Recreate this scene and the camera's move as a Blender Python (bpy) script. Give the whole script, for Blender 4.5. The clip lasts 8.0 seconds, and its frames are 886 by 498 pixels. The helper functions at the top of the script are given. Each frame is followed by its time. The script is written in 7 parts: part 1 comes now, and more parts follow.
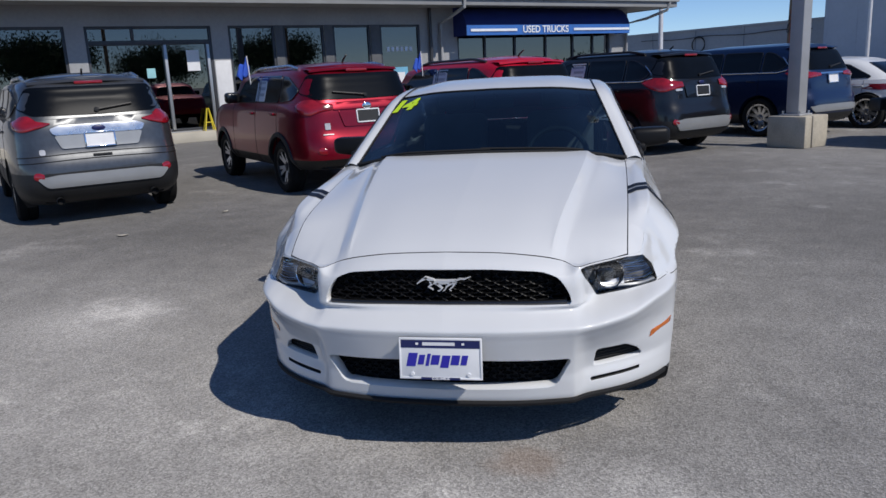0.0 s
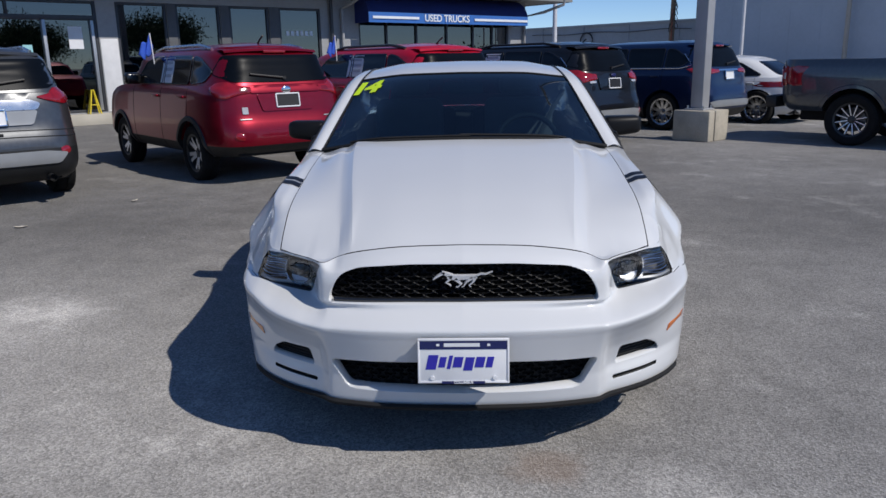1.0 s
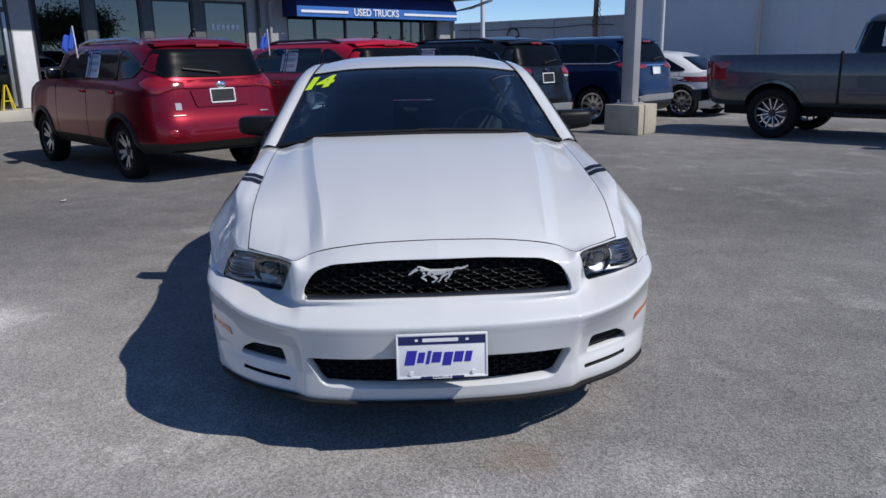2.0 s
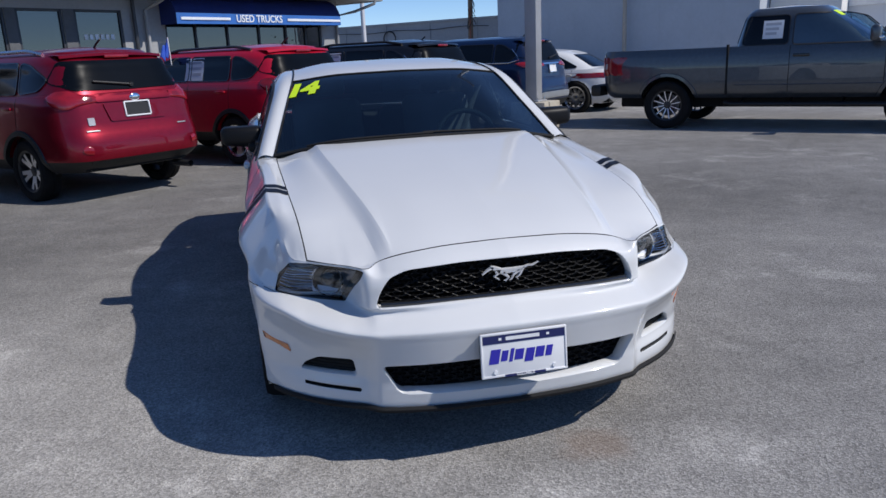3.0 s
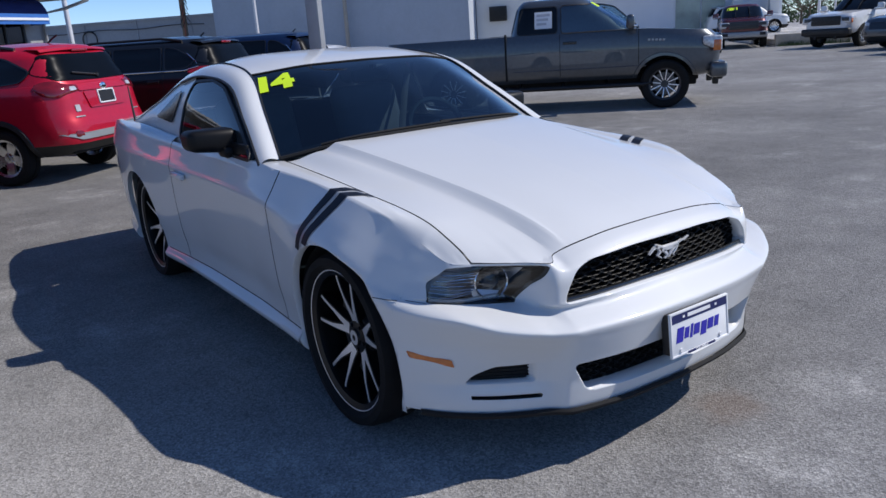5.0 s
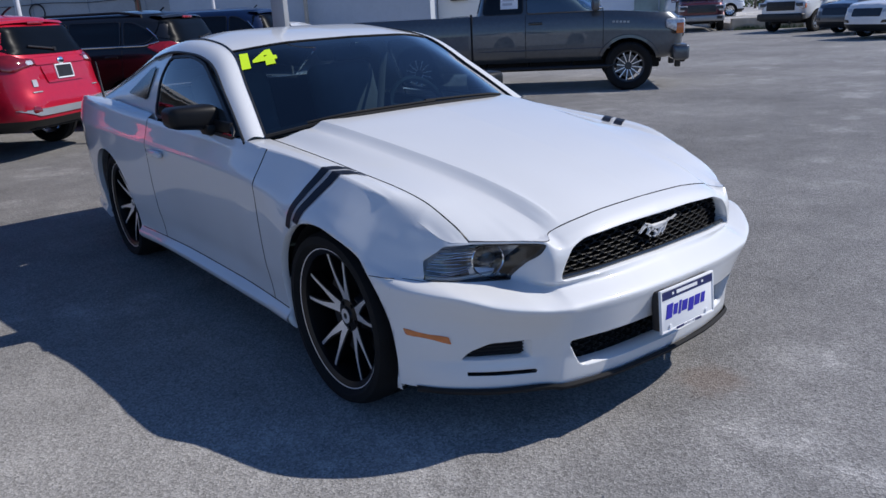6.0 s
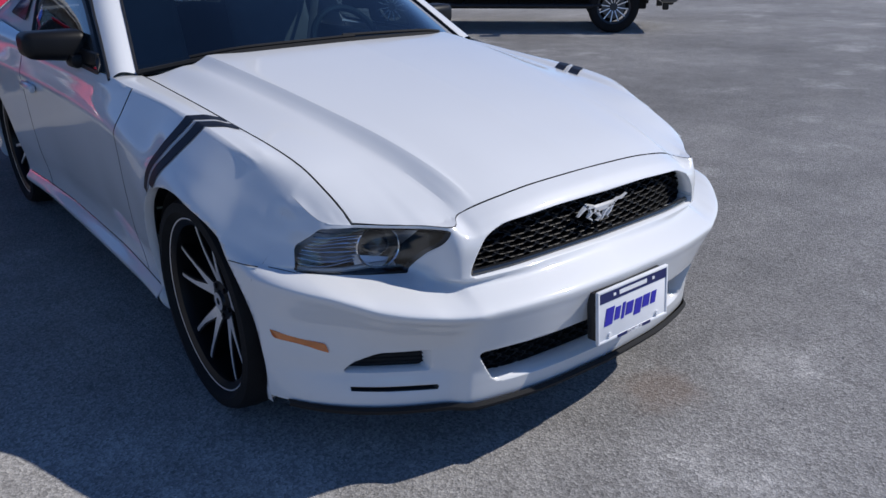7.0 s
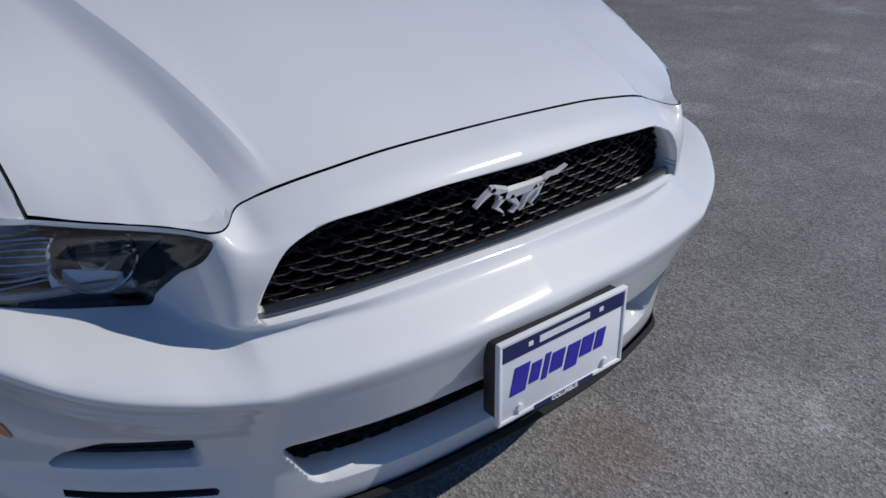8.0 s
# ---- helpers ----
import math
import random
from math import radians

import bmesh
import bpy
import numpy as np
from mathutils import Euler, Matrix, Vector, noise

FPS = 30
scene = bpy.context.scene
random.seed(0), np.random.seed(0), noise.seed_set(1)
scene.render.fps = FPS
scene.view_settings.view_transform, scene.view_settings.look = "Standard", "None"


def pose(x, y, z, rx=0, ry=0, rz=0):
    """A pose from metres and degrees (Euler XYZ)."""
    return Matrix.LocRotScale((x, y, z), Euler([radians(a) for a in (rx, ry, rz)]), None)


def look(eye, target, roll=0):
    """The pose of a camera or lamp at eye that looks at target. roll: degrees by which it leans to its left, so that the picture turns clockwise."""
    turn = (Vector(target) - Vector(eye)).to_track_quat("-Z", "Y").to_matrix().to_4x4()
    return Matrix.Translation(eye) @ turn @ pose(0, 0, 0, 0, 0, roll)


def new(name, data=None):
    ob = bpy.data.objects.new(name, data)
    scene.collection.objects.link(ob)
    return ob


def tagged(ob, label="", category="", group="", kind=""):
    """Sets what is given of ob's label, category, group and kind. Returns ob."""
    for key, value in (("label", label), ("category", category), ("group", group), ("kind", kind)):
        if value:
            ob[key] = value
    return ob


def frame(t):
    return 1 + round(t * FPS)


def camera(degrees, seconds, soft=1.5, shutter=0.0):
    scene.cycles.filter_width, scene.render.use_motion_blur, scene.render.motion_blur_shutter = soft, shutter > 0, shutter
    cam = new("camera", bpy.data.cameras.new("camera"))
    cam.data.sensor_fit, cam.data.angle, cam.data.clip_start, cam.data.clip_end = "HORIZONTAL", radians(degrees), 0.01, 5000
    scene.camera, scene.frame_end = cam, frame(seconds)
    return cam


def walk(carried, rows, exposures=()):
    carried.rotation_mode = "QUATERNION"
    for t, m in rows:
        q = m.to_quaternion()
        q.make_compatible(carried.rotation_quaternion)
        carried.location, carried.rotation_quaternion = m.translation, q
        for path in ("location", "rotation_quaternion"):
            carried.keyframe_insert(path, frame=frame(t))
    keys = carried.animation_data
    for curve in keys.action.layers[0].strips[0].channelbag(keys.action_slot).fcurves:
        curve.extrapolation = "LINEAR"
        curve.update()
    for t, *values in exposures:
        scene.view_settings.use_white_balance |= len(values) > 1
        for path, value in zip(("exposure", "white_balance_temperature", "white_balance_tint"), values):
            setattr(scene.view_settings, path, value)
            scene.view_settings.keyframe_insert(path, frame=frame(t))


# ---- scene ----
cam = camera(61.2, 8.0)
PATH = [
    (0, (0.505, -2.494, 1.44), (0.144, -0.579, 0.99), -2.8),
    (0.5, (0.164, -2.361, 1.402), (-0.024, -0.427, 0.932), -1.9),
    (1, (0.021, -2.32, 1.411), (-0.047, -0.381, 0.926), -1.1),
    (1.5, (0.002, -2.316, 1.409), (0.021, -0.379, 0.912), -0.7),
    (3, (-0.777, -2.23, 1.425), (-0.35, -0.341, 0.923), -2.6),
    (3.5, (-1.195, -2.037, 1.436), (-0.553, -0.211, 0.933), -3.4),
    (4, (-1.599, -1.808, 1.454), (-0.761, -0.065, 0.946), -3.9),
    (4.5, (-1.868, -1.541, 1.437), (-0.878, 0.117, 0.916), -4.1),
    (6, (-2.148, -1.393, 1.445), (-0.99, 0.123, 0.843), -3.0),
    (6.5, (-2.004, -1.3, 1.412), (-0.842, 0.184, 0.743), -2.0),
    (7, (-1.595, -1.116, 1.378), (-0.439, 0.331, 0.624), -0.6),
    (7.5, (-1.199, -0.854, 1.277), (-0.047, 0.541, 0.426), 0.9),
    (8, (-0.824, -0.623, 1.188), (0.307, 0.72, 0.23), 2.4),
]
walk(cam, [(t, look(eye, target, roll)) for t, eye, target, roll in PATH], [(0.0, -0.08, 6580, 10), (3.0, 0.07, 6460, 10.5), (4.5, 0.18, 6400, 11), (6.2, 0.26, 6390, 11), (7.0, 0.15, 6380, 11), (7.5, 0.06, 6400, 10), (8.0, -0.28, 6460, 9)])

# ---------------------------------------------------------------- world, sun
SUN = Vector((0.87, -0.57, 1.05)).normalized()
world = bpy.data.worlds.new("sky")
scene.world = world
world.use_nodes = True
wn = world.node_tree.nodes
sky = wn.new("ShaderNodeTexSky")
sky.sky_type, sky.sun_disc = "NISHITA", False
sky.sun_elevation = math.asin(SUN.z)
sky.sun_rotation = math.atan2(SUN.x, SUN.y)
sky.altitude = 1500
sky.air_density, sky.dust_density, sky.ozone_density = 0.75, 0.0, 2.2
wn["Background"].inputs[1].default_value = 0.112
hue = wn.new("ShaderNodeHueSaturation")
hue.inputs["Saturation"].default_value = 1.08
world.node_tree.links.new(sky.outputs[0], hue.inputs["Color"])
deep = wn.new("ShaderNodeVectorMath")
deep.operation = "MULTIPLY"
deep.inputs[1].default_value = (0.86, 0.95, 1.10)
world.node_tree.links.new(hue.outputs[0], deep.inputs[0])
world.node_tree.links.new(deep.outputs[0], wn["Background"].inputs[0])
lamp = bpy.data.lights.new("sun", "SUN")
lamp.energy, lamp.angle, lamp.color = 3.7, radians(0.53), (1.0, 0.955, 0.89)
sun = new("sun", lamp)
sun.matrix_world = look((0, 0, 30), Vector((0, 0, 30)) - SUN)
scene.view_settings.exposure = 0.0

# ---------------------------------------------------------------- helpers
PHI = radians(43.0)          # the lot's rows stand at 43 degrees to the white coupe


def lot(u, v, z=0.0):
    """A place in the lot: u along the showroom's front, v towards it."""
    return Vector((u * math.cos(PHI) - v * math.sin(PHI), u * math.sin(PHI) + v * math.cos(PHI), z))


def lot_pose(u, v, z=0.0, turn=0.0):
    return Matrix.Translation(lot(u, v, z)) @ pose(0, 0, 0, 0, 0, 43 + turn)


def mesh_of(name, bm, mats, smooth=35):
    me = bpy.data.meshes.new(name)
    bm.to_mesh(me)
    bm.free()
    for m in (mats if isinstance(mats, (list, tuple)) else [mats]):
        me.materials.append(m)
    if smooth:
        for p in me.polygons:
            p.use_smooth = True
        me.set_sharp_from_angle(angle=radians(smooth))
    return me


def part(name, bm, mats, parent, label="", smooth=35):
    ob = new(name, mesh_of(name, bm, mats, smooth))
    ob.parent = parent
    if label:
        ob["label"] = label
    return ob


def single(name, bm, mats, label, category, m=None, group="", kind="", smooth=35):
    ob = new(name, mesh_of(name, bm, mats, smooth))
    if m is not None:
        ob.matrix_basis = m
    return tagged(ob, label, category, group, kind)


def thing(name, label, category, m=None, group="", kind=""):
    ob = new(name)
    ob.empty_display_size = 0.2
    if m is not None:
        ob.matrix_basis = m
    return tagged(ob, label, category, group, kind)


def curve(*pairs):
    """A smooth function through (t, value) pairs, without overshoot; values may be tuples."""
    ts = np.array([p[0] for p in pairs], float)
    vs = np.array([np.atleast_1d(p[1]) for p in pairs], float)
    d = np.diff(vs, axis=0) / np.diff(ts)[:, None]
    m = np.zeros_like(vs)
    m[0], m[-1] = d[0], d[-1]
    for i in range(1, len(ts) - 1):
        h0, h1 = ts[i] - ts[i - 1], ts[i + 1] - ts[i]
        for k in range(vs.shape[1]):
            a, b = d[i - 1, k], d[i, k]
            if a * b > 0:
                w0, w1 = 2 * h1 + h0, h1 + 2 * h0
                m[i, k] = (w0 + w1) / (w0 / a + w1 / b)

    def f(t):
        t = min(max(t, ts[0]), ts[-1])
        i = min(max(int(np.searchsorted(ts, t, side="right")) - 1, 0), len(ts) - 2)
        h = ts[i + 1] - ts[i]
        s = (t - ts[i]) / h
        r = ((1 + 2 * s) * (1 - s) ** 2 * vs[i] + s * (1 - s) ** 2 * h * m[i] + s * s * (3 - 2 * s) * vs[i + 1] + s * s * (s - 1) * h * m[i + 1])
        return float(r[0]) if len(r) == 1 else r
    return f


def step(a, b, x):
    t = min(max((x - a) / (b - a), 0.0), 1.0)
    return t * t * (3 - 2 * t)


def spread(a, b, n):
    return [a + (b - a) * i / n for i in range(n + 1)]


def sheet(bm, f, us, vs, close=False, mi=0):
    """A grid of quads over f(u, v)."""
    rows = [[bm.verts.new(f(u, v)) for v in vs] for u in us]
    n = len(rows)
    for i in range(n if close else n - 1):
        a, b = rows[i], rows[(i + 1) % n]
        for j in range(len(vs) - 1):
            bm.faces.new((a[j], b[j], b[j + 1], a[j + 1])).material_index = mi
    return rows


def box(bm, c, s, m=None, bevel=0.0, mi=0, seg=2):
    """A box round c with sizes s, its edges rounded."""
    r = bmesh.ops.create_cube(bm, size=1.0)
    vs = r["verts"]
    for v in vs:
        v.co = Vector((v.co.x * s[0] + c[0], v.co.y * s[1] + c[1], v.co.z * s[2] + c[2]))
    faces = {f for v in vs for f in v.link_faces}
    for f in faces:
        f.material_index = mi
    if bevel:
        r = bmesh.ops.bevel(bm, geom=list({e for f in faces for e in f.edges}), offset=bevel, segments=seg, profile=0.5, affect="EDGES", clamp_overlap=True)
        for f in r["faces"]:
            f.material_index = mi
        vs = list({v for f in r["faces"] for v in f.verts} | {v for v in vs if v.is_valid})
    if m is not None:
        for v in vs:
            v.co = m @ v.co
    return vs


def rod(bm, a, b, r0, r1=None, n=12, caps=True, mi=0):
    """A round bar from a to b."""
    a, b = Vector(a), Vector(b)
    r1 = r0 if r1 is None else r1
    q = (b - a).to_track_quat("Z", "Y").to_matrix()
    ring = [Vector((math.cos(2 * math.pi * i / n), math.sin(2 * math.pi * i / n), 0)) for i in range(n)]
    va = [bm.verts.new(a + q @ (p * r0)) for p in ring]
    vb = [bm.verts.new(b + q @ (p * r1)) for p in ring]
    for i in range(n):
        bm.faces.new((va[i], va[(i + 1) % n], vb[(i + 1) % n], vb[i])).material_index = mi
    if caps:
        bm.faces.new(va[::-1]).material_index = mi
        bm.faces.new(vb).material_index = mi


def tube(bm, pts, r, n=8, mi=0, flat=1.0):
    """A bent round bar through pts."""
    pts = [Vector(p) for p in pts]
    rows = []
    for i, p in enumerate(pts):
        d = (pts[min(i + 1, len(pts) - 1)] - pts[max(i - 1, 0)]).normalized()
        side = d.cross(Vector((0, 0, 1)))
        side = side.normalized() if side.length > 1e-4 else Vector((1, 0, 0))
        up = side.cross(d).normalized()
        rows.append([bm.verts.new(p + (side * math.cos(a) + up * math.sin(a) * flat) * r) for a in spread(0, 2 * math.pi, n)[:-1]])
    for a, b in zip(rows, rows[1:]):
        for j in range(n):
            bm.faces.new((a[j], a[(j + 1) % n], b[(j + 1) % n], b[j])).material_index = mi
    bm.faces.new(rows[0][::-1]).material_index = mi
    bm.faces.new(rows[-1]).material_index = mi


def lathe(bm, prof, n=48, mi=0, m=None):
    """Turns (x, r) pairs round the x axis."""
    rows = []
    for x, r in prof:
        row = [Vector((x, r * math.cos(2 * math.pi * i / n), r * math.sin(2 * math.pi * i / n))) for i in range(n)]
        rows.append([bm.verts.new(m @ p if m is not None else p) for p in row])
    for a, b in zip(rows, rows[1:]):
        for j in range(n):
            bm.faces.new((a[j], a[(j + 1) % n], b[(j + 1) % n], b[j])).material_index = mi
    return rows


def rounded(poly, r=0.02, n=4):
    """The outline of a polygon with its corners rounded and its sides cut in short steps."""
    out = []
    k = len(poly)
    P = [Vector(p) for p in poly]
    for i in range(k):
        a, b, c = P[i - 1], P[i], P[(i + 1) % k]
        rr = min(r, (a - b).length * 0.45, (c - b).length * 0.45)
        s, e = b + (a - b).normalized() * rr, b + (c - b).normalized() * rr
        for j in range(n + 1):
            t = j / n
            out.append(s * (1 - t) ** 2 + b * 2 * t * (1 - t) + e * t * t)
        d = P[(i + 1) % k] + (b - P[(i + 1) % k]).normalized() * min(r, (c - b).length * 0.45)
        m = max(int((d - e).length / 0.06), 1)
        out += [e.lerp(d, j / m) for j in range(1, m)]
    return out


def patch(bm, outline, surf, off=0.004, depth=0.012, rings=4, mi=0):
    """A plate with that 2D outline, lying on surf(a, b, off) and reaching depth below its own face."""
    n = len(outline)
    c = sum(outline, Vector((0, 0))) / n
    loops = []
    for k in range(1, rings + 1):
        s = k / rings
        loops.append([bm.verts.new(surf(*(c + (p - c) * s), off)) for p in outline])
    mid = bm.verts.new(surf(c[0], c[1], off))
    for i in range(n):
        j = (i + 1) % n
        bm.faces.new((mid, loops[0][i], loops[0][j])).material_index = mi
        for a, b in zip(loops, loops[1:]):
            bm.faces.new((a[i], b[i], b[j], a[j])).material_index = mi
    if depth:
        low = [bm.verts.new(surf(p[0], p[1], off - depth)) for p in outline]
        for i in range(n):
            j = (i + 1) % n
            bm.faces.new((loops[-1][i], low[i], low[j], loops[-1][j])).material_index = mi
    bmesh.ops.recalc_face_normals(bm, faces=bm.faces)


def edge_band(bm, outline, surf, width, off=0.006, depth=0.014, mi=0):
    """A raised frame that runs along an outline, outside it."""
    n = len(outline)
    c = sum(outline, Vector((0, 0))) / n
    outer = []
    for i, p in enumerate(outline):
        d = outline[(i + 1) % n] - outline[i - 1]
        nn = Vector((d.y, -d.x)).normalized()
        if nn.dot(p - c) < 0:
            nn = -nn
        outer.append(p + nn * width)
    L = [[bm.verts.new(surf(q[0], q[1], o)) for q in pts] for pts, o in ((outline, off - depth), (outline, off), (outer, off), (outer, off - depth))]
    for a, b in zip(L, L[1:]):
        for i in range(n):
            j = (i + 1) % n
            bm.faces.new((a[i], a[j], b[j], b[i])).material_index = mi
    bmesh.ops.recalc_face_normals(bm, faces=bm.faces)


def cut(bm, inside, snap, wanted):
    """Opens a hole: drops the faces that lie wholly inside, and draws the rest's inner corners onto its edge."""
    inn = {v for v in bm.verts if wanted(v.co) and inside(v.co)}
    drop = [f for f in bm.faces if all(v in inn for v in f.verts)]
    bmesh.ops.delete(bm, geom=drop, context="FACES")
    rim = [v for v in inn if v.is_valid and v.link_faces]
    for v in rim:
        v.co = snap(v.co)
    rim = set(rim)
    edges = [e for e in bm.edges if len(e.link_faces) == 1 and e.verts[0] in rim and e.verts[1] in rim]
    return edges


def lip(bm, edges, shift, mi=0):
    """Turns the edge of a hole inwards."""
    r = bmesh.ops.extrude_edge_only(bm, edges=edges)
    vs = [g for g in r["geom"] if isinstance(g, bmesh.types.BMVert)]
    for g in r["geom"]:
        if isinstance(g, bmesh.types.BMFace):
            g.material_index = mi
    for v in vs:
        v.co = shift(v.co)


def outline_tests(outline):
    """Whether a point lies in an outline, and the nearest place on it."""
    A = np.array([[p[0], p[1]] for p in outline])
    B = np.roll(A, -1, axis=0)
    D = B - A
    L = np.maximum((D * D).sum(1), 1e-12)

    def inside(a, b):
        c = ((A[:, 1] > b) != (B[:, 1] > b))
        xs = A[:, 0] + (b - A[:, 1]) / np.where(np.abs(D[:, 1]) < 1e-12, 1e-12, D[:, 1]) * D[:, 0]
        return bool(np.count_nonzero(c & (a < xs)) % 2)

    def nearest(a, b):
        q = np.array([a, b])
        t = np.clip(((q - A) * D).sum(1) / L, 0, 1)
        C = A + D * t[:, None]
        return C[((C - q) ** 2).sum(1).argmin()]
    return inside, nearest


def lettering(name, words, size, depth, mat, parent, m, bold=0.0, align="CENTER"):
    """Raised letters in the built-in font."""
    cu = bpy.data.curves.new(name, "FONT")
    cu.body, cu.size, cu.extrude, cu.offset, cu.align_x, cu.align_y = words, size, depth, bold, align, "CENTER"
    ob = bpy.data.objects.new(name, cu)
    scene.collection.objects.link(ob)
    bpy.context.view_layer.update()
    me = bpy.data.meshes.new_from_object(ob.evaluated_get(bpy.context.evaluated_depsgraph_get()))
    bpy.data.objects.remove(ob)
    me.name = name
    me.materials.clear()
    me.materials.append(mat)
    out = new(name, me)
    out.parent = parent
    out.matrix_basis = m
    return out


# ---------------------------------------------------------------- materials
def mat(name, colour, rough=0.5, metal=0.0, vary=0.0, scale=6.0, bump=0.0, bscale=60.0, coat=0.0, coat_rough=0.03, fine=0.0, spec=0.5, rvary=0.0):
    """A Principled material with colour varied at two scales and a fine relief."""
    m = bpy.data.materials.new(name)
    m.use_nodes = True
    nt = m.node_tree
    b = nt.nodes["Principled BSDF"]
    b.inputs["Base Color"].default_value = (*colour, 1)
    b.inputs["Roughness"].default_value = rough
    b.inputs["Metallic"].default_value = metal
    b.inputs["Coat Weight"].default_value = coat
    b.inputs["Coat Roughness"].default_value = coat_rough
    b.inputs["Specular IOR Level"].default_value = spec
    co = nt.nodes.new("ShaderNodeTexCoord")
    if vary or fine or rvary:
        n1 = nt.nodes.new("ShaderNodeTexNoise")
        n1.inputs["Scale"].default_value, n1.inputs["Detail"].default_value = scale, 6
        nt.links.new(co.outputs["Object"], n1.inputs["Vector"])
        n2 = nt.nodes.new("ShaderNodeTexNoise")
        n2.inputs["Scale"].default_value, n2.inputs["Detail"].default_value = scale * 14, 3
        nt.links.new(co.outputs["Object"], n2.inputs["Vector"])
        s1 = nt.nodes.new("ShaderNodeMapRange")
        s1.inputs["From Min"].default_value, s1.inputs["From Max"].default_value = 0.3, 0.7
        s1.inputs["To Min"].default_value, s1.inputs["To Max"].default_value = 1 - vary, 1 + vary
        nt.links.new(n1.outputs["Fac"], s1.inputs["Value"])
        s2 = nt.nodes.new("ShaderNodeMapRange")
        s2.inputs["From Min"].default_value, s2.inputs["From Max"].default_value = 0.3, 0.7
        s2.inputs["To Min"].default_value, s2.inputs["To Max"].default_value = 1 - fine, 1 + fine
        nt.links.new(n2.outputs["Fac"], s2.inputs["Value"])
        mu = nt.nodes.new("ShaderNodeMath")
        mu.operation = "MULTIPLY"
        nt.links.new(s1.outputs[0], mu.inputs[0])
        nt.links.new(s2.outputs[0], mu.inputs[1])
        mx = nt.nodes.new("ShaderNodeVectorMath")
        mx.operation = "SCALE"
        mx.inputs[0].default_value = colour
        nt.links.new(mu.outputs[0], mx.inputs["Scale"])
        nt.links.new(mx.outputs[0], b.inputs["Base Color"])
        if rvary:
            s3 = nt.nodes.new("ShaderNodeMapRange")
            s3.inputs["From Min"].default_value, s3.inputs["From Max"].default_value = 0.3, 0.7
            s3.inputs["To Min"].default_value, s3.inputs["To Max"].default_value = max(rough - rvary, 0.02), rough + rvary
            nt.links.new(n1.outputs["Fac"], s3.inputs["Value"])
            nt.links.new(s3.outputs[0], b.inputs["Roughness"])
    if bump:
        n3 = nt.nodes.new("ShaderNodeTexNoise")
        n3.inputs["Scale"].default_value, n3.inputs["Detail"].default_value = bscale, 4
        nt.links.new(co.outputs["Object"], n3.inputs["Vector"])
        bp = nt.nodes.new("ShaderNodeBump")
        bp.inputs["Strength"].default_value, bp.inputs["Distance"].default_value = bump, 0.01
        nt.links.new(n3.outputs["Fac"], bp.inputs["Height"])
        nt.links.new(bp.outputs["Normal"], b.inputs["Normal"])
    return m


def glass(name, tint, rough=0.0, base=0.05, mirror=(1, 1, 1)):
    """A clear or tinted pane: it lets tinted light through, and mirrors more at grazing angles."""
    m = bpy.data.materials.new(name)
    m.use_nodes = True
    nt = m.node_tree
    nt.nodes.remove(nt.nodes["Principled BSDF"])
    out = nt.nodes["Material Output"]
    tr = nt.nodes.new("ShaderNodeBsdfTransparent")
    tr.inputs[0].default_value = (*tint, 1)
    gl = nt.nodes.new("ShaderNodeBsdfGlossy")
    gl.inputs["Roughness"].default_value = rough
    gl.inputs["Color"].default_value = (*mirror, 1)
    lw = nt.nodes.new("ShaderNodeLayerWeight")
    lw.inputs["Blend"].default_value = 0.5
    pw = nt.nodes.new("ShaderNodeMath")
    pw.operation = "POWER"
    pw.inputs[1].default_value = 4.5
    nt.links.new(lw.outputs["Facing"], pw.inputs[0])
    ma = nt.nodes.new("ShaderNodeMath")
    ma.operation = "MULTIPLY_ADD"
    ma.inputs[1].default_value, ma.inputs[2].default_value = 0.97 - base, base
    nt.links.new(pw.outputs[0], ma.inputs[0])
    mi = nt.nodes.new("ShaderNodeMixShader")
    nt.links.new(ma.outputs[0], mi.inputs[0])
    nt.links.new(tr.outputs[0], mi.inputs[1])
    nt.links.new(gl.outputs[0], mi.inputs[2])
    nt.links.new(mi.outputs[0], out.inputs[0])
    return m


def paint(name, colour, metal=0.0, rough=0.35, flake=0.03, coat=0.9):
    return mat(name, colour, rough, metal, vary=0.02, scale=1.3, fine=flake, coat=coat, coat_rough=0.02)


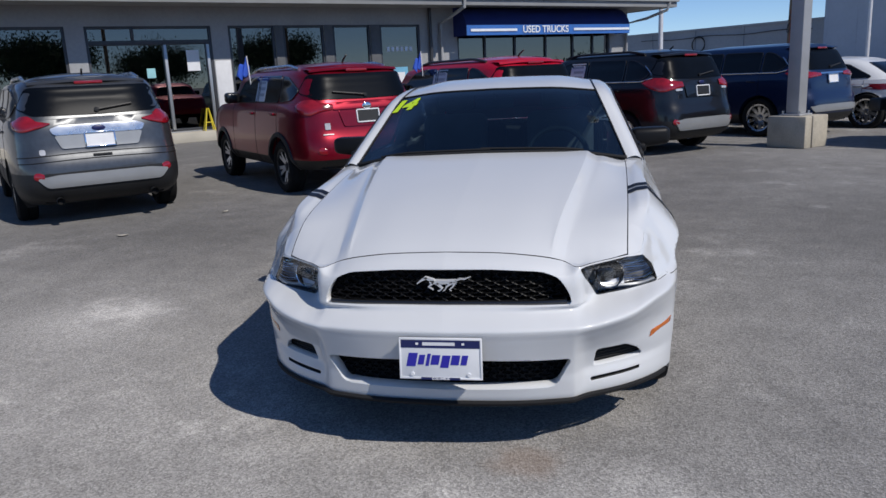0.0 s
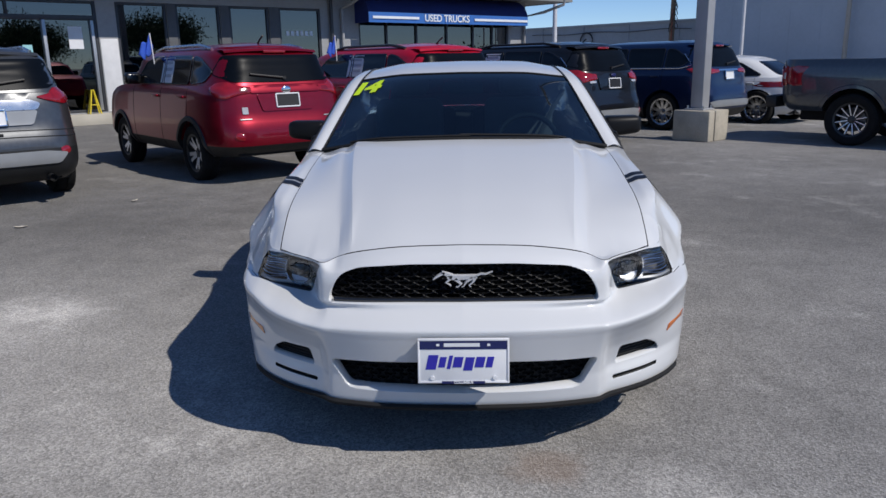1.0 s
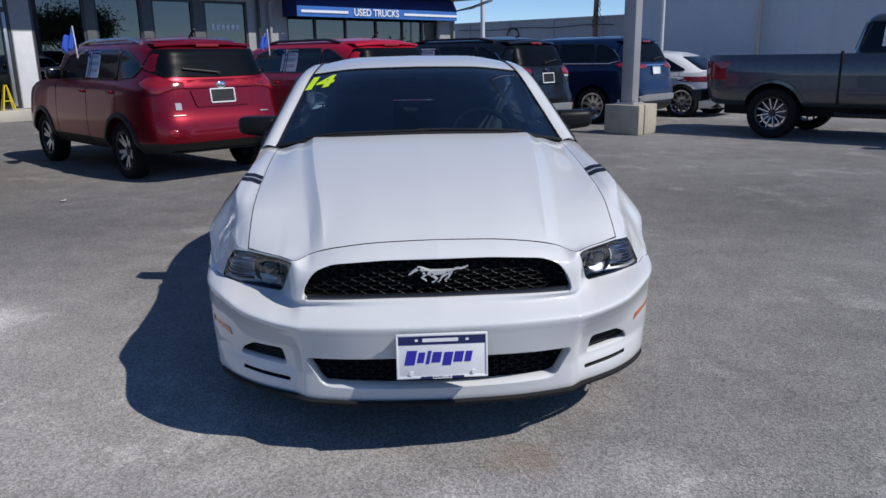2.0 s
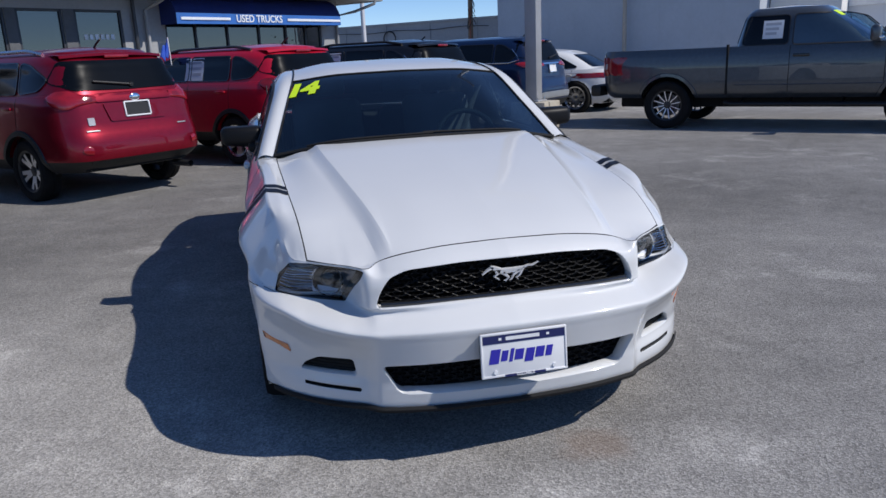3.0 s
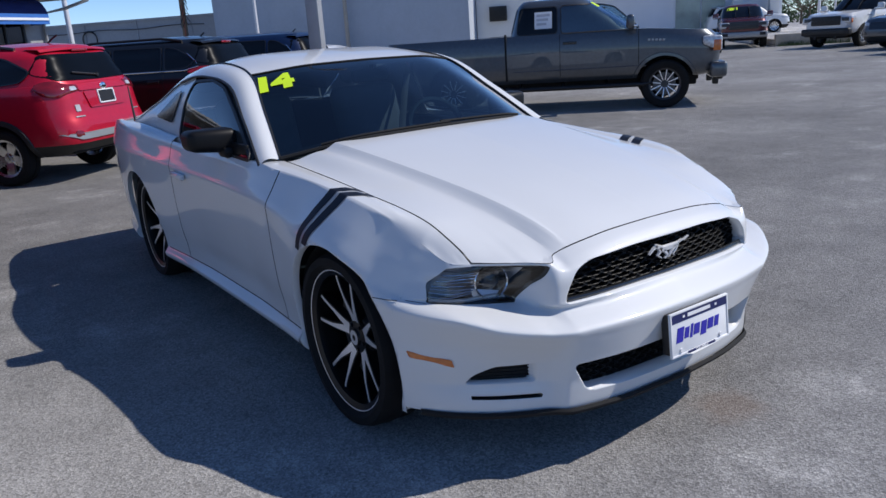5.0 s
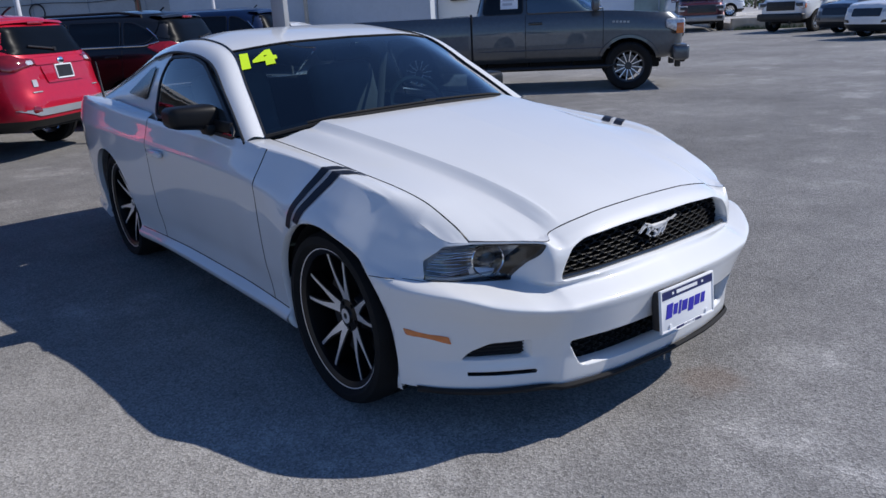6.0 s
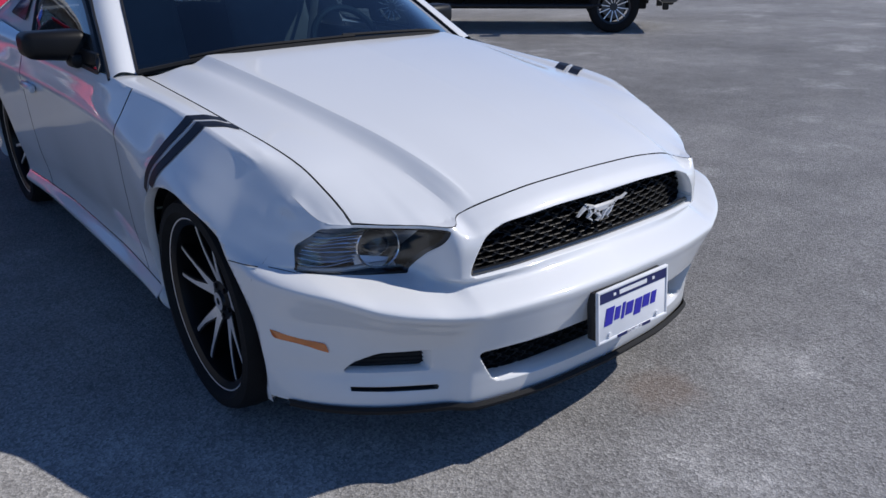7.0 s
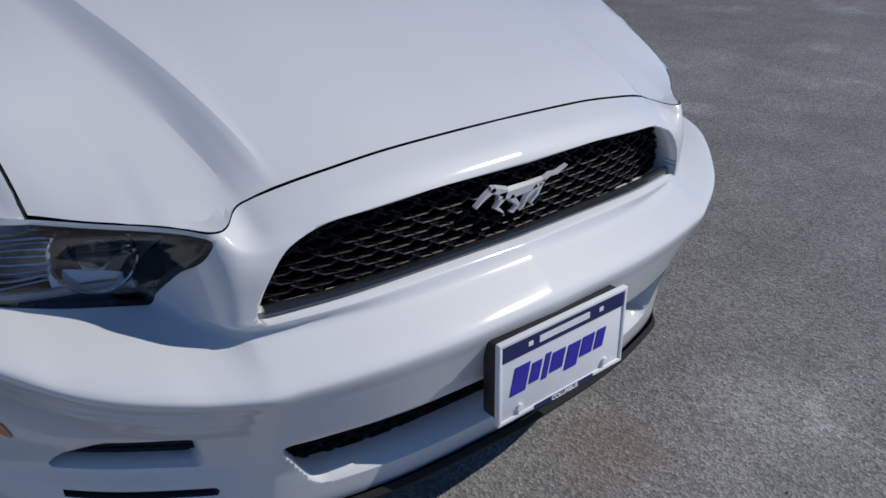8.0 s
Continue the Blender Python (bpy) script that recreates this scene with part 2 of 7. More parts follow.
def asphalt():
    m = bpy.data.materials.new("asphalt")
    m.use_nodes = True
    nt = m.node_tree
    N, K = nt.nodes, nt.links
    b = N["Principled BSDF"]
    co = N.new("ShaderNodeTexCoord")

    def tex(kind, scale, detail=4, rough=0.5):
        n = N.new(kind)
        n.inputs["Scale"].default_value = scale
        if kind == "ShaderNodeTexNoise":
            n.inputs["Detail"].default_value, n.inputs["Roughness"].default_value = detail, rough
        K.new(co.outputs["Object"], n.inputs["Vector"])
        return n

    def ramp(src, a, b_, lo, hi):
        n = N.new("ShaderNodeMapRange")
        for k, v in zip(("From Min", "From Max", "To Min", "To Max"), (a, b_, lo, hi)):
            n.inputs[k].default_value = v
        K.new(src, n.inputs["Value"])
        return n.outputs[0]

    def op(kind, a, c):
        n = N.new("ShaderNodeMath")
        n.operation = kind
        K.new(a, n.inputs[0])
        if isinstance(c, float):
            n.inputs[1].default_value = c
        else:
            K.new(c, n.inputs[1])
        return n.outputs[0]
    stones = tex("ShaderNodeTexVoronoi", 120.0)
    grit = tex("ShaderNodeTexNoise", 210.0, 3, 0.6)
    mid = tex("ShaderNodeTexNoise", 3.1, 8, 0.62)
    broad = tex("ShaderNodeTexNoise", 0.33, 5, 0.55)
    scuff = tex("ShaderNodeTexNoise", 0.9, 9, 0.7)
    v = ramp(stones.outputs["Color"], 0.1, 0.95, 0.64, 1.36)
    v = op("MULTIPLY", v, ramp(grit.outputs["Fac"], 0.3, 0.7, 0.70, 1.30))
    v = op("MULTIPLY", v, ramp(mid.outputs["Fac"], 0.3, 0.7, 0.84, 1.18))
    v = op("MULTIPLY", v, ramp(broad.outputs["Fac"], 0.35, 0.65, 0.82, 1.18))
    pale = ramp(scuff.outputs["Fac"], 0.56, 0.74, 0.0, 0.85)
    v = op("MULTIPLY", v, op("ADD", pale, 1.0))
    # the asphalt's colour gets darker with distance beyond the coupe's nose, unevenly
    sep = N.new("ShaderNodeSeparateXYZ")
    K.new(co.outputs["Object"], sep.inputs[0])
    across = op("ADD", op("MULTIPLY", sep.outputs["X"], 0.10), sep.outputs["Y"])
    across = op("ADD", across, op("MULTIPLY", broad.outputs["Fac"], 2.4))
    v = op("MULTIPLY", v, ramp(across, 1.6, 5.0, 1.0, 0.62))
    # asphalt colour darkened left of the coupe, partly to deepen its cast shadow
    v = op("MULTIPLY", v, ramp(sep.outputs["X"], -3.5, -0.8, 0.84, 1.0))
    # colour lifted towards the street, offsetting the rough shading's darkening at grazing angles
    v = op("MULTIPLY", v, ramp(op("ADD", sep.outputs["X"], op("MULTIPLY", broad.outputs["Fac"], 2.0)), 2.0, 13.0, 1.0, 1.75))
    sc = N.new("ShaderNodeVectorMath")
    sc.operation = "SCALE"
    sc.inputs[0].default_value = (0.305, 0.294, 0.281)
    K.new(v, sc.inputs["Scale"])
    def spot(x, y, r):
        d = N.new("ShaderNodeVectorMath")
        d.operation = "DISTANCE"
        K.new(co.outputs["Object"], d.inputs[0])
        d.inputs[1].default_value = (x, y, 0)
        return ramp(op("ADD", d.outputs["Value"], ramp(mid.outputs["Fac"], 0.3, 0.7, -0.45 * r, 0.45 * r)), 0.35 * r, r, 1.0, 0.0)
    worn = op("ADD", op("ADD", op("MULTIPLY", spot(0.74, -0.06, 0.22), 0.35), op("MULTIPLY", spot(-1.05, -0.75, 0.5), 0.30)), op("MULTIPLY", spot(-2.6, 1.7, 0.6), 0.35))
    lift = N.new("ShaderNodeVectorMath")
    lift.operation = "SCALE"
    K.new(sc.outputs[0], lift.inputs[0])
    K.new(op("ADD", worn, 1.0), lift.inputs["Scale"])
    rust = N.new("ShaderNodeMix")
    rust.data_type = "RGBA"
    K.new(op("MULTIPLY", spot(0.31, 0.10, 0.17), 0.24), rust.inputs["Factor"])
    K.new(lift.outputs[0], rust.inputs["A"])
    rust.inputs["B"].default_value = (0.30, 0.17, 0.09, 1)
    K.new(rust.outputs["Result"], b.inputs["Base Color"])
    K.new(ramp(mid.outputs["Fac"], 0.3, 0.7, 0.72, 0.9), b.inputs["Roughness"])
    bp = N.new("ShaderNodeBump")
    bp.inputs["Strength"].default_value, bp.inputs["Distance"].default_value = 0.56, 0.007
    K.new(op("ADD", stones.outputs["Distance"], grit.outputs["Fac"]), bp.inputs["Height"])
    K.new(bp.outputs[0], b.inputs["Normal"])
    b.inputs["Diffuse Roughness"].default_value = 0.7
    b.inputs["Specular IOR Level"].default_value = 0.22
    return m


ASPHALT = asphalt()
WHITE_PAINT = mat("white_car_paint", (0.66, 0.67, 0.68), 0.5, 0.0, vary=0.015, scale=1.3, coat=1.0, coat_rough=0.06, spec=0.35)
BLACK_GLOSS = mat("gloss_black_plastic", (0.012, 0.012, 0.013), 0.22, vary=0.1, scale=4, coat=0.5)
BLACK = mat("black_plastic", (0.011, 0.011, 0.012), 0.5, vary=0.15, scale=8, bump=0.15, bscale=300)
RUBBER = mat("tyre_rubber", (0.008, 0.008, 0.0085), 0.85, vary=0.25, scale=9, bump=0.2, bscale=160, spec=0.3)
DARK = mat("dark_inside", (0.008, 0.008, 0.009), 0.9, vary=0.1)
CHROME = mat("chrome", (0.82, 0.83, 0.85), 0.10, 1.0, rvary=0.04, vary=0.02)
ALLOY = mat("silver_alloy", (0.62, 0.63, 0.65), 0.28, 1.0, vary=0.04, fine=0.04, rvary=0.06)
MACHINED = mat("machined_alloy", (0.86, 0.86, 0.87), 0.42, 0.75, vary=0.03, fine=0.05, rvary=0.05)
TINT = glass("tinted_windscreen", (0.24, 0.36, 0.42), base=0.10)
SIDE_TINT = glass("tinted_side_glass", (0.46, 0.50, 0.51), base=0.09)
SCREEN_PALE = glass("pale_windscreen", (0.42, 0.50, 0.54), base=0.46)
DOOR_PALE = glass("pale_door_glass", (0.52, 0.62, 0.64), base=0.16)
REAR_TINT = glass("dark_rear_tint", (0.012, 0.014, 0.018))
CLEAR = glass("clear_lens", (0.93, 0.94, 0.95))
PRIVACY = mat("privacy_glass", (0.004, 0.005, 0.007), 0.11, vary=0.3, scale=1.0, spec=0.4)
REAR_GLASS = mat("dark_rear_glass", (0.004, 0.006, 0.010), 0.3, vary=0.3, scale=1.0, spec=0.04)
RED_LENS = mat("red_lens", (0.25, 0.007, 0.014), 0.12, vary=0.2, scale=12, coat=1.0)
DARK_RED_LENS = mat("dark_red_lens", (0.16, 0.006, 0.01), 0.12, vary=0.2, scale=12, coat=1.0)
CLEAR_LAMP = mat("pale_lamp_lens", (0.50, 0.52, 0.55), 0.22, 0.2, vary=0.3, scale=25, coat=1.0)
AMBER = mat("amber_lens", (0.56, 0.14, 0.016), 0.18, vary=0.15, scale=30, coat=1.0)
SKID = mat("silver_trim", (0.33, 0.34, 0.35), 0.42, 0.4, vary=0.06, scale=5)
CLAD = mat("grey_black_cladding", (0.014, 0.0143, 0.0155), 0.5, vary=0.12, scale=6, bump=0.2, bscale=250)
PAPER = mat("white_paper", (0.74, 0.75, 0.77), 0.7, vary=0.04, scale=10)
INK = mat("grey_print", (0.42, 0.43, 0.47), 0.7, vary=0.1)
PLATE_BLUE = mat("plate_blue", (0.015, 0.02, 0.10), 0.4, vary=0.06)
INK_BLUE = mat("blue_print", (0.03, 0.025, 0.36), 0.4, vary=0.05)
SEAT = mat("grey_cloth", (0.20, 0.205, 0.21), 0.9, vary=0.12, scale=7, bump=0.3, bscale=400)
DASH = mat("dark_dashboard", (0.034, 0.036, 0.039), 0.6, vary=0.1, bump=0.2, bscale=300)
GRILLE_BLACK = mat("satin_black_grille", (0.007, 0.007, 0.008), 0.45, vary=0.15, spec=0.22)
SATIN = mat("satin_chrome", (0.72, 0.73, 0.75), 0.32, 0.45, vary=0.05)
LAMP_BOWL = mat("lamp_bowl", (0.30, 0.305, 0.32), 0.32, 0.3, vary=0.35, scale=20)
LIME = mat("lime_decal", (0.62, 0.86, 0.02), 0.5, vary=0.03)
STRIPE = mat("black_stripe_vinyl", (0.010, 0.012, 0.020), 0.5, vary=0.1, spec=0.25)
STRIPE_GREY = mat("silver_stripe_vinyl", (0.45, 0.46, 0.48), 0.35, vary=0.05)

# ---------------------------------------------------------------- ground
bm = bmesh.new()
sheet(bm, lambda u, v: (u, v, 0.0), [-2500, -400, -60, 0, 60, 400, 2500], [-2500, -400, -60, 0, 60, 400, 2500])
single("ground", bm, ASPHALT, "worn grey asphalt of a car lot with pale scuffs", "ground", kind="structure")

WALL = mat("grey_render", (0.33, 0.335, 0.345), 0.85, vary=0.07, scale=0.8, fine=0.05, bump=0.25, bscale=90)
FRAME_DARK = mat("dark_window_frame", (0.05, 0.052, 0.058), 0.45, 0.2, vary=0.1, scale=4)
FRAME_ALU = mat("aluminium_frame", (0.42, 0.43, 0.44), 0.4, 0.7, vary=0.06)
SHOP_GLASS = glass("shop_glass", (0.05, 0.055, 0.06), base=0.12, mirror=(0.86, 0.86, 0.86))
STEP = mat("cream_step", (0.50, 0.46, 0.38), 0.85, vary=0.1, scale=2, bump=0.3, bscale=60)
EAVE = mat("pale_eave", (0.27, 0.275, 0.28), 0.7, vary=0.08, scale=2)
AWNING = mat("blue_canvas", (0.005, 0.018, 0.125), 0.75, vary=0.12, scale=2.0, fine=0.05, bump=0.3, bscale=240)
AWN_LIGHT = mat("mid_blue_canvas", (0.03, 0.14, 0.46), 0.75, vary=0.08, scale=2.0, bump=0.3, bscale=240)
SIGN_WHITE = mat("white_lettering", (0.74, 0.78, 0.84), 0.6, vary=0.04)
FAR_WALL = mat("blue_grey_cladding", (0.42, 0.46, 0.52), 0.75, vary=0.05, scale=0.35, fine=0.03, bump=0.2, bscale=20)
FAR_LOW = mat("grey_blockwork", (0.36, 0.37, 0.385), 0.85, vary=0.08, scale=0.5, fine=0.05, bump=0.3, bscale=20)
CONCRETE = mat("cast_concrete", (0.44, 0.40, 0.33), 0.9, vary=0.15, scale=3, fine=0.08, bump=0.5, bscale=70)
POLE = mat("grey_galvanised_pole", (0.40, 0.41, 0.43), 0.55, 0.3, vary=0.08, scale=3)
POLE_WHITE = mat("white_pole", (0.62, 0.63, 0.66), 0.5, 0.1, vary=0.06)
WOOD_POLE = mat("weathered_timber_pole", (0.20, 0.145, 0.10), 0.9, vary=0.2, scale=3, bump=0.6, bscale=40)
INTERIOR = mat("showroom_interior", (0.16, 0.155, 0.15), 0.9, vary=0.25, scale=0.6)

# ---------------------------------------------------------------- showroom
LOT = lot_pose(0, 0)
VW = 19.2
TOP = 3.08
openings = [(-0.30, 1.35, 0.55), (1.80, 5.00, 0.30), (5.48, 6.83, 0.55), (7.08, 8.37, 0.55), (8.65, 9.92, 0.55), (10.25, 11.71, 0.30), (13.15, 20.15, 0.55)]


def slab(bm, u0, u1, v0, v1, z0, z1, bevel=0.0, mi=0):
    box(bm, ((u0 + u1) / 2, (v0 + v1) / 2, (z0 + z1) / 2), (u1 - u0, v1 - v0, z1 - z0), bevel=bevel, mi=mi)


bm = bmesh.new()
edges_u = [-14.0] + [w for o in openings for w in o[:2]] + [21.1]
for a, b in zip(edges_u[0::2], edges_u[1::2]):
    slab(bm, a, b, VW, VW + 0.3, 0.0, TOP)
slab(bm, -14.0, 21.1, VW, VW + 0.3, TOP, 4.1)
for a, b, z in openings:
    slab(bm, a, b, VW, VW + 0.3, 0.0, z)
slab(bm, 20.8, 21.1, VW + 0.3, 34, 0, 4.1)
slab(bm, -14.0, -13.7, VW + 0.3, 34, 0, 4.1)
slab(bm, -14.0, 21.1, 34, 34.3, 0, 4.1)
single("wall_front", bm, WALL, "grey rendered front wall of the showroom", "wall", LOT, kind="structure")
bm = bmesh.new()
slab(bm, -13.7, 20.8, VW + 0.3, 34, 0.22, 0.30)
single("floor", bm, INTERIOR, "dim showroom floor behind the glass", "floor", LOT, kind="structure")
bm = bmesh.new()
slab(bm, -13.7, 20.8, VW + 0.3, 34, 3.5, 3.6)
single("ceiling", bm, INTERIOR, "dark showroom ceiling", "ceiling", LOT, kind="structure")
bm = bmesh.new()
slab(bm, -13.7, 20.8, 25.0, 25.15, 0.3, 3.5)
single("wall_inner", bm, INTERIOR, "dim inner wall of the showroom", "wall", LOT, kind="structure")
bm = bmesh.new()
slab(bm, -14.0, 21.1, 18.75, VW, 0, 0.27, bevel=0.015)
single("trim_step", bm, STEP, "cream concrete step along the showroom front", "step", LOT, kind="structure")

roof = thing("roof", "flat showroom roof with a deep grey eave", "roof", LOT, kind="structure")
bm = bmesh.new()
slab(bm, -15.0, 22.3, 17.95, 35, 3.58, 3.66)
part("soffit", bm, EAVE, roof)
bm = bmesh.new()
slab(bm, -15.0, 22.36, 17.88, 17.95, 3.55, 3.86, bevel=0.01)
slab(bm, 22.3, 22.37, 17.95, 35, 3.55, 3.86, bevel=0.01)
part("fascia", bm, EAVE, roof)
bm = bmesh.new()
slab(bm, -15.0, 22.4, 17.78, 17.875, 3.74, 3.86, bevel=0.02)
part("gutter", bm, WALL, roof)
bm = bmesh.new()
slab(bm, -15.0, 22.3, 17.95, 35, 3.86, 3.98)
part("roof_deck", bm, FAR_LOW, roof)
for name, pts in (("downpipe", [(12.55, 17.82, 3.74), (12.55, 17.85, 3.5), (12.50, 18.6, 3.25), (12.45, 19.08, 3.1), (12.45, 19.1, 0.2)]),
                  ("downpipe", [(12.05, 19.1, 3.6), (12.05, 19.1, 0.2)]),
                  ("downpipe", [(21.9, 17.82, 3.74), (21.85, 17.9, 3.45), (21.5, 18.6, 3.2), (20.95, 19.1, 3.05), (20.95, 19.1, 0.2)])):
    bm = bmesh.new()
    tube(bm, pts, 0.055, 10)
    part(name, bm, FRAME_DARK if name == "downpipe" and pts[0][0] < 12.2 else WALL, roof, "painted metal downpipe")


def window(name, label, u0, u1, z0, z1, verts=(), bars=(), alu=()):
    w = thing(name, label, "window", LOT, kind="structure")
    bm = bmesh.new()
    f = 0.07
    y0, y1 = VW + 0.02, VW + 0.14
    slab(bm, u0, u0 + f, y0, y1, z0, z1, 0.004)
    slab(bm, u1 - f, u1, y0, y1, z0, z1, 0.004)
    slab(bm, u0 + f, u1 - f, y0, y1, z0, z0 + f, 0.004)
    slab(bm, u0 + f, u1 - f, y0, y1, z1 - f, z1, 0.004)
    part("window_frame", bm, FRAME_DARK, w)
    for z in bars:
        bm = bmesh.new()
        slab(bm, u0 + f, u1 - f, y0 - 0.01, y1, z - 0.06, z + 0.06, 0.004)
        part("transom", bm, FRAME_DARK, w)
    for u, za, zb in verts:
        bm = bmesh.new()
        slab(bm, u - 0.035, u + 0.035, y0 - 0.005, y1, za, zb, 0.004)
        part("mullion", bm, FRAME_DARK, w)
    for u, za, zb in alu:
        bm = bmesh.new()
        slab(bm, u - 0.04, u + 0.04, y0 - 0.05, y1, za, zb, 0.006)
        part("door_stile", bm, FRAME_ALU, w, "aluminium door stile")
    cuts = [u0 + f] + sorted(x[0] for x in verts) + [u1 - f]
    for a, b in zip(cuts, cuts[1:]):
        bm = bmesh.new()
        slab(bm, a, b, VW + 0.07, VW + 0.08, z0 + f, z1 - f)
        part("pane", bm, SHOP_GLASS, w).visible_shadow = False
    return w


window("window_1", "dark shop window with thin metal frame", -0.30, 1.35, 0.55, TOP)
window("window_2", "dark glazed entrance with transom lights and aluminium stiles", 1.80, 5.00, 0.30, TOP, verts=((2.95, 2.72, TOP),), bars=(2.66,), alu=((3.72, 0.35, 2.6), (4.86, 0.35, 2.6)))
window("window_3", "dark shop window reflecting wires and sky", 5.48, 6.83, 0.55, TOP)
window("window_4", "dark shop window reflecting wires and sky", 7.08, 8.37, 0.55, TOP)
window("window_5", "dark shop window reflecting wires and sky", 8.65, 9.92, 0.55, TOP)
w6 = window("window_6", "dark glazed door with faint lettering and a pale blue poster", 10.25, 11.71, 0.30, TOP)
window("window_7", "row of dark windows under a blue awning", 13.15, 20.15, 0.55, TOP, verts=((14.3, 0.6, TOP), (15.6, 0.6, TOP), (17.0, 0.6, TOP), (18.3, 0.6, TOP), (19.3, 0.6, TOP)))
for u0, u1 in ((6.83, 7.08), (8.37, 8.65), (9.92, 10.25)):
    bm = bmesh.new()
    slab(bm, u0, u1, VW - 0.012, VW - 0.002, 0.3, TOP, 0.003)
    single("trim_pier", bm, mat("pier_grey", (0.10, 0.104, 0.112), 0.7, vary=0.1), "dark grey pier between shop windows", "pier", LOT, kind="structure")

# sunlit foot of the pier, put in as a white plate below the eave's shade
bm = bmesh.new()
slab(bm, 5.02, 5.46, VW - 0.014, VW - 0.003, 0.3, 2.15, 0.003)
single("trim_sunlit_pier", bm, mat("sunlit_pier_white", (0.66, 0.66, 0.67), 0.6, vary=0.05), "white plate standing in for the sunlit lower part of the pier by the entrance", "board", LOT, kind="structure")

# signs in the glass: plain bars for the unreadable and branded ones
bm = bmesh.new()
for i in range(6):
    slab(bm, 10.5 + i * 0.165, 10.6 + i * 0.165, VW + 0.055, VW + 0.066, 2.27, 2.41)
part("sign_bar", bm, SIGN_WHITE, w6, "white bars on the glass")
bm = bmesh.new()
slab(bm, 10.62, 11.22, VW + 0.05, VW + 0.062, 0.95, 1.78)
part("poster", bm, mat("pale_blue_poster", (0.16, 0.42, 0.60), 0.6, vary=0.1, scale=3), w6, "pale blue poster")
bm = bmesh.new()
slab(bm, 10.74, 11.10, VW + 0.044, VW + 0.049, 1.3, 1.62)
part("poster_patch", bm, PAPER, w6)
bm = bmesh.new()
slab(bm, 4.28, 4.62, VW + 0.05, VW + 0.06, 1.9, 2.45)
single("notice", bm, PAPER, "white paper notice taped inside the entrance glass", "notice", LOT)
bm = bmesh.new()
slab(bm, 3.2, 3.42, VW + 0.04, VW + 0.05, 1.75, 2.0)
single("sticker", bm, mat("pale_cyan_sticker", (0.30, 0.58, 0.62), 0.5, vary=0.1), "pale cyan sticker on the entrance glass", "sticker", LOT)
bm = bmesh.new()
for a, b in (((4.48, 18.95, 0.27), (4.60, 19.02, 0.88)), ((4.76, 18.95, 0.27), (4.64, 19.02, 0.88)), ((4.48, 19.14, 0.27), (4.60, 19.06, 0.88)), ((4.76, 19.14, 0.27), (4.64, 19.06, 0.88))):
    rod(bm, a, b, 0.017)
rod(bm, (4.53, 18.97, 0.5), (4.71, 18.97, 0.5), 0.012)
single("floor_sign", bm, mat("yellow_plastic", (0.72, 0.56, 0.03), 0.5, vary=0.06), "yellow folding floor sign by the entrance", "floor sign", LOT)

# ---------------------------------------------------------------- awning
AU0, AU1 = 13.0, 20.4
aw = thing("awning", "blue canvas awning with white stripes over the windows", "awning", LOT)
prof = [(19.18, 3.62), (18.85, 3.52), (18.60, 3.34), (18.46, 3.12), (18.42, 2.99)]
bm = bmesh.new()
sheet(bm, lambda u, k: (u, prof[k][0] + 0.012 * math.sin(u * 7.3) * (k in (1, 2)), prof[k][1]), spread(AU0, AU1, 60), range(5))
part("canopy", bm, AWNING, aw)
for u in (AU0, AU1):
    bm = bmesh.new()
    bm.faces.new([bm.verts.new((u, a, b)) for a, b in prof + [(18.42, 2.67), (19.18, 2.67)]])
    part("side_panel", bm, AWNING, aw)
bm = bmesh.new()
sheet(bm, lambda u, z: (u, 18.415 + 0.006 * math.sin(u * 9), z), spread(AU0, AU1, 60), [2.67, 2.78, 2.88, 2.99])
part("valance", bm, AWN_LIGHT, aw, "lighter blue valance")
for a, b in ((AU0 + 0.15, 15.05), (17.6, AU1 - 0.05)):
    bm = bmesh.new()
    slab(bm, a, b, 18.385, 18.402, 2.79, 2.87)
    part("stripe", bm, SIGN_WHITE, aw, "white stripe")
lettering("letters", "USED TRUCKS", 0.32, 0.004, SIGN_WHITE, aw, pose(16.32, 18.39, 2.835, 90, 0, 0), bold=0.006)
for u in spread(AU0 + 0.1, AU1 - 0.1, 5):
    bm = bmesh.new()
    tube(bm, [(u, a + 0.03, b - 0.02) for a, b in prof], 0.014, 6)
    part("rib", bm, FRAME_ALU, aw)

# ---------------------------------------------------------------- buildings beyond
bm = bmesh.new()
slab(bm, 44.6, 64, 25.2, 85, 0, 3.72)
slab(bm, 44.5, 44.75, 25.2, 85, 3.72, 3.85)
for v in spread(27, 83, 14):
    slab(bm, 44.54, 44.6, v - 0.06, v + 0.06, 0, 3.72)
single("long_low_building", bm, FAR_LOW, "long low grey blockwork building beyond the cars", "building", LOT)
bm = bmesh.new()
for i in range(3):
    rows = [(44.45 + 0.02 * i, 34.6 + 0.55 * math.cos(a), 2.75 + (0.5 + 0.03 * i) * math.sin(a)) for a in spread(0, 2 * math.pi, 28)]
    tube(bm, rows, 0.03, 6)
single("cable_coil", bm, BLACK, "black cable coil hung on the grey wall", "cable", LOT)
bm = bmesh.new()
tube(bm, [(44.48, v, 3.3 - 0.1 * math.sin((v - 28) * 0.55) ** 2) for v in spread(26, 40, 30)], 0.025, 6)
single("wall_cable", bm, BLACK, "slack black cable along the grey wall", "cable", LOT)
big = thing("warehouse", "tall windowless blue-grey clad building", "building", LOT)
bm = bmesh.new()
slab(bm, 44.4, 68, 8.4, 25.2, 0, 10.5)
part("wall", bm, FAR_WALL, big)
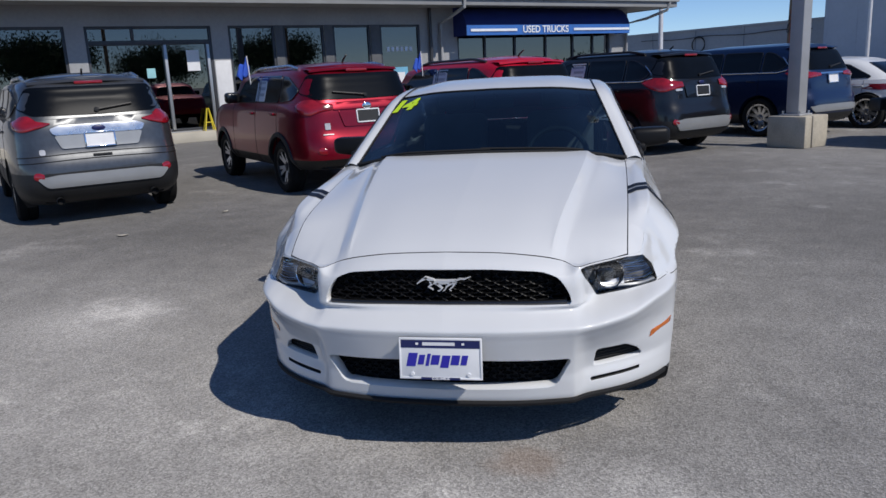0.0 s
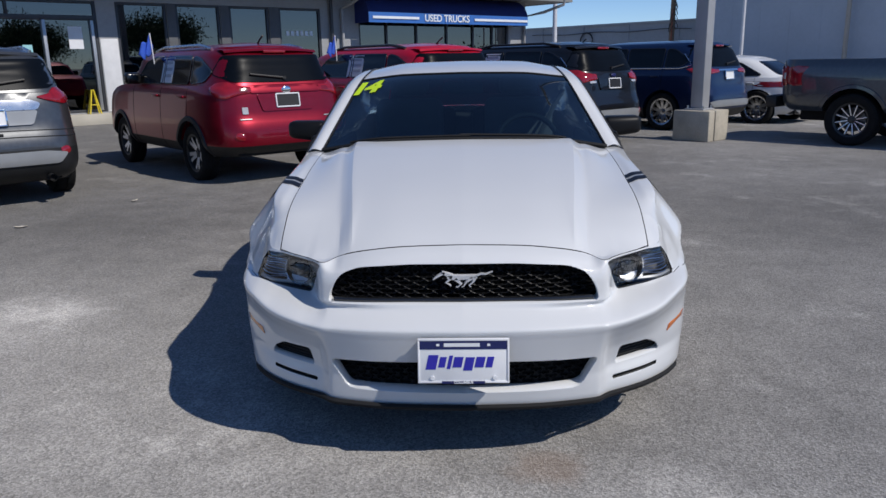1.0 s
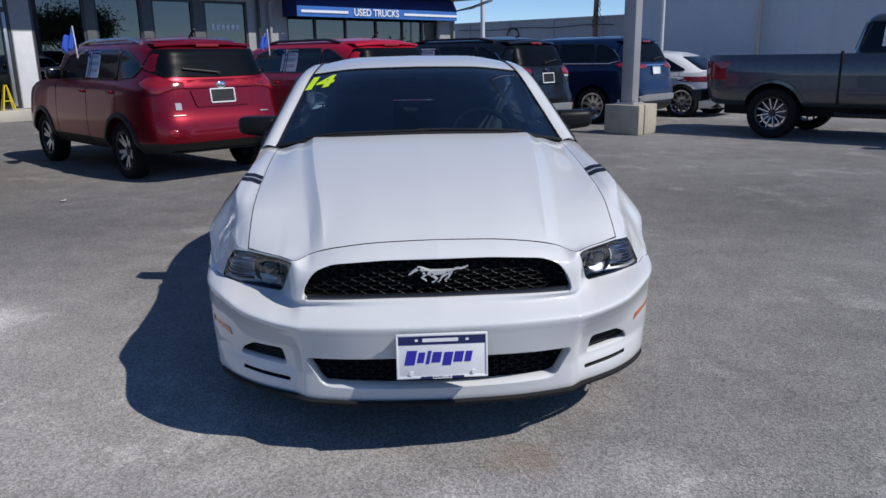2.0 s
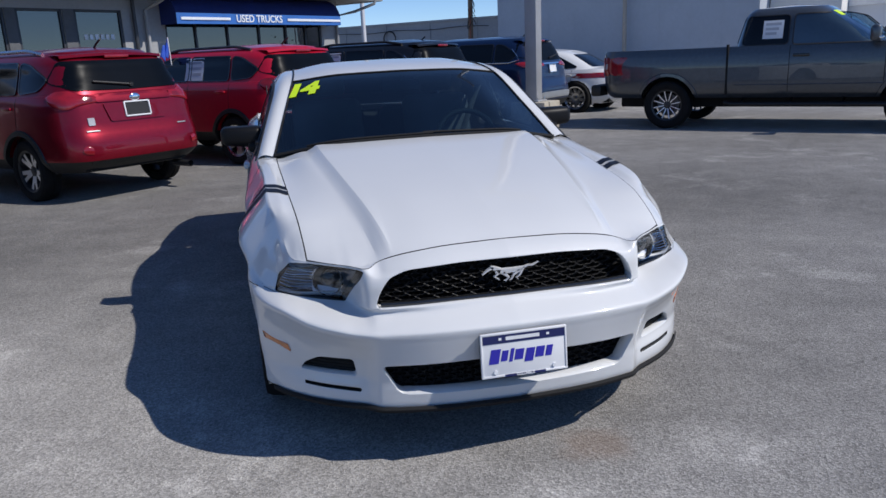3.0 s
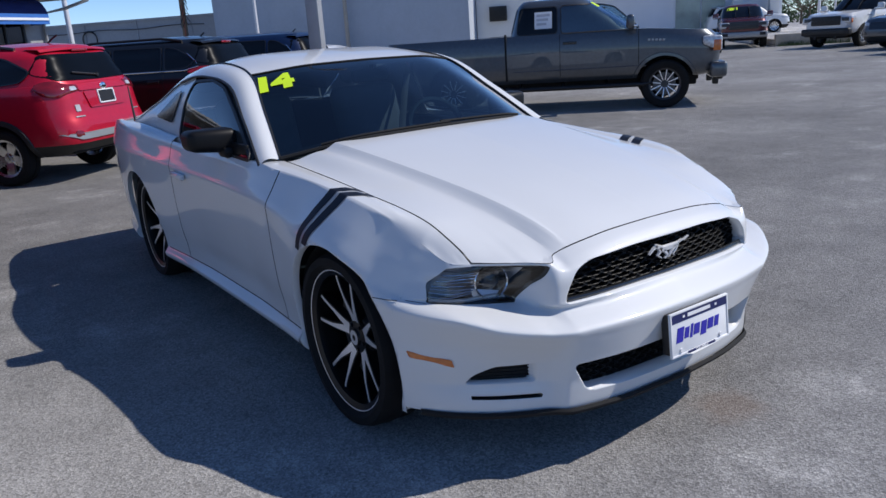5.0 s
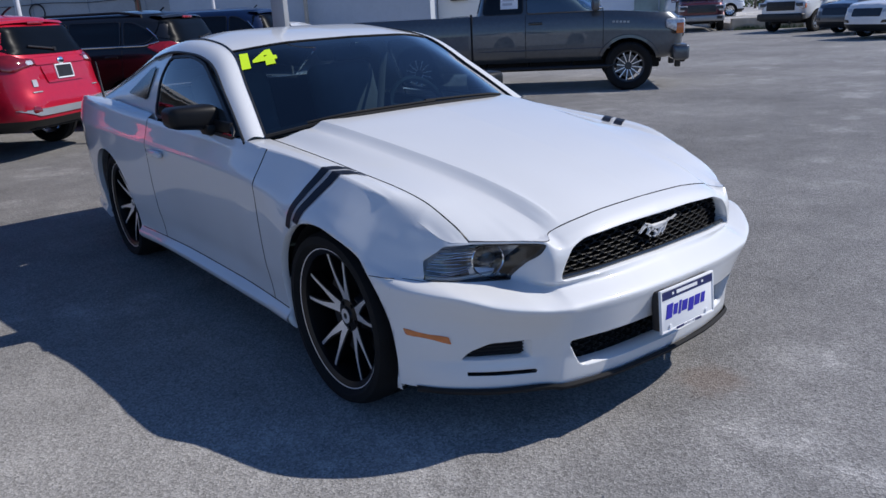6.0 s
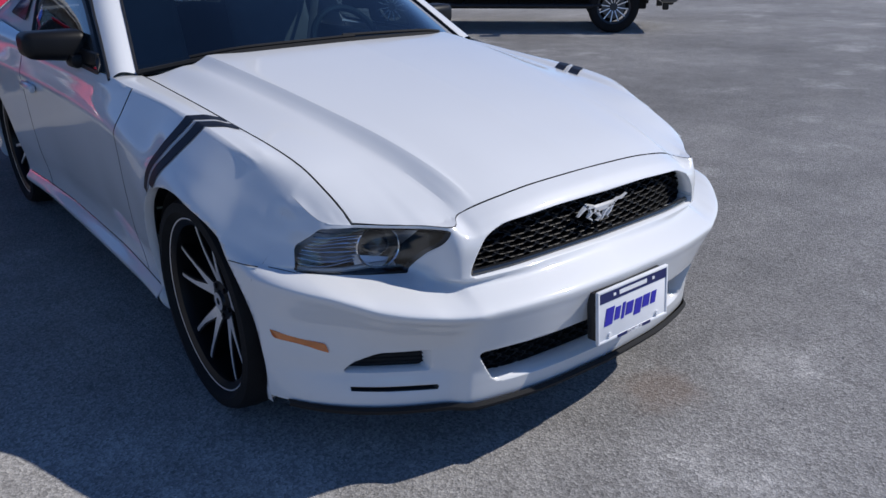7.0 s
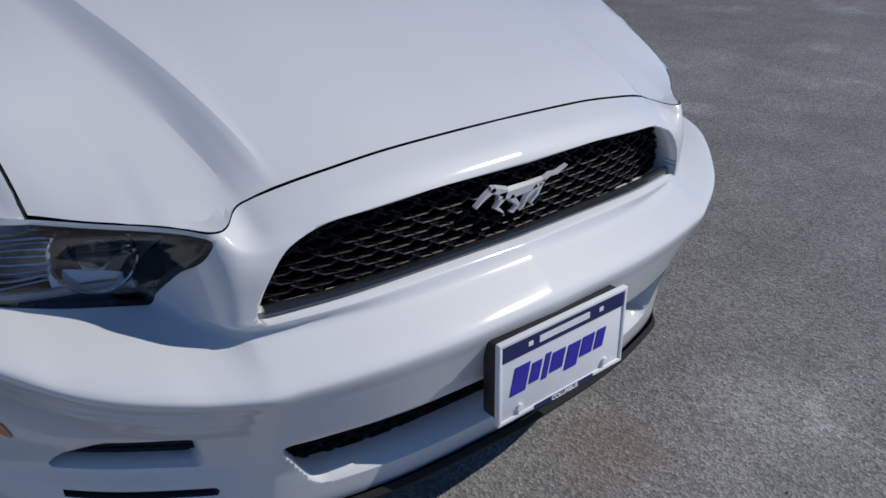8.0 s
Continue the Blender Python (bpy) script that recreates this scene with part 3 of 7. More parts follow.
for v in spread(8.6, 25.0, 9):
    bm = bmesh.new()
    slab(bm, 44.390, 44.398, v - 0.012, v + 0.012, 0, 10.45)
    part("cladding_joint", bm, FAR_WALL, big)
bm = bmesh.new()
slab(bm, 44.3, 68.1, 8.3, 25.3, 10.5, 10.7)
part("coping", bm, EAVE, big)

white = mat("white_render", (0.72, 0.72, 0.70), 0.8, vary=0.05, scale=0.6, bump=0.2, bscale=30)
side = thing("side_hall", "low showroom with white walls and dark glazing", "building", LOT)
bm = bmesh.new()
slab(bm, 47.0, 60, 4.6, 8.35, 0, 6.5)
part("wall", bm, white, side, "white wall")
bm = bmesh.new()
slab(bm, 50.2, 62, -10.5, 4.6, 0, 3.15)
part("wall", bm, mat("pale_blue_grey_wall", (0.70, 0.73, 0.78), 0.8, vary=0.05, scale=0.5), side, "pale blue-grey wall")
bm = bmesh.new()
slab(bm, 49.9, 62.2, -10.8, 4.6, 3.15, 4.6, 0.03)
part("fascia", bm, mat("pale_blue_fascia", (0.72, 0.75, 0.80), 0.6, vary=0.05), side, "pale fascia")
for a, b in ((-5.6, -4.1), (-7.1, -5.7)):
    bm = bmesh.new()
    slab(bm, 50.12, 50.19, a, b, 0.4, 3.1)
    part("window", bm, mat("green_grey_glass", (0.30, 0.36, 0.33), 0.15, vary=0.4, scale=0.7), side, "green-grey shop window")
for v in (-7.75, -9.9):
    bm = bmesh.new()
    slab(bm, 49.4, 49.85, v - 0.28, v + 0.28, 0, 6.0, 0.02)
    part("column", bm, white, side, "white column")
bm = bmesh.new()
slab(bm, 49.2, 51, -12.0, -7.4, 5.0, 7.5)
part("portal", bm, white, side, "white entrance portal")
bm = bmesh.new()
slab(bm, 46.7, 46.95, 6.4, 7.5, 2.1, 3.0, 0.03)
for k in range(5):
    slab(bm, 46.64, 46.7, 6.45, 7.45, 2.2 + 0.15 * k, 2.25 + 0.15 * k)
single("wall_unit", bm, BLACK, "dark ventilation unit on the white wall", "ventilation unit", LOT)

# raised strip with a retaining wall
bm = bmesh.new()
slab(bm, 34.6, 34.9, -10.2, -7.1, 0, 0.52, 0.02)
slab(bm, 34.9, 38.8, -10.2, -9.9, 0, 0.52, 0.02)
single("retaining_wall", bm, CONCRETE, "stained concrete retaining wall", "wall", LOT, kind="structure")
bm = bmesh.new()
slab(bm, 34.9, 90, -9.9, -7.1, -0.2, 0.30)
slab(bm, 38.8, 90, -60, -9.9, -0.2, 0.30)
single("terrace", bm, ASPHALT, "raised asphalt terrace behind the retaining wall", "terrace", LOT, kind="structure")

# ---------------------------------------------------------------- poles
foot = thing("lamp_post", "grey steel lamp post bolted to a concrete block base", "lamp post", lot_pose(10.48, 5.28))
for i, (x, y, sx, sy) in enumerate(((-0.19, 0.0, 0.20, 0.70), (0.145, -0.12, 0.44, 0.46), (0.145, 0.24, 0.44, 0.22))):
    bm = bmesh.new()
    box(bm, (x, y, 0.26), (sx - 0.012, sy - 0.012, 0.52), bevel=0.02)
    part("concrete_block", bm, CONCRETE, foot)
bm = bmesh.new()
box(bm, (-0.02, 0, 0.535), (0.36, 0.36, 0.03), bevel=0.005)
part("base_plate", bm, POLE, foot)
for sx in (-1, 1):
    for sy in (-1, 1):
        bm = bmesh.new()
        rod(bm, (-0.02 + sx * 0.14, sy * 0.14, 0.55), (-0.02 + sx * 0.14, sy * 0.14, 0.60), 0.018, n=6)
        part("bolt", bm, ALLOY, foot)
bm = bmesh.new()
box(bm, (-0.02, 0, 4.6), (0.23, 0.23, 8.1), bevel=0.02)
part("pole", bm, POLE, foot)
bm = bmesh.new()
box(bm, (-0.02, -0.75, 8.7), (0.34, 1.5, 0.16), bevel=0.03)
part("lamp_head", bm, POLE, foot)


def street_pole(label, u, v, h, r, m):
    p = thing("lamp_post", label, "lamp post", lot_pose(u, v), group="far lamp posts")
    bm = bmesh.new()
    rod(bm, (0, 0, 0), (0, 0, h), r, r * 0.72, 14)
    part("pole", bm, m, p)
    bm = bmesh.new()
    box(bm, (0, 0, 0.15), (r * 4, r * 4, 0.3), bevel=0.02)
    part("base", bm, CONCRETE, p)
    bm = bmesh.new()
    box(bm, (0, -0.5, h + 0.05), (0.3, 1.0, 0.12), bevel=0.03)
    part("lamp_head", bm, m, p)


street_pole("slim white steel lamp post before the tall building", 41.9, 21.1, 9.0, 0.11, POLE_WHITE)
street_pole("slim tan steel lamp post before the tall building", 43.9, 16.05, 9.0, 0.14, mat("tan_pole", (0.42, 0.37, 0.31), 0.6, vary=0.08))
street_pole("slim white lamp post beyond the showroom corner", 27.2, 22.9, 7.5, 0.12, POLE_WHITE)
for u, v in ((50.0, -12.6), (56.0, -17.0), (65.0, -17.5), (62.0, -15.6), (70.0, -22.0)):
    street_pole("slim pale lamp post beyond the terrace", u, v, 8.0, 0.08, POLE_WHITE)

util = thing("utility_pole", "weathered timber utility pole with wires before the grey wall", "utility pole", lot_pose(43.6, 26.95))
bm = bmesh.new()
rod(bm, (0, 0, 0), (0.1, -0.12, 11), 0.19, 0.13, 14)
part("pole", bm, WOOD_POLE, util)
bm = bmesh.new()
box(bm, (0.09, -0.1, 9.8), (0.12, 2.6, 0.14), bevel=0.01)
part("crossarm", bm, WOOD_POLE, util)
bm = bmesh.new()
for k in range(5):
    z0 = 3.3 + 0.35 * k
    tube(bm, [(-0.15 - 0.18 * math.sin(a * 1.0 + k), -0.25 - 0.34 * math.cos(a + 0.7 * k), z0 + 0.25 * math.sin(2 * a + k)) for a in spread(0, 5, 14)], 0.022, 5)
part("cable_loops", bm, BLACK, util, "tangle of black cable loops")
bm = bmesh.new()
rod(bm, (-0.2, -0.16, 2.2), (-0.2, -0.16, 4.4), 0.05, n=8)
part("conduit", bm, mat("rusty_conduit", (0.28, 0.10, 0.06), 0.8, vary=0.2), util, "rusty conduit")

# poles, wires and trees on the street side, which the shop windows mirror
for i, (u, v) in enumerate(((-6, -26), (10, -27), (26, -28))):
    p = thing("utility_pole", "timber utility pole along the street", "utility pole", lot_pose(u, v), group="street poles")
    bm = bmesh.new()
    rod(bm, (0, 0, 0), (0, 0, 10.5), 0.17, 0.12, 12)
    part("pole", bm, WOOD_POLE, p)
    bm = bmesh.new()
    box(bm, (0, 0, 9.7), (0.12, 2.2, 0.14), bevel=0.01)
    part("crossarm", bm, WOOD_POLE, p)
for k in range(3):
    bm = bmesh.new()
    pts = []
    for a, b in (((-40, -25), (-6, -26)), ((-6, -26), (10, -27)), ((10, -27), (26, -28)), ((26, -28), (60, -29))):
        pts += [(a[0] + (b[0] - a[0]) * t, a[1] + (b[1] - a[1]) * t - 0.9 + 0.9 * k, 9.8 - 0.5 * (k == 1) - 2.4 * t * (1 - t)) for t in spread(0, 1, 12)[:-1]]
    tube(bm, pts, 0.025, 5)
    single("overhead_wire", bm, BLACK, "black overhead wire along the street", "wire", LOT, group="street wires")

LEAF = mat("foliage", (0.05, 0.085, 0.035), 0.7, vary=0.45, scale=0.9, fine=0.3)
BARK = mat("bark", (0.11, 0.085, 0.065), 0.95, vary=0.25, scale=4, bump=0.7, bscale=30)


def tree(u, v, h, w, seed, z=0.0, leaf=1.0):
    rng = random.Random(seed)
    t = thing("tree", "leafy green tree beyond the lot", "tree", lot_pose(u, v, z), group="trees")
    bm = bmesh.new()
    rod(bm, (0, 0, 0), (0.1, 0, h * 0.45), 0.03 * h, 0.02 * h, 9)
    tips = []
    for k in range(7):
        a = k * 2.4 + rng.random()
        tip = Vector((math.cos(a) * w * rng.uniform(0.25, 0.4), math.sin(a) * w * rng.uniform(0.25, 0.4), h * rng.uniform(0.55, 0.85)))
        tips.append(tip)
        rod(bm, (0.08, 0, h * rng.uniform(0.3, 0.44)), tip, 0.013 * h, 0.004 * h, 6)
    part("trunk", bm, BARK, t)
    vs = []
    for tip in tips + [Vector((0, 0, h * 0.86))]:
        for j in range(430 if leaf < 1.5 else 2300):
            d = Vector((rng.gauss(0, 1), rng.gauss(0, 1), rng.gauss(0, 0.8))) * w * 0.115
            p = tip + d
            q = Euler((rng.uniform(0, 6), rng.uniform(0, 6), rng.uniform(0, 6))).to_matrix()
            s = rng.uniform(0.06, 0.14) * leaf * h / 7
            vs += [p + q @ Vector(c) for c in ((-s, 0, 0), (0, -s * 0.5, 0.02), (s, 0, 0), (0, s * 0.5, 0.02))]
    me = bpy.data.meshes.new("crown")
    me.from_pydata(vs, [], [(k, k + 1, k + 2, k + 3) for k in range(0, len(vs), 4)])
    me.materials.append(LEAF)
    new("crown", me).parent = t


for i, (u, v, h, w) in enumerate(((78, -18, 4.2, 8), (84, -25, 4.6, 9), (76, -24.5, 4.0, 7), (90, -31, 4.8, 9), (82, -34, 4.2, 9), (94, -22.5, 4.6, 9),
                                  (-46, -74, 8, 12), (-33, -77, 7, 11), (-20, -75, 9, 12), (-5, -78, 7, 11), (10, -75, 8, 12), (25, -77, 7, 12), (42, -75, 8, 12))):
    tree(u, v, h, w, 100 + i, 0.0, 1.0 if u > 60 else 1.55)
bm = bmesh.new()
rng = random.Random(5)
for i in range(6000):
    u, v = rng.uniform(95, 125), rng.uniform(-75, 30)
    p = Vector((u, v, abs(rng.gauss(0, 1.9)) + 0.2))
    q = Euler((rng.uniform(0, 6), rng.uniform(0, 6), rng.uniform(0, 6))).to_matrix()
    s = rng.uniform(0.25, 0.5)
    bm.faces.new([bm.verts.new(p + q @ Vector(c)) for c in ((-s, 0, 0), (0, -s * 0.5, 0.1), (s, 0, 0), (0, s * 0.5, 0.1))])
single("far_woods", bm, LEAF, "low belt of distant green woods", "woods", LOT, kind="stuff", smooth=0)
bm = bmesh.new()
for i in range(500):
    v = rng.choice([rng.uniform(-10.4, -7.2), rng.gauss(-9.1, 0.35), rng.gauss(-7.8, 0.25)])
    u = 34.55 - abs(rng.gauss(0, 0.10))
    h = rng.uniform(0.06, 0.26)
    q = rng.uniform(-0.08, 0.08)
    bm.faces.new([bm.verts.new(c) for c in ((u, v - 0.012, 0.0), (u, v + 0.012, 0.0), (u + q, v + q, h))])
single("weeds", bm, LEAF, "weeds along the foot of the retaining wall", "weeds", LOT, kind="stuff", smooth=0)


# ---------------------------------------------------------------- wheels
def wheel_parts(r, width, rim_r, spokes, split, style):
    """The meshes of a wheel: hub, tyre and rim; its outside looks to +x."""
    w = width / 2
    t = r - rim_r
    bm = bmesh.new()
    lathe(bm, [(-w * 0.82, rim_r), (-w, rim_r + t * 0.35), (-w * 0.97, rim_r + t * 0.75), (-w * 0.78, r - 0.006), (-w * 0.4, r), (-0.012, r), (-0.01, r - 0.008), (0.01, r - 0.008), (0.012, r),
               (w * 0.4, r), (w * 0.78, r - 0.006), (w * 0.97, rim_r + t * 0.75), (w, rim_r + t * 0.35), (w * 0.82, rim_r), (w * 0.7, rim_r - 0.01)], 56)
    tyre = mesh_of("tyre", bm, RUBBER)
    bm = bmesh.new()
    lathe(bm, [(-w * 0.8, rim_r - 0.012), (w * 0.3, rim_r - 0.03), (w * 0.74, rim_r - 0.022), (w * 0.80, rim_r - 0.008), (w * 0.84, rim_r + 0.004), (w * 0.80, rim_r + 0.008)], 56, mi=0)
    face = w * 0.62
    dish = 0.035
    fork = style[1] < 0.008
    rng = range(spokes)
    for k in rng:
        a0 = 2 * math.pi * k / spokes
        arms = ((-split, 1), (split, 1)) if split else ((0, 1),)
        for off, _ in arms:
            R0, R1 = 0.045, rim_r - 0.018
            a_in, a_out = a0 + off * (0.20 if fork else 0.45), a0 + off
            for mi, lift, grow in ((1, 0.0, 0.0), (0, -0.003, 0.006)):
                pts = []
                for s in spread(0, 1, 9):
                    rr = R0 + (R1 - R0) * s
                    a = a_in + (a_out - a_in) * step(-0.35, 0.62 if fork else 0.9, s)
                    half = (style[0] * (1 - min(1, s * 1.6)) + style[1] * min(1, s * 1.6)) + grow
                    x = face - dish * (1 - s) ** 1.5 + lift
                    c = Vector((x, rr * math.cos(a), rr * math.sin(a)))
                    n = Vector((0, -math.sin(a), math.cos(a)))
                    pts.append((c, n, half))
                if mi == 1:
                    rows = [[bm.verts.new(c - n * h), bm.verts.new(c + n * h)] for c, n, h in pts]
                    for p, q in zip(rows, rows[1:]):
                        bm.faces.new((p[0], q[0], q[1], p[1])).material_index = 1
                else:
                    rows = [[bm.verts.new(c - n * h), bm.verts.new(c + n * h), bm.verts.new(c + n * h * 0.8 - Vector((0.035, 0, 0))), bm.verts.new(c - n * h * 0.8 - Vector((0.035, 0, 0)))] for c, n, h in pts]
                    for p, q in zip(rows, rows[1:]):
                        for j in range(4):
                            bm.faces.new((p[j], q[j], q[(j + 1) % 4], p[(j + 1) % 4])).material_index = 0
    if fork:
        lathe(bm, [(w * 0.835, rim_r - 0.001), (w * 0.845, rim_r + 0.003), (w * 0.838, rim_r + 0.005)], 56, mi=1)
        lathe(bm, [(face - dish + 0.0185, 0.030), (face - dish + 0.019, 0.012)], 20, mi=1)
    hub = [(face - dish - 0.02, 0.075), (face - dish + 0.004, 0.066), (face - dish + 0.008, 0.036), (face - dish + 0.016, 0.032), (face - dish + 0.017, 0.0005)]
    lathe(bm, hub, 24, mi=0)
    for k in range(5):
        a = 2 * math.pi * (k + 0.5) / 5
        c = Vector((face - dish, 0.052 * math.cos(a), 0.052 * math.sin(a)))
        rod(bm, c, c + Vector((0.012, 0, 0)), 0.009, n=6, mi=0)
    bm2 = bmesh.new()
    lathe(bm2, [(-0.02, 0.17), (-0.02, rim_r * 0.72), (0.0, rim_r * 0.72), (0.0, 0.09), (0.03, 0.08), (0.03, 0.001)], 40)
    disc = mesh_of("wheel", bm2, mat("brake_disc", (0.12, 0.12, 0.125), 0.4, 0.9, vary=0.2))
    return tyre, bm, disc


def wheel_set(r, width, rim_r, spokes, split, style, rim_mats):
    tyre, bm, disc = wheel_parts(r, width, rim_r, spokes, split, style)
    return tyre, mesh_of("rim", bm, rim_mats), disc


BLACK_RIM = mat("black_alloy", (0.012, 0.012, 0.013), 0.3, 0.4, vary=0.1)
GREY_RIM = mat("dark_grey_alloy", (0.06, 0.062, 0.066), 0.4, 0.6, vary=0.1)
RIM_COUPE = wheel_set(0.345, 0.245, 0.276, 5, 0.225, (0.0190, 0.0064), [BLACK_RIM, MACHINED, MACHINED])
RIM_SUV = wheel_set(0.345, 0.225, 0.225, 5, 0.0, (0.045, 0.055), [ALLOY, ALLOY])
RIM_SPLIT = wheel_set(0.350, 0.225, 0.235, 5, 0.22, (0.03, 0.022), [GREY_RIM, MACHINED])
RIM_TEN = wheel_set(0.365, 0.24, 0.255, 10, 0.0, (0.020, 0.026), [ALLOY, ALLOY])
RIM_TRUCK = wheel_set(0.405, 0.27, 0.262, 12, 0.0, (0.0085, 0.0082), [GREY_RIM, MACHINED])


def add_wheel(car, x, y, r, meshes, turn=0.0):
    tyre, rim, disc = meshes
    w = new("wheel", disc)
    w.parent = car
    w.matrix_basis = pose(x, y, r, 0, 0, 0 if x > 0 else 180) @ pose(0, 0, 0, turn, 0, 0)
    for me in (tyre, rim):
        o = new(me.name.split(".")[0], me)
        o.parent = w
    return w


# ---------------------------------------------------------------- parked vehicles
class Shell:
    """A vehicle's skin, as horizontal outlines: rows of height, half width, rear end and front end."""

    def __init__(self, low, up, n_low=4.6, n_up=5.0, drop=0.0, cowl=1.0, mid=0.0, rise=0.0):
        self.low, self.up = curve(*[(a[0], a[1:]) for a in low]), curve(*[(a[0], a[1:]) for a in up])
        self.z0, self.belt, self.roof = low[0][0], low[-1][0], up[-1][0]
        self.n = (n_low, n_up)
        self.drop, self.cowl, self.mid, self.nose = drop, cowl, mid, low[-2][3]

    def row(self, z, upper=None):
        upper = z > self.belt if upper is None else upper
        w, r, f = (self.up if upper else self.low)(z)
        return w, r, f, self.n[1 if upper else 0]

    def side(self, y, z, s=1, off=0.0, upper=None):
        w, r, f, n = self.row(z, upper)
        h = (f - self.mid) if y > self.mid else (self.mid - r)
        t = min(abs((y - self.mid) / h), 0.999)
        return Vector((s * (w * (1 - t ** n) ** (1 / n) + off), y, self.lift(y, z, upper)))

    def rear(self, x, z, off=0.0, upper=None):
        w, r, f, n = self.row(z, upper)
        t = min(abs(x / w), 0.999)
        return Vector((x, self.mid - (self.mid - r) * (1 - t ** n) ** (1 / n) - off, z))

    def front(self, x, z, off=0.0, upper=None):
        w, r, f, n = self.row(z, upper)
        t = min(abs(x / w), 0.999)
        y = self.mid + (f - self.mid) * (1 - t ** n) ** (1 / n) + off
        return Vector((x, y, self.lift(y, z, upper)))

    def lift(self, y, z, upper=None):
        if (z > self.belt if upper is None else upper):
            return z
        return z - self.drop * step(self.cowl, self.nose, y) * max(0.0, (z - 0.5) / (self.belt - 0.5))

    def ring(self, z, upper, count=150):
        w, r, f, n = self.row(z, upper)
        th = np.linspace(0, 2 * math.pi, 721)
        c, s = np.cos(th), np.sin(th)
        x = w * np.sign(c) * np.abs(c) ** (2 / n)
        y = np.where(s > 0, f - self.mid, self.mid - r) * np.sign(s) * np.abs(s) ** (2 / n) + self.mid
        d = np.concatenate([[0], np.cumsum(np.hypot(np.diff(x), np.diff(y)))])
        q = np.linspace(0, d[-1], count + 1)[:-1]
        return [Vector((a, b, self.lift(b, z, upper))) for a, b in zip(np.interp(q, d, x), np.interp(q, d, y))]

    def skin(self, bm, zs, upper, count=150, cap=0.0):
        rows = [[bm.verts.new(p) for p in self.ring(z, upper, count)] for z in zs]
        for a, b in zip(rows, rows[1:]):
            for i in range(count):
                j = (i + 1) % count
                bm.faces.new((a[i], a[j], b[j], b[i]))
        if cap:
            last = rows[-1]
            for m in (0.04, 0.1, 0.2, 0.36, 0.56, 0.78, 1.0):
                nxt = []
                for v in rows[-1]:
                    yy = v.co.y
                    ends = self.row(zs[-1], upper)
                    t = min(1.0, min(yy - ends[1], ends[2] - yy) / 0.45)
                    nxt.append(bm.verts.new((v.co.x * (1 - m), yy + 0.0, v.co.z + cap * (1 - (1 - m) ** 2) * math.sqrt(max(t, 0)))))
                for i in range(count):
                    j = (i + 1) % count
                    bm.faces.new((last[i], last[j], nxt[j], nxt[i]))
                last = nxt
            bmesh.ops.remove_doubles(bm, verts=last, dist=0.0005)


def arch_cut(bm, wheels, R, mi=0, deep=0.10, width=None):
    for yc, zc in wheels:
        def inside(p):
            return (p.y - yc) ** 2 + (p.z - zc) ** 2 < R * R

        def snap(p):
            d = Vector((p.y - yc, p.z - zc))
            d = d.normalized() * R if d.length > 1e-6 else Vector((0, R))
            x = math.copysign(width(yc + d.x, max(zc + d.y, 0.205)), p.x) if width else p.x
            return Vector((x, yc + d.x, zc + d.y))
        e = cut(bm, inside, snap, lambda p: abs(p.x) > 0.55)
        lip(bm, e, lambda p: Vector((p.x - math.copysign(deep, p.x), p.y, p.z)), mi)


def mirror_pts(poly, s):
    return [Vector((s * p[0], p[1])) for p in poly] if s > 0 else [Vector((s * p[0], p[1])) for p in poly][::-1]


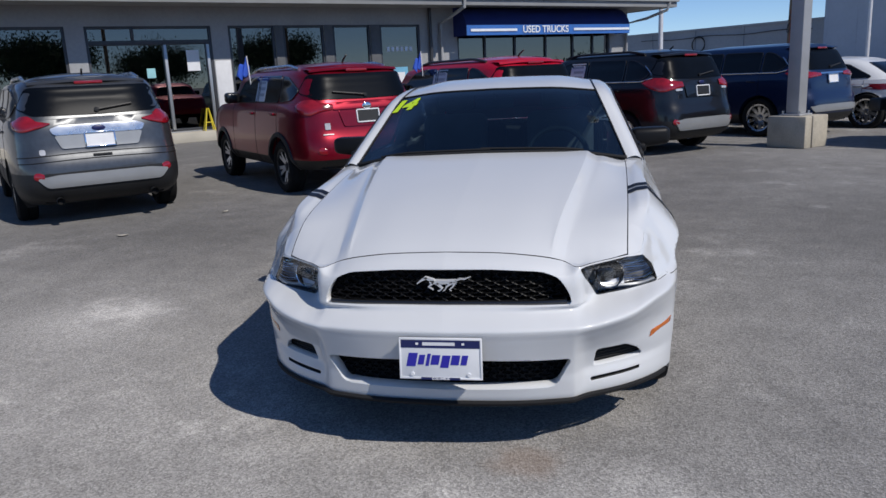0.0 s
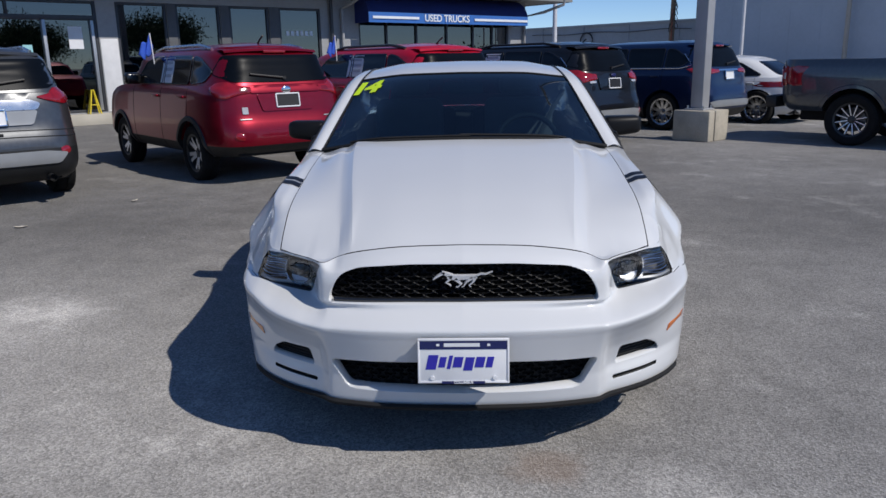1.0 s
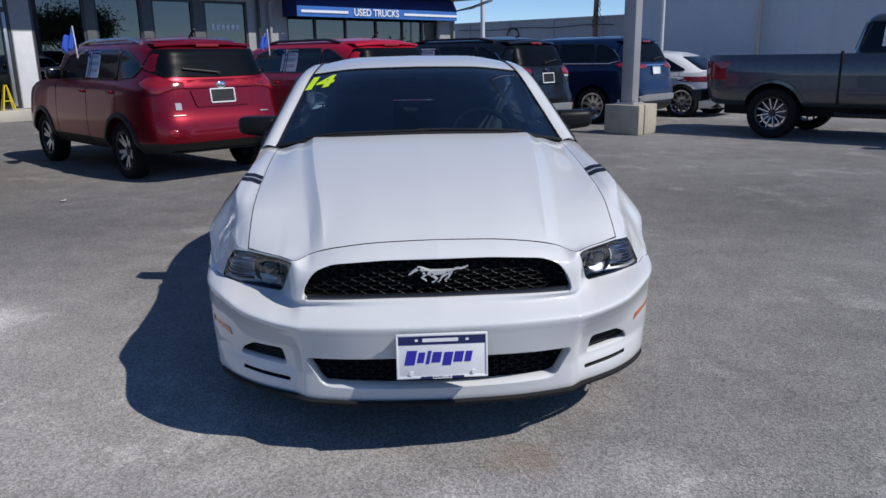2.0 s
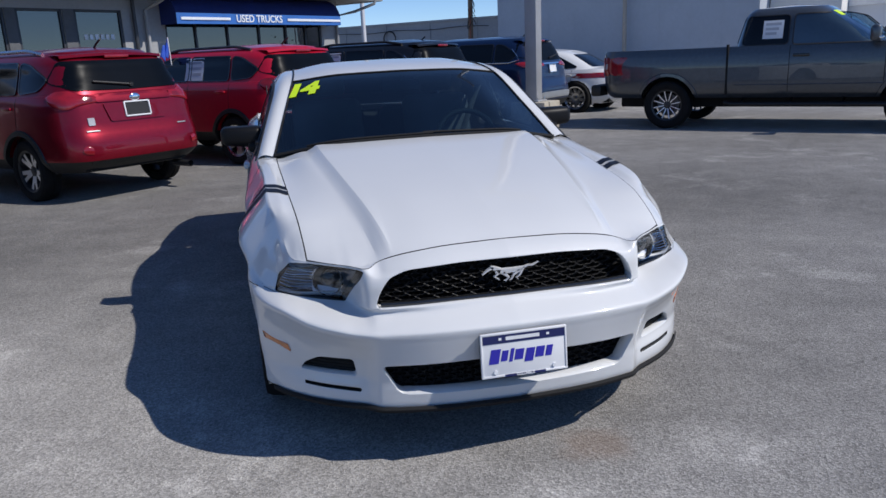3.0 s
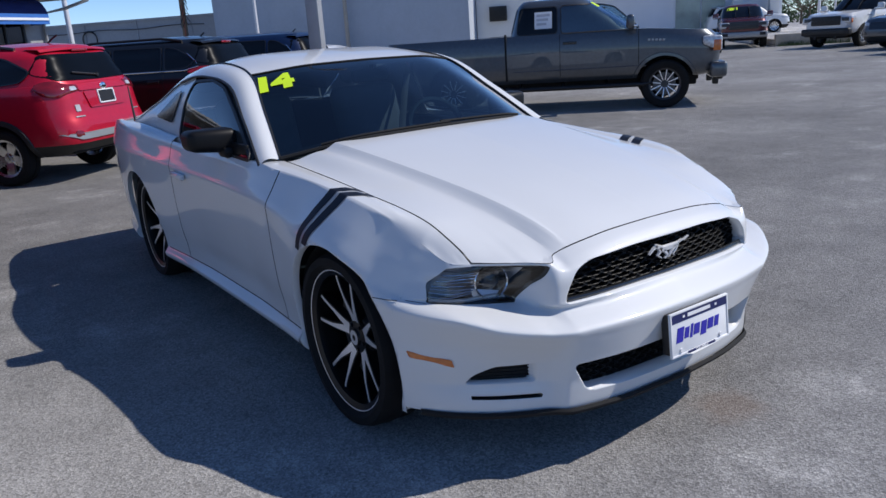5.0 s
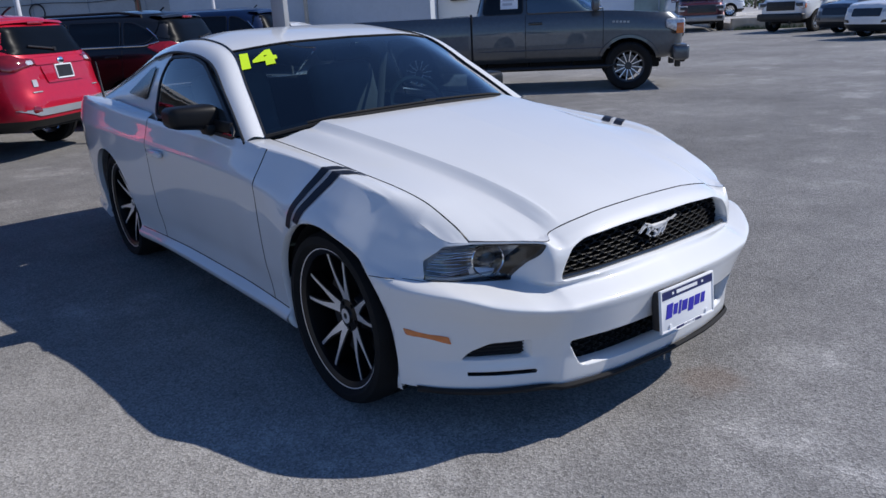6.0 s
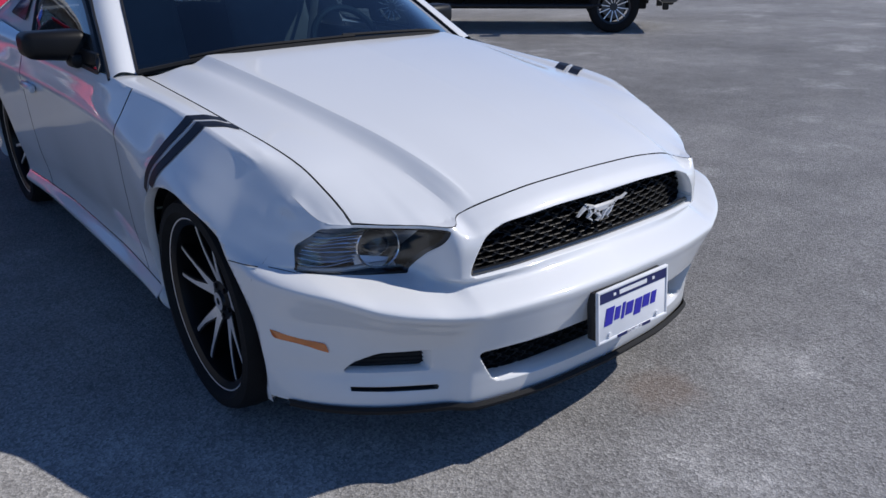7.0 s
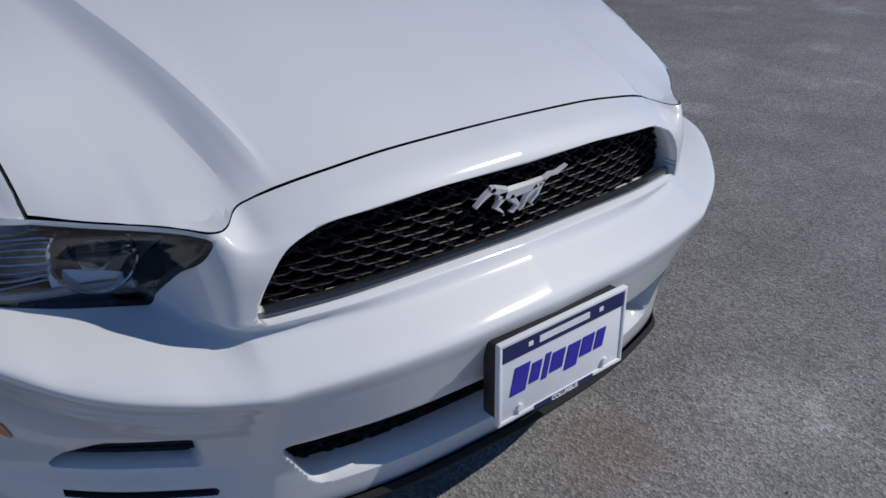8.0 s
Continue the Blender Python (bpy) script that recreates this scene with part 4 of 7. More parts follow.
def vehicle(name, label, m, sh, colour, wheels, wheel_mesh, wheel_r, track, clad_z=0.0, clad=None, group="", category="car", cap_low=0.05, cap_up=0.06, arch=0.06, arch_trim=None, levels=14):
    """The body, underside and wheels of a vehicle; its nose points to +y."""
    car = thing(name, label, category, m, group=group)
    zs = spread(sh.z0, sh.belt, levels)
    k = 0
    if clad_z:
        k = min(range(len(zs)), key=lambda i: abs(zs[i] - clad_z))
        zs[k] = clad_z
    bm = bmesh.new()
    sh.skin(bm, zs[k:], False, 220, cap_low)
    arch_cut(bm, wheels, wheel_r + arch)
    part("body", bm, colour, car)
    if k:
        bm = bmesh.new()
        sh.skin(bm, zs[:k + 1], False, 220)
        arch_cut(bm, wheels, wheel_r + arch)
        part("lower_cladding", bm, clad or CLAD, car, "dark plastic lower cladding")
    bm = bmesh.new()
    sh.skin(bm, spread(sh.belt - 0.02, sh.roof, 9), True, 150, cap_up)
    part("cabin", bm, colour, car)
    w, r, f, n = sh.row(0.5, False)
    bm = bmesh.new()
    box(bm, (0, (r + f) / 2, sh.z0 + 0.08), (2 * w - 0.55, f - r - 0.35, 0.14), bevel=0.03)
    box(bm, (0, (r + f) / 2, 0.62), (2 * w - 0.62, f - r - 0.3, 0.55), bevel=0.03)
    part("underside", bm, DARK, car)
    for y, z in wheels:
        for s in (-1, 1):
            bm = bmesh.new()
            R = wheel_r + arch - 0.004
            a1 = max(-0.5, math.asin(max(-1.0, min(0.9, (sh.z0 - z) / R))))
            sheet(bm, lambda a, x: (s * x, y + R * math.cos(a), z + R * math.sin(a)), spread(a1, math.pi - a1, 24), [w - 0.10, w - 0.35])
            part("arch_liner", bm, DARK, car)
            add_wheel(car, s * track, y, wheel_r, wheel_mesh, 11 * y)
            if arch_trim:
                bm = bmesh.new()
                rows = []
                a0 = max(-0.32, math.asin(max(-1.0, min(0.9, (sh.z0 - z) / R))))
                for a in spread(a0, math.pi - a0, 30):
                    row = []
                    for rr, off in ((R - 0.002, -0.03), (R - 0.002, 0.018), (R + 0.05, 0.016), (R + 0.065, -0.01)):
                        yy, zz = y + rr * math.cos(a), z + rr * math.sin(a)
                        row.append(bm.verts.new(sh.side(yy, max(zz, sh.z0), s, off, False)))
                    rows.append(row)
                for p, q in zip(rows, rows[1:]):
                    for j in range(3):
                        bm.faces.new((p[j], q[j], q[j + 1], p[j + 1]))
                bmesh.ops.recalc_face_normals(bm, faces=bm.faces)
                part("arch_trim", bm, arch_trim, car)
    return car


def glazing(car, sh, name, poly, where, mats, s=1, r=0.05, off=0.006, trim=None, label="", depth=0.012):
    """A pane or plate on the side, rear or front; poly in (y, z) or (x, z)."""
    surf = {"side": lambda a, b, o: sh.side(a, b, s, o), "rear": lambda a, b, o: sh.rear(a, b, o), "front": lambda a, b, o: sh.front(a, b, o)}[where]
    pts = [Vector(p) for p in poly]
    bm = bmesh.new()
    line = rounded(pts, r)
    patch(bm, line, surf, off + 0.004, depth + 0.006, 8)
    ob = part(name, bm, mats, car, label)
    if trim:
        bm = bmesh.new()
        edge_band(bm, line, surf, 0.016, off + 0.009)
        part("window_trim", bm, trim, car)
    return ob


def corner_lamp(car, sh, s, x_in, y_ext, prof, mats, off=0.012, name="tail_lamp"):
    """A tail lamp that wraps round the rear corner; prof: (share of the way, lower edge, upper edge)."""
    w, r, f, n = sh.row(1.1, False)
    th = np.linspace(math.pi / 2, 0, 400)
    lo, hi = curve(*[(p[0], p[1]) for p in prof]), curve(*[(p[0], p[2]) for p in prof])

    def at(z, t, o):
        w, r, f, n = sh.row(z)
        x = (w + o) * np.cos(th) ** (2 / n)
        y = sh.mid - (sh.mid - r + o) * np.sin(th) ** (2 / n)
        d = np.concatenate([[0], np.cumsum(np.hypot(np.diff(x), np.diff(y)))])
        a, b = np.interp(x_in, x, d), np.interp(y_ext, y, d)
        q = a + (b - a) * t
        return Vector((s * np.interp(q, d, x), np.interp(q, d, y), z))
    bm = bmesh.new()
    rows = ((0.0, -0.012), (0.0, off * 0.7), (0.08, off), (0.35, off + 0.004), (0.65, off + 0.004), (0.92, off), (1.0, off * 0.7), (1.0, -0.012))
    sheet(bm, lambda t, k: at(lo(t) + (hi(t) - lo(t)) * rows[k][0], t, rows[k][1]), spread(0, 1, 26), range(8))
    bmesh.ops.recalc_face_normals(bm, faces=bm.faces)
    part(name, bm, mats, car, "wrap-round red tail lamp" if name == "tail_lamp" else "")


def seam(car, sh, pts, s, r=0.004):
    bm = bmesh.new()
    P = []
    for a, b in zip(pts, pts[1:]):
        P += [Vector(a).lerp(Vector(b), t) for t in spread(0, 1, 8)[:-1]]
    P.append(Vector(pts[-1]))
    tube(bm, [sh.side(p[0], p[1], s, -0.001) for p in P], r, 6)
    part("door_seam", bm, DARK, car)


def door_mirror(car, x, y, z, s, mats, size=(0.22, 0.13, 0.16), stalk=0.1):
    bm = bmesh.new()
    box(bm, (s * (x + size[0] / 2), y, z), size, bevel=0.045, seg=3)
    box(bm, (s * (x - stalk / 2 + 0.02), y + 0.01, z - 0.05), (stalk + 0.06, 0.07, 0.05), bevel=0.015)
    part("door_mirror", bm, mats, car)


def handle(car, sh, y, z, s, mats):
    bm = bmesh.new()
    p = sh.side(y, z, s, 0.018)
    box(bm, p, (0.03, 0.2, 0.035), bevel=0.012)
    part("door_handle", bm, mats, car)


def plate_holder(car, p, tilt, framed=True, w=0.31, h=0.155):
    """An empty registration plate holder, or one with a plain card."""
    m = Matrix.Translation(p) @ pose(0, 0, 0, tilt, 0, 0)
    bm = bmesh.new()
    t = 0.016
    for c, s in (((0, 0, h / 2), (w, 0.02, t)), ((0, 0, -h / 2), (w, 0.02, t)), ((w / 2, 0, 0), (t, 0.02, h)), ((-w / 2, 0, 0), (t, 0.02, h))):
        box(bm, c, s, m, bevel=0.003)
    ob = part("plate_frame", bm, PAPER if framed else CHROME, car, "white plate frame")
    bm = bmesh.new()
    box(bm, (0, 0.006, 0), (w - t, 0.008, h - t), m)
    o2 = part("plate_card", bm, PAPER if not framed else CLAD, car)
    return ob


def sheet_of_paper(sh, car, y, z, s, w=0.34, h=0.42):
    bm = bmesh.new()
    patch(bm, rounded([Vector((y - w / 2, z - h / 2)), Vector((y + w / 2, z - h / 2)), Vector((y + w / 2, z + h / 2)), Vector((y - w / 2, z + h / 2))], 0.005), lambda a, b, o: sh.side(a, b, s, o), 0.011, 0.002, 3)
    p = part("window_sheet", bm, PAPER, car, "white price sheet in the window")
    for k in range(3):
        bm = bmesh.new()
        z1 = z + h * (0.30 - 0.26 * k)
        patch(bm, rounded([Vector((y - w * 0.38, z1 - 0.02)), Vector((y + w * (0.38 - 0.1 * k), z1 - 0.02)), Vector((y + w * (0.38 - 0.1 * k), z1 + 0.02)), Vector((y - w * 0.38, z1 + 0.02))], 0.004), lambda a, b, o: sh.side(a, b, s, o), 0.0125, 0.001, 2)
        b = part("print_bar", bm, INK, car)
        b.parent = p


def roof_rails(car, sh, y0, y1, x, z, mats, h=0.05):
    for s in (-1, 1):
        bm = bmesh.new()
        tube(bm, [(s * x, y, z + h * min(1, 6 * min(t, 1 - t))) for t, y in ((t, y0 + (y1 - y0) * t) for t in spread(0, 1, 16))], 0.02, 8)
        part("roof_rail", bm, mats, car)


def suv(name, label, m, L, W, H, colour, wheel_mesh, wheel_r, wb, belt, axle, spec, group="parked row", clad_z=0.36, clad=None, arch_trim=None):
    """A sport utility vehicle; axle: how far its rear axle lies before its tail."""
    h = L / 2
    fl = spec.get("floor", 0.24)
    low = ((fl, W / 2 - 0.10, -h + 0.22, h - 0.25), (fl + 0.09, W / 2 - 0.03, -h + 0.06, h - 0.08), (max(0.50, fl + 0.14), W / 2, -h, h), (0.66, W / 2, -h + 0.01, h), (0.84, W / 2 - 0.005, -h + 0.07, h - 0.04), (belt - 0.08, W / 2 - 0.025, -h + 0.11, h - 0.12), (belt, W / 2 - 0.06, -h + 0.14, h - 0.2))
    up = ((belt - 0.03, W / 2 - 0.065, -h + 0.14, h - 1.02), (belt + 0.2, W / 2 - 0.135, -h + 0.25, h - 1.33), (belt + 0.4, W / 2 - 0.205, -h + 0.38, h - 1.62), (H - 0.10, W / 2 - 0.26, -h + 0.48, h - 1.85), (H - 0.055, W / 2 - 0.31, -h + 0.52, h - 2.0))
    sh = Shell(low, up, 7.0, 7.0, drop=0.10, cowl=h - 1.2)
    ry = -h + axle
    car = vehicle(name, label, m, sh, colour, ((ry, wheel_r), (ry + wb, wheel_r)), wheel_mesh, wheel_r, W / 2 - 0.13, clad_z, clad, group, arch_trim=arch_trim)
    t, zt = belt + 0.035, H - 0.16
    up_by = belt - 1.10 if belt > 1.15 else 0.0
    for s in (-1, 1):
        trim = spec.get("trim", BLACK_GLOSS)
        glazing(car, sh, "rear_quarter_window", [(-h + 0.50, t + 0.13), (-h + 0.62, t + 0.03), (-h + 0.98, t), (-h + 0.98, zt), (-h + 0.80, zt - 0.03)], "side", PRIVACY, s, 0.06, trim=trim)
        glazing(car, sh, "rear_door_window", [(-h + 1.05, t), (-h + 1.86, t), (-h + 1.86, zt + 0.01), (-h + 1.05, zt)], "side", PRIVACY, s, 0.04, trim=trim)
        glazing(car, sh, "front_door_window", [(-h + 1.93, t), (-h + 2.98, t), (-h + 2.62, zt - 0.06), (-h + 2.3, zt + 0.01), (-h + 1.93, zt + 0.01)], "side", PRIVACY, s, 0.05, trim=trim)
        if "line" in spec:
            bm = bmesh.new()
            tube(bm, [sh.side(-h + a, b, s, 0.014, True) for a, b in [(0.62, zt - 0.10), (0.50, t + 0.12), (0.44, t + 0.035)] + [(0.5 + 0.16 * k, t - 0.018) for k in range(1, 16)]], 0.010, 6)
            part("window_line", bm, spec["line"], car, "chrome window line")
        for y in (1.0, 1.9, 2.98):
            seam(car, sh, [(-h + y, belt - 0.01), (-h + y + 0.03, 0.7), (-h + y + (0.18 if y < 1.1 else 0.0), 0.36)], s)
        for y in (1.16, 2.06):
            handle(car, sh, -h + y, belt - 0.13, s, spec.get("handle", colour))
        door_mirror(car, W / 2 - 0.09, -h + 2.83, belt + 0.09, s, spec.get("mirror", BLACK_GLOSS))
        if "corner" in spec:
            x_in, ext, prof, mt = spec["corner"]
            corner_lamp(car, sh, s, x_in, -h + ext, prof, mt)
        for nm, pol, mt in spec.get("side_lamps", ()):
            glazing(car, sh, nm, [(-h + a, b + up_by) for a, b in pol], "side", mt, s, 0.03, 0.012)
    wide = W / 2 - 0.20
    glazing(car, sh, "rear_window", [(-wide + 0.08, t + 0.012), (0, t), (wide - 0.08, t + 0.012), (wide + 0.05, t + 0.09), (wide - 0.07, H - 0.155), (-wide + 0.07, H - 0.155), (-wide - 0.05, t + 0.09)], "rear", REAR_GLASS, 1, 0.05)
    glazing(car, sh, "windscreen", [(-W / 2 + 0.16, t), (W / 2 - 0.16, t), (W / 2 - 0.36, H - 0.15), (-W / 2 + 0.36, H - 0.15)], "front", PRIVACY, 1, 0.08)
    # spoiler with brake lamp
    bm = bmesh.new()
    y = -h + 0.42
    sheet(bm, lambda x, k: (x, y + (0.14, -0.06, -0.09, 0.02)[k] + 0.10 * (x / 0.7) ** 2, H + (-0.06, -0.075, -0.105, -0.12)[k] - 0.03 * (x / 0.7) ** 2), spread(-W / 2 + 0.30, W / 2 - 0.30, 16), range(4))
    part("spoiler", bm, colour, car)
    bm = bmesh.new()
    box(bm, (0, y - 0.075, H - 0.115), (0.30, 0.03, 0.035), bevel=0.008)
    part("brake_lamp", bm, RED_LENS, car)
    bm = bmesh.new()
    p0, p1 = sh.rear(0.02, t + 0.05, 0.03), sh.rear(-0.02 + spec.get("wiper", 0.42), t + 0.10, 0.03)
    tube(bm, [p0, p1], 0.013, 6)
    rod(bm, sh.rear(0.02, t + 0.05, 0), sh.rear(0.02, t + 0.05, 0.04), 0.025)
    part("rear_wiper", bm, BLACK, car)
    for nm, pol, mt in spec.get("rear_lamps", ()):
        for s in (-1, 1):
            glazing(car, sh, nm, mirror_pts([(a, b + up_by) for a, b in pol], s), "rear", mt, 1, 0.03, 0.014)
    for nm, pol, mt in spec.get("rear_plates", ()):
        glazing(car, sh, nm, [(a, b + up_by) for a, b in pol], "rear", mt, 1, 0.03, 0.012)
    if "plate" in spec:
        x, z, framed = spec["plate"]
        plate_holder(car, sh.rear(x, z + up_by, 0.02), -8, framed)
    if spec.get("rails"):
        roof_rails(car, sh, -h + 0.75, -h + 2.65, W / 2 - 0.30, H - 0.075, spec["rails"])
    bm = bmesh.new()
    tube(bm, [(0, -h + 0.78, H - 0.02), (0, -h + 0.70, H + 0.04), (0, -h + 0.62, H + 0.08)][: spec.get("aerial", 2)], 0.012, 6)
    part("aerial", bm, BLACK, car)
    for x in spec.get("exhausts", ()):
        bm = bmesh.new()
        rod(bm, (x, -h + 0.3, 0.29), (x, -h - 0.01, 0.29), 0.04, n=16, caps=False)
        rod(bm, (x, -h + 0.3, 0.29), (x, -h + 0.04, 0.29), 0.036, n=16, mi=1)
        part("exhaust", bm, [GREY_RIM, DARK], car)
    sh.h = h
    return car, sh


# ---------------------------------------------------------------- the parked row
SILVER = paint("silver_grey_metallic", (0.085, 0.088, 0.092), 0.65, 0.34, 0.10)
DEEP_RED = paint("deep_red_metallic", (0.252, 0.0013, 0.0154), 0.6, 0.32, 0.06, 0.5)
BRIGHT_RED = paint("bright_red", (0.504, 0.0022, 0.0242), 0.25, 0.38, 0.05, 0.7)
BLACK_PAINT = paint("black_car_paint", (0.005, 0.005, 0.006), 0.1, 0.3, 0.05, 0.55)
BLUE_PAINT = paint("dark_blue_metallic", (0.004, 0.016, 0.062), 0.35, 0.33, 0.08, 0.6)
PALE_PAINT = paint("pearl_white_paint", (0.70, 0.71, 0.72), 0.0, 0.38, 0.02)
GREY_PAINT = paint("dark_grey_metallic", (0.070, 0.080, 0.094), 0.5, 0.33, 0.08)
MAROON = paint("maroon_metallic", (0.09, 0.012, 0.02), 0.4, 0.36, 0.06)


def rear_bumper_bits(car, sh, W, zlow, skid=True, reflect=True, refl_mat=RED_LENS, zs=(0.36, 0.50)):
    if skid:
        a = W / 2 - 0.32
        glazing(car, sh, "skid_plate", [(-a, zs[0]), (a, zs[0]), (a + 0.10, zs[1]), (a - 0.12, zs[1] + 0.03), (-a + 0.12, zs[1] + 0.03), (-a - 0.10, zs[1])], "rear", SKID, 1, 0.04, 0.012, label="silver skid plate")
    if reflect:
        for s in (-1, 1):
            corner_lamp(car, sh, s, W / 2 - 0.30, -sh.h + 0.05, ((0, zlow, zlow + 0.065), (0.1, zlow - 0.005, zlow + 0.07), (0.9, zlow + 0.005, zlow + 0.085), (1, zlow + 0.01, zlow + 0.08)), refl_mat, 0.008, "reflector")


car, sh = suv("sport_utility_vehicle", "silver-grey compact sport utility vehicle parked tail out with black lower bumper", lot_pose(0.03, 9.27), 4.52, 1.84, 1.68, SILVER, RIM_SUV, 0.345, 2.69, 1.175, 0.94,
              dict(corner=(0.48, 0.42, ((0, 1.125, 1.14), (0.25, 1.085, 1.165), (0.55, 1.055, 1.225), (0.8, 1.08, 1.215), (1, 1.15, 1.175)), RED_LENS),
                   rear_plates=(("chrome_band", [(-0.46, 0.93), (0.46, 0.93), (0.50, 1.00), (0.40, 1.035), (-0.40, 1.035), (-0.50, 1.00)], ALLOY), ("plate_recess", [(-0.40, 0.78), (0.40, 0.78), (0.46, 0.925), (-0.46, 0.925)], SKID)),
                   plate=(0, 0.86, False), rails=ALLOY, exhausts=(-0.50, 0.50), wiper=0.42), clad_z=0.60)
rear_bumper_bits(car, sh, 1.84, 0.53, zs=(0.44, 0.55))
bm = bmesh.new()
bmesh.ops.create_uvsphere(bm, u_segments=20, v_segments=10, radius=0.06, matrix=Matrix.Translation(sh.rear(0, 1.06, 0.02)) @ Matrix.Diagonal((1.2, 0.25, 0.55, 1)))
part("badge", bm, PLATE_BLUE, car, "blue oval badge")
for s in (-1, 1):
    bm = bmesh.new()
    patch(bm, rounded([Vector((-0.63, 0.80)), Vector((-0.57, 0.80)), Vector((-0.57, 0.86)), Vector((-0.63, 0.86))], 0.02), lambda a, b, o: sh.rear(a, b, o), 0.008, 0.004, 2)
    part("sticker", bm, INK, car)
    break
for zz in (0.735, 0.80):
    bm = bmesh.new()
    tube(bm, [sh.rear(x, zz - 0.02 * (x / 0.8) ** 2, 0.0) for x in spread(-0.84, 0.84, 40)], 0.006, 6)
    part("bumper_line", bm, DARK, car)
bm = bmesh.new()
box(bm, sh.rear(0, 0.765, 0.004), (0.20, 0.02, 0.030), bevel=0.006)
part("hatch_handle", bm, BLACK, car)

RED_PAIR = (("deep-red compact sport utility vehicle parked tail out with grey lower bumper", lot_pose(3.22, 8.79, 0, -1.5), DEEP_RED, RIM_SPLIT, True),
        ("bright red compact sport utility vehicle with silver five-spoke wheels", lot_pose(6.18, 8.78), BRIGHT_RED, RIM_SUV, False))
for text, m, col, rim, newer in RED_PAIR:
    car, sh = suv("sport_utility_vehicle", text, m, 4.58, 1.845, 1.69, col, rim, 0.350, 2.66, 1.175, 0.97,
                  dict(corner=(0.46, 0.44, ((0, 1.095, 1.165), (0.3, 1.07, 1.185), (0.55, 1.03, 1.225), (0.8, 1.06, 1.22), (1, 1.15, 1.19)), RED_LENS if newer else DARK_RED_LENS),
                       rear_lamps=(("reverse_lamp", [(0.50, 1.03), (0.60, 1.025), (0.60, 1.075), (0.50, 1.075)], DARK_RED_LENS if newer else CLEAR_LAMP),),
                       rear_plates=(("garnish", [(-0.47, 1.015), (0.47, 1.015), (0.46, 1.075), (-0.46, 1.075)], col), ("plate_recess", [(-0.34, 0.80), (0.34, 0.80), (0.40, 1.0), (-0.40, 1.0)], col)),
                       plate=(0.0, 0.92, True), rails=ALLOY if newer else GREY_RIM, exhausts=(0.55,), wiper=-0.40, aerial=3, floor=0.335), clad_z=0.475, arch_trim=CLAD)
    if newer:
        glazing(car, sh, "bumper_strip", [(-0.62, 0.42), (0.62, 0.42), (0.66, 0.47), (-0.66, 0.47)], "rear", CLAD, 1, 0.02, 0.010)
    else:
        glazing(car, sh, "bumper_strip", [(-0.66, 0.52), (0.66, 0.52), (0.84, 0.60), (0.70, 0.60), (-0.70, 0.60), (-0.84, 0.60)], "rear", SKID, 1, 0.02, 0.010)
    rear_bumper_bits(car, sh, 1.845, 0.55, skid=False, refl_mat=RED_LENS if newer else DARK_RED_LENS)
    bm = bmesh.new()
    bmesh.ops.create_uvsphere(bm, u_segments=20, v_segments=10, radius=0.055, matrix=Matrix.Translation(sh.rear(0, 1.12, 0.02)) @ Matrix.Diagonal((1.2, 0.25, 0.8, 1)))
    part("badge", bm, CHROME, car, "plain chrome oval badge")
    for pol in ([(-0.60, 0.85), (-0.53, 0.85), (-0.53, 0.93), (-0.60, 0.93)], [(-0.64, 0.785), (-0.50, 0.785), (-0.50, 0.797), (-0.64, 0.797)], [(0.48, 0.785), (0.60, 0.785), (0.60, 0.797), (0.48, 0.797)]):
        glazing(car, sh, "badge_bar", pol, "rear", SKID if pol[0][1] < 0.8 else INK, 1, 0.01, 0.008, depth=0.004)
    sheet_of_paper(sh, car, -sh.h + 1.80, 1.37, -1, 0.40, 0.32)
    fl = thing("window_flag", "small blue cloth flag clipped to a car window", "flag", m, group="window flags")
    bm = bmesh.new()
    base = sh.side(-sh.h + 2.35, 1.50, -1, 0.02)
    tip = base + Vector((-0.03, -0.02, 0.36))
    rod(bm, base - Vector((0, 0, 0.05)), tip, 0.008, n=8)
    part("staff", bm, PAPER, fl)
    bm = bmesh.new()
    sheet(bm, lambda a, b: base.lerp(tip, 0.30 + 0.64 * b) + Vector((-0.17 * a + 0.025 * math.sin(9 * a + 5 * b), -0.03 * a + 0.03 * math.sin(11 * a + 4 * b), -0.19 * a * (0.5 + 0.5 * b) + 0.025 * math.sin(13 * a + 6 * b))), spread(0, 1, 16), spread(0, 1, 10))
    cl = part("cloth", bm, mat("royal_blue_cloth", (0.03, 0.10, 0.52), 0.8, vary=0.12, scale=8, bump=0.3, bscale=200), fl)
    so = cl.modifiers.new("thick", "SOLIDIFY")
    so.thickness = 0.003

car, sh = suv("sport_utility_vehicle", "black compact sport utility vehicle with silver skid plate, parked tail out", lot_pose(8.98, 8.18), 4.53, 1.84, 1.70, BLACK_PAINT, RIM_SUV, 0.345, 2.69, 1.175, 0.94,
              dict(corner=(0.44, 0.60, ((0, 1.09, 1.17), (0.3, 1.05, 1.20), (0.5, 1.02, 1.24), (0.75, 1.07, 1.24), (1, 1.16, 1.18)), RED_LENS), rear_lamps=(("reverse_lamp", [(0.48, 0.955), (0.62, 0.95), (0.62, 0.985), (0.48, 0.99)], CLEAR_LAMP),),
                   rear_plates=(("plate_recess", [(-0.38, 0.84), (0.38, 0.84), (0.42, 1.03), (-0.42, 1.03)], BLACK_PAINT),), plate=(0, 0.94, True), rails=BLACK, line=CHROME, wiper=0.40, aerial=2), clad_z=0.56)
rear_bumper_bits(car, sh, 1.84, 0.50, zs=(0.40, 0.56))
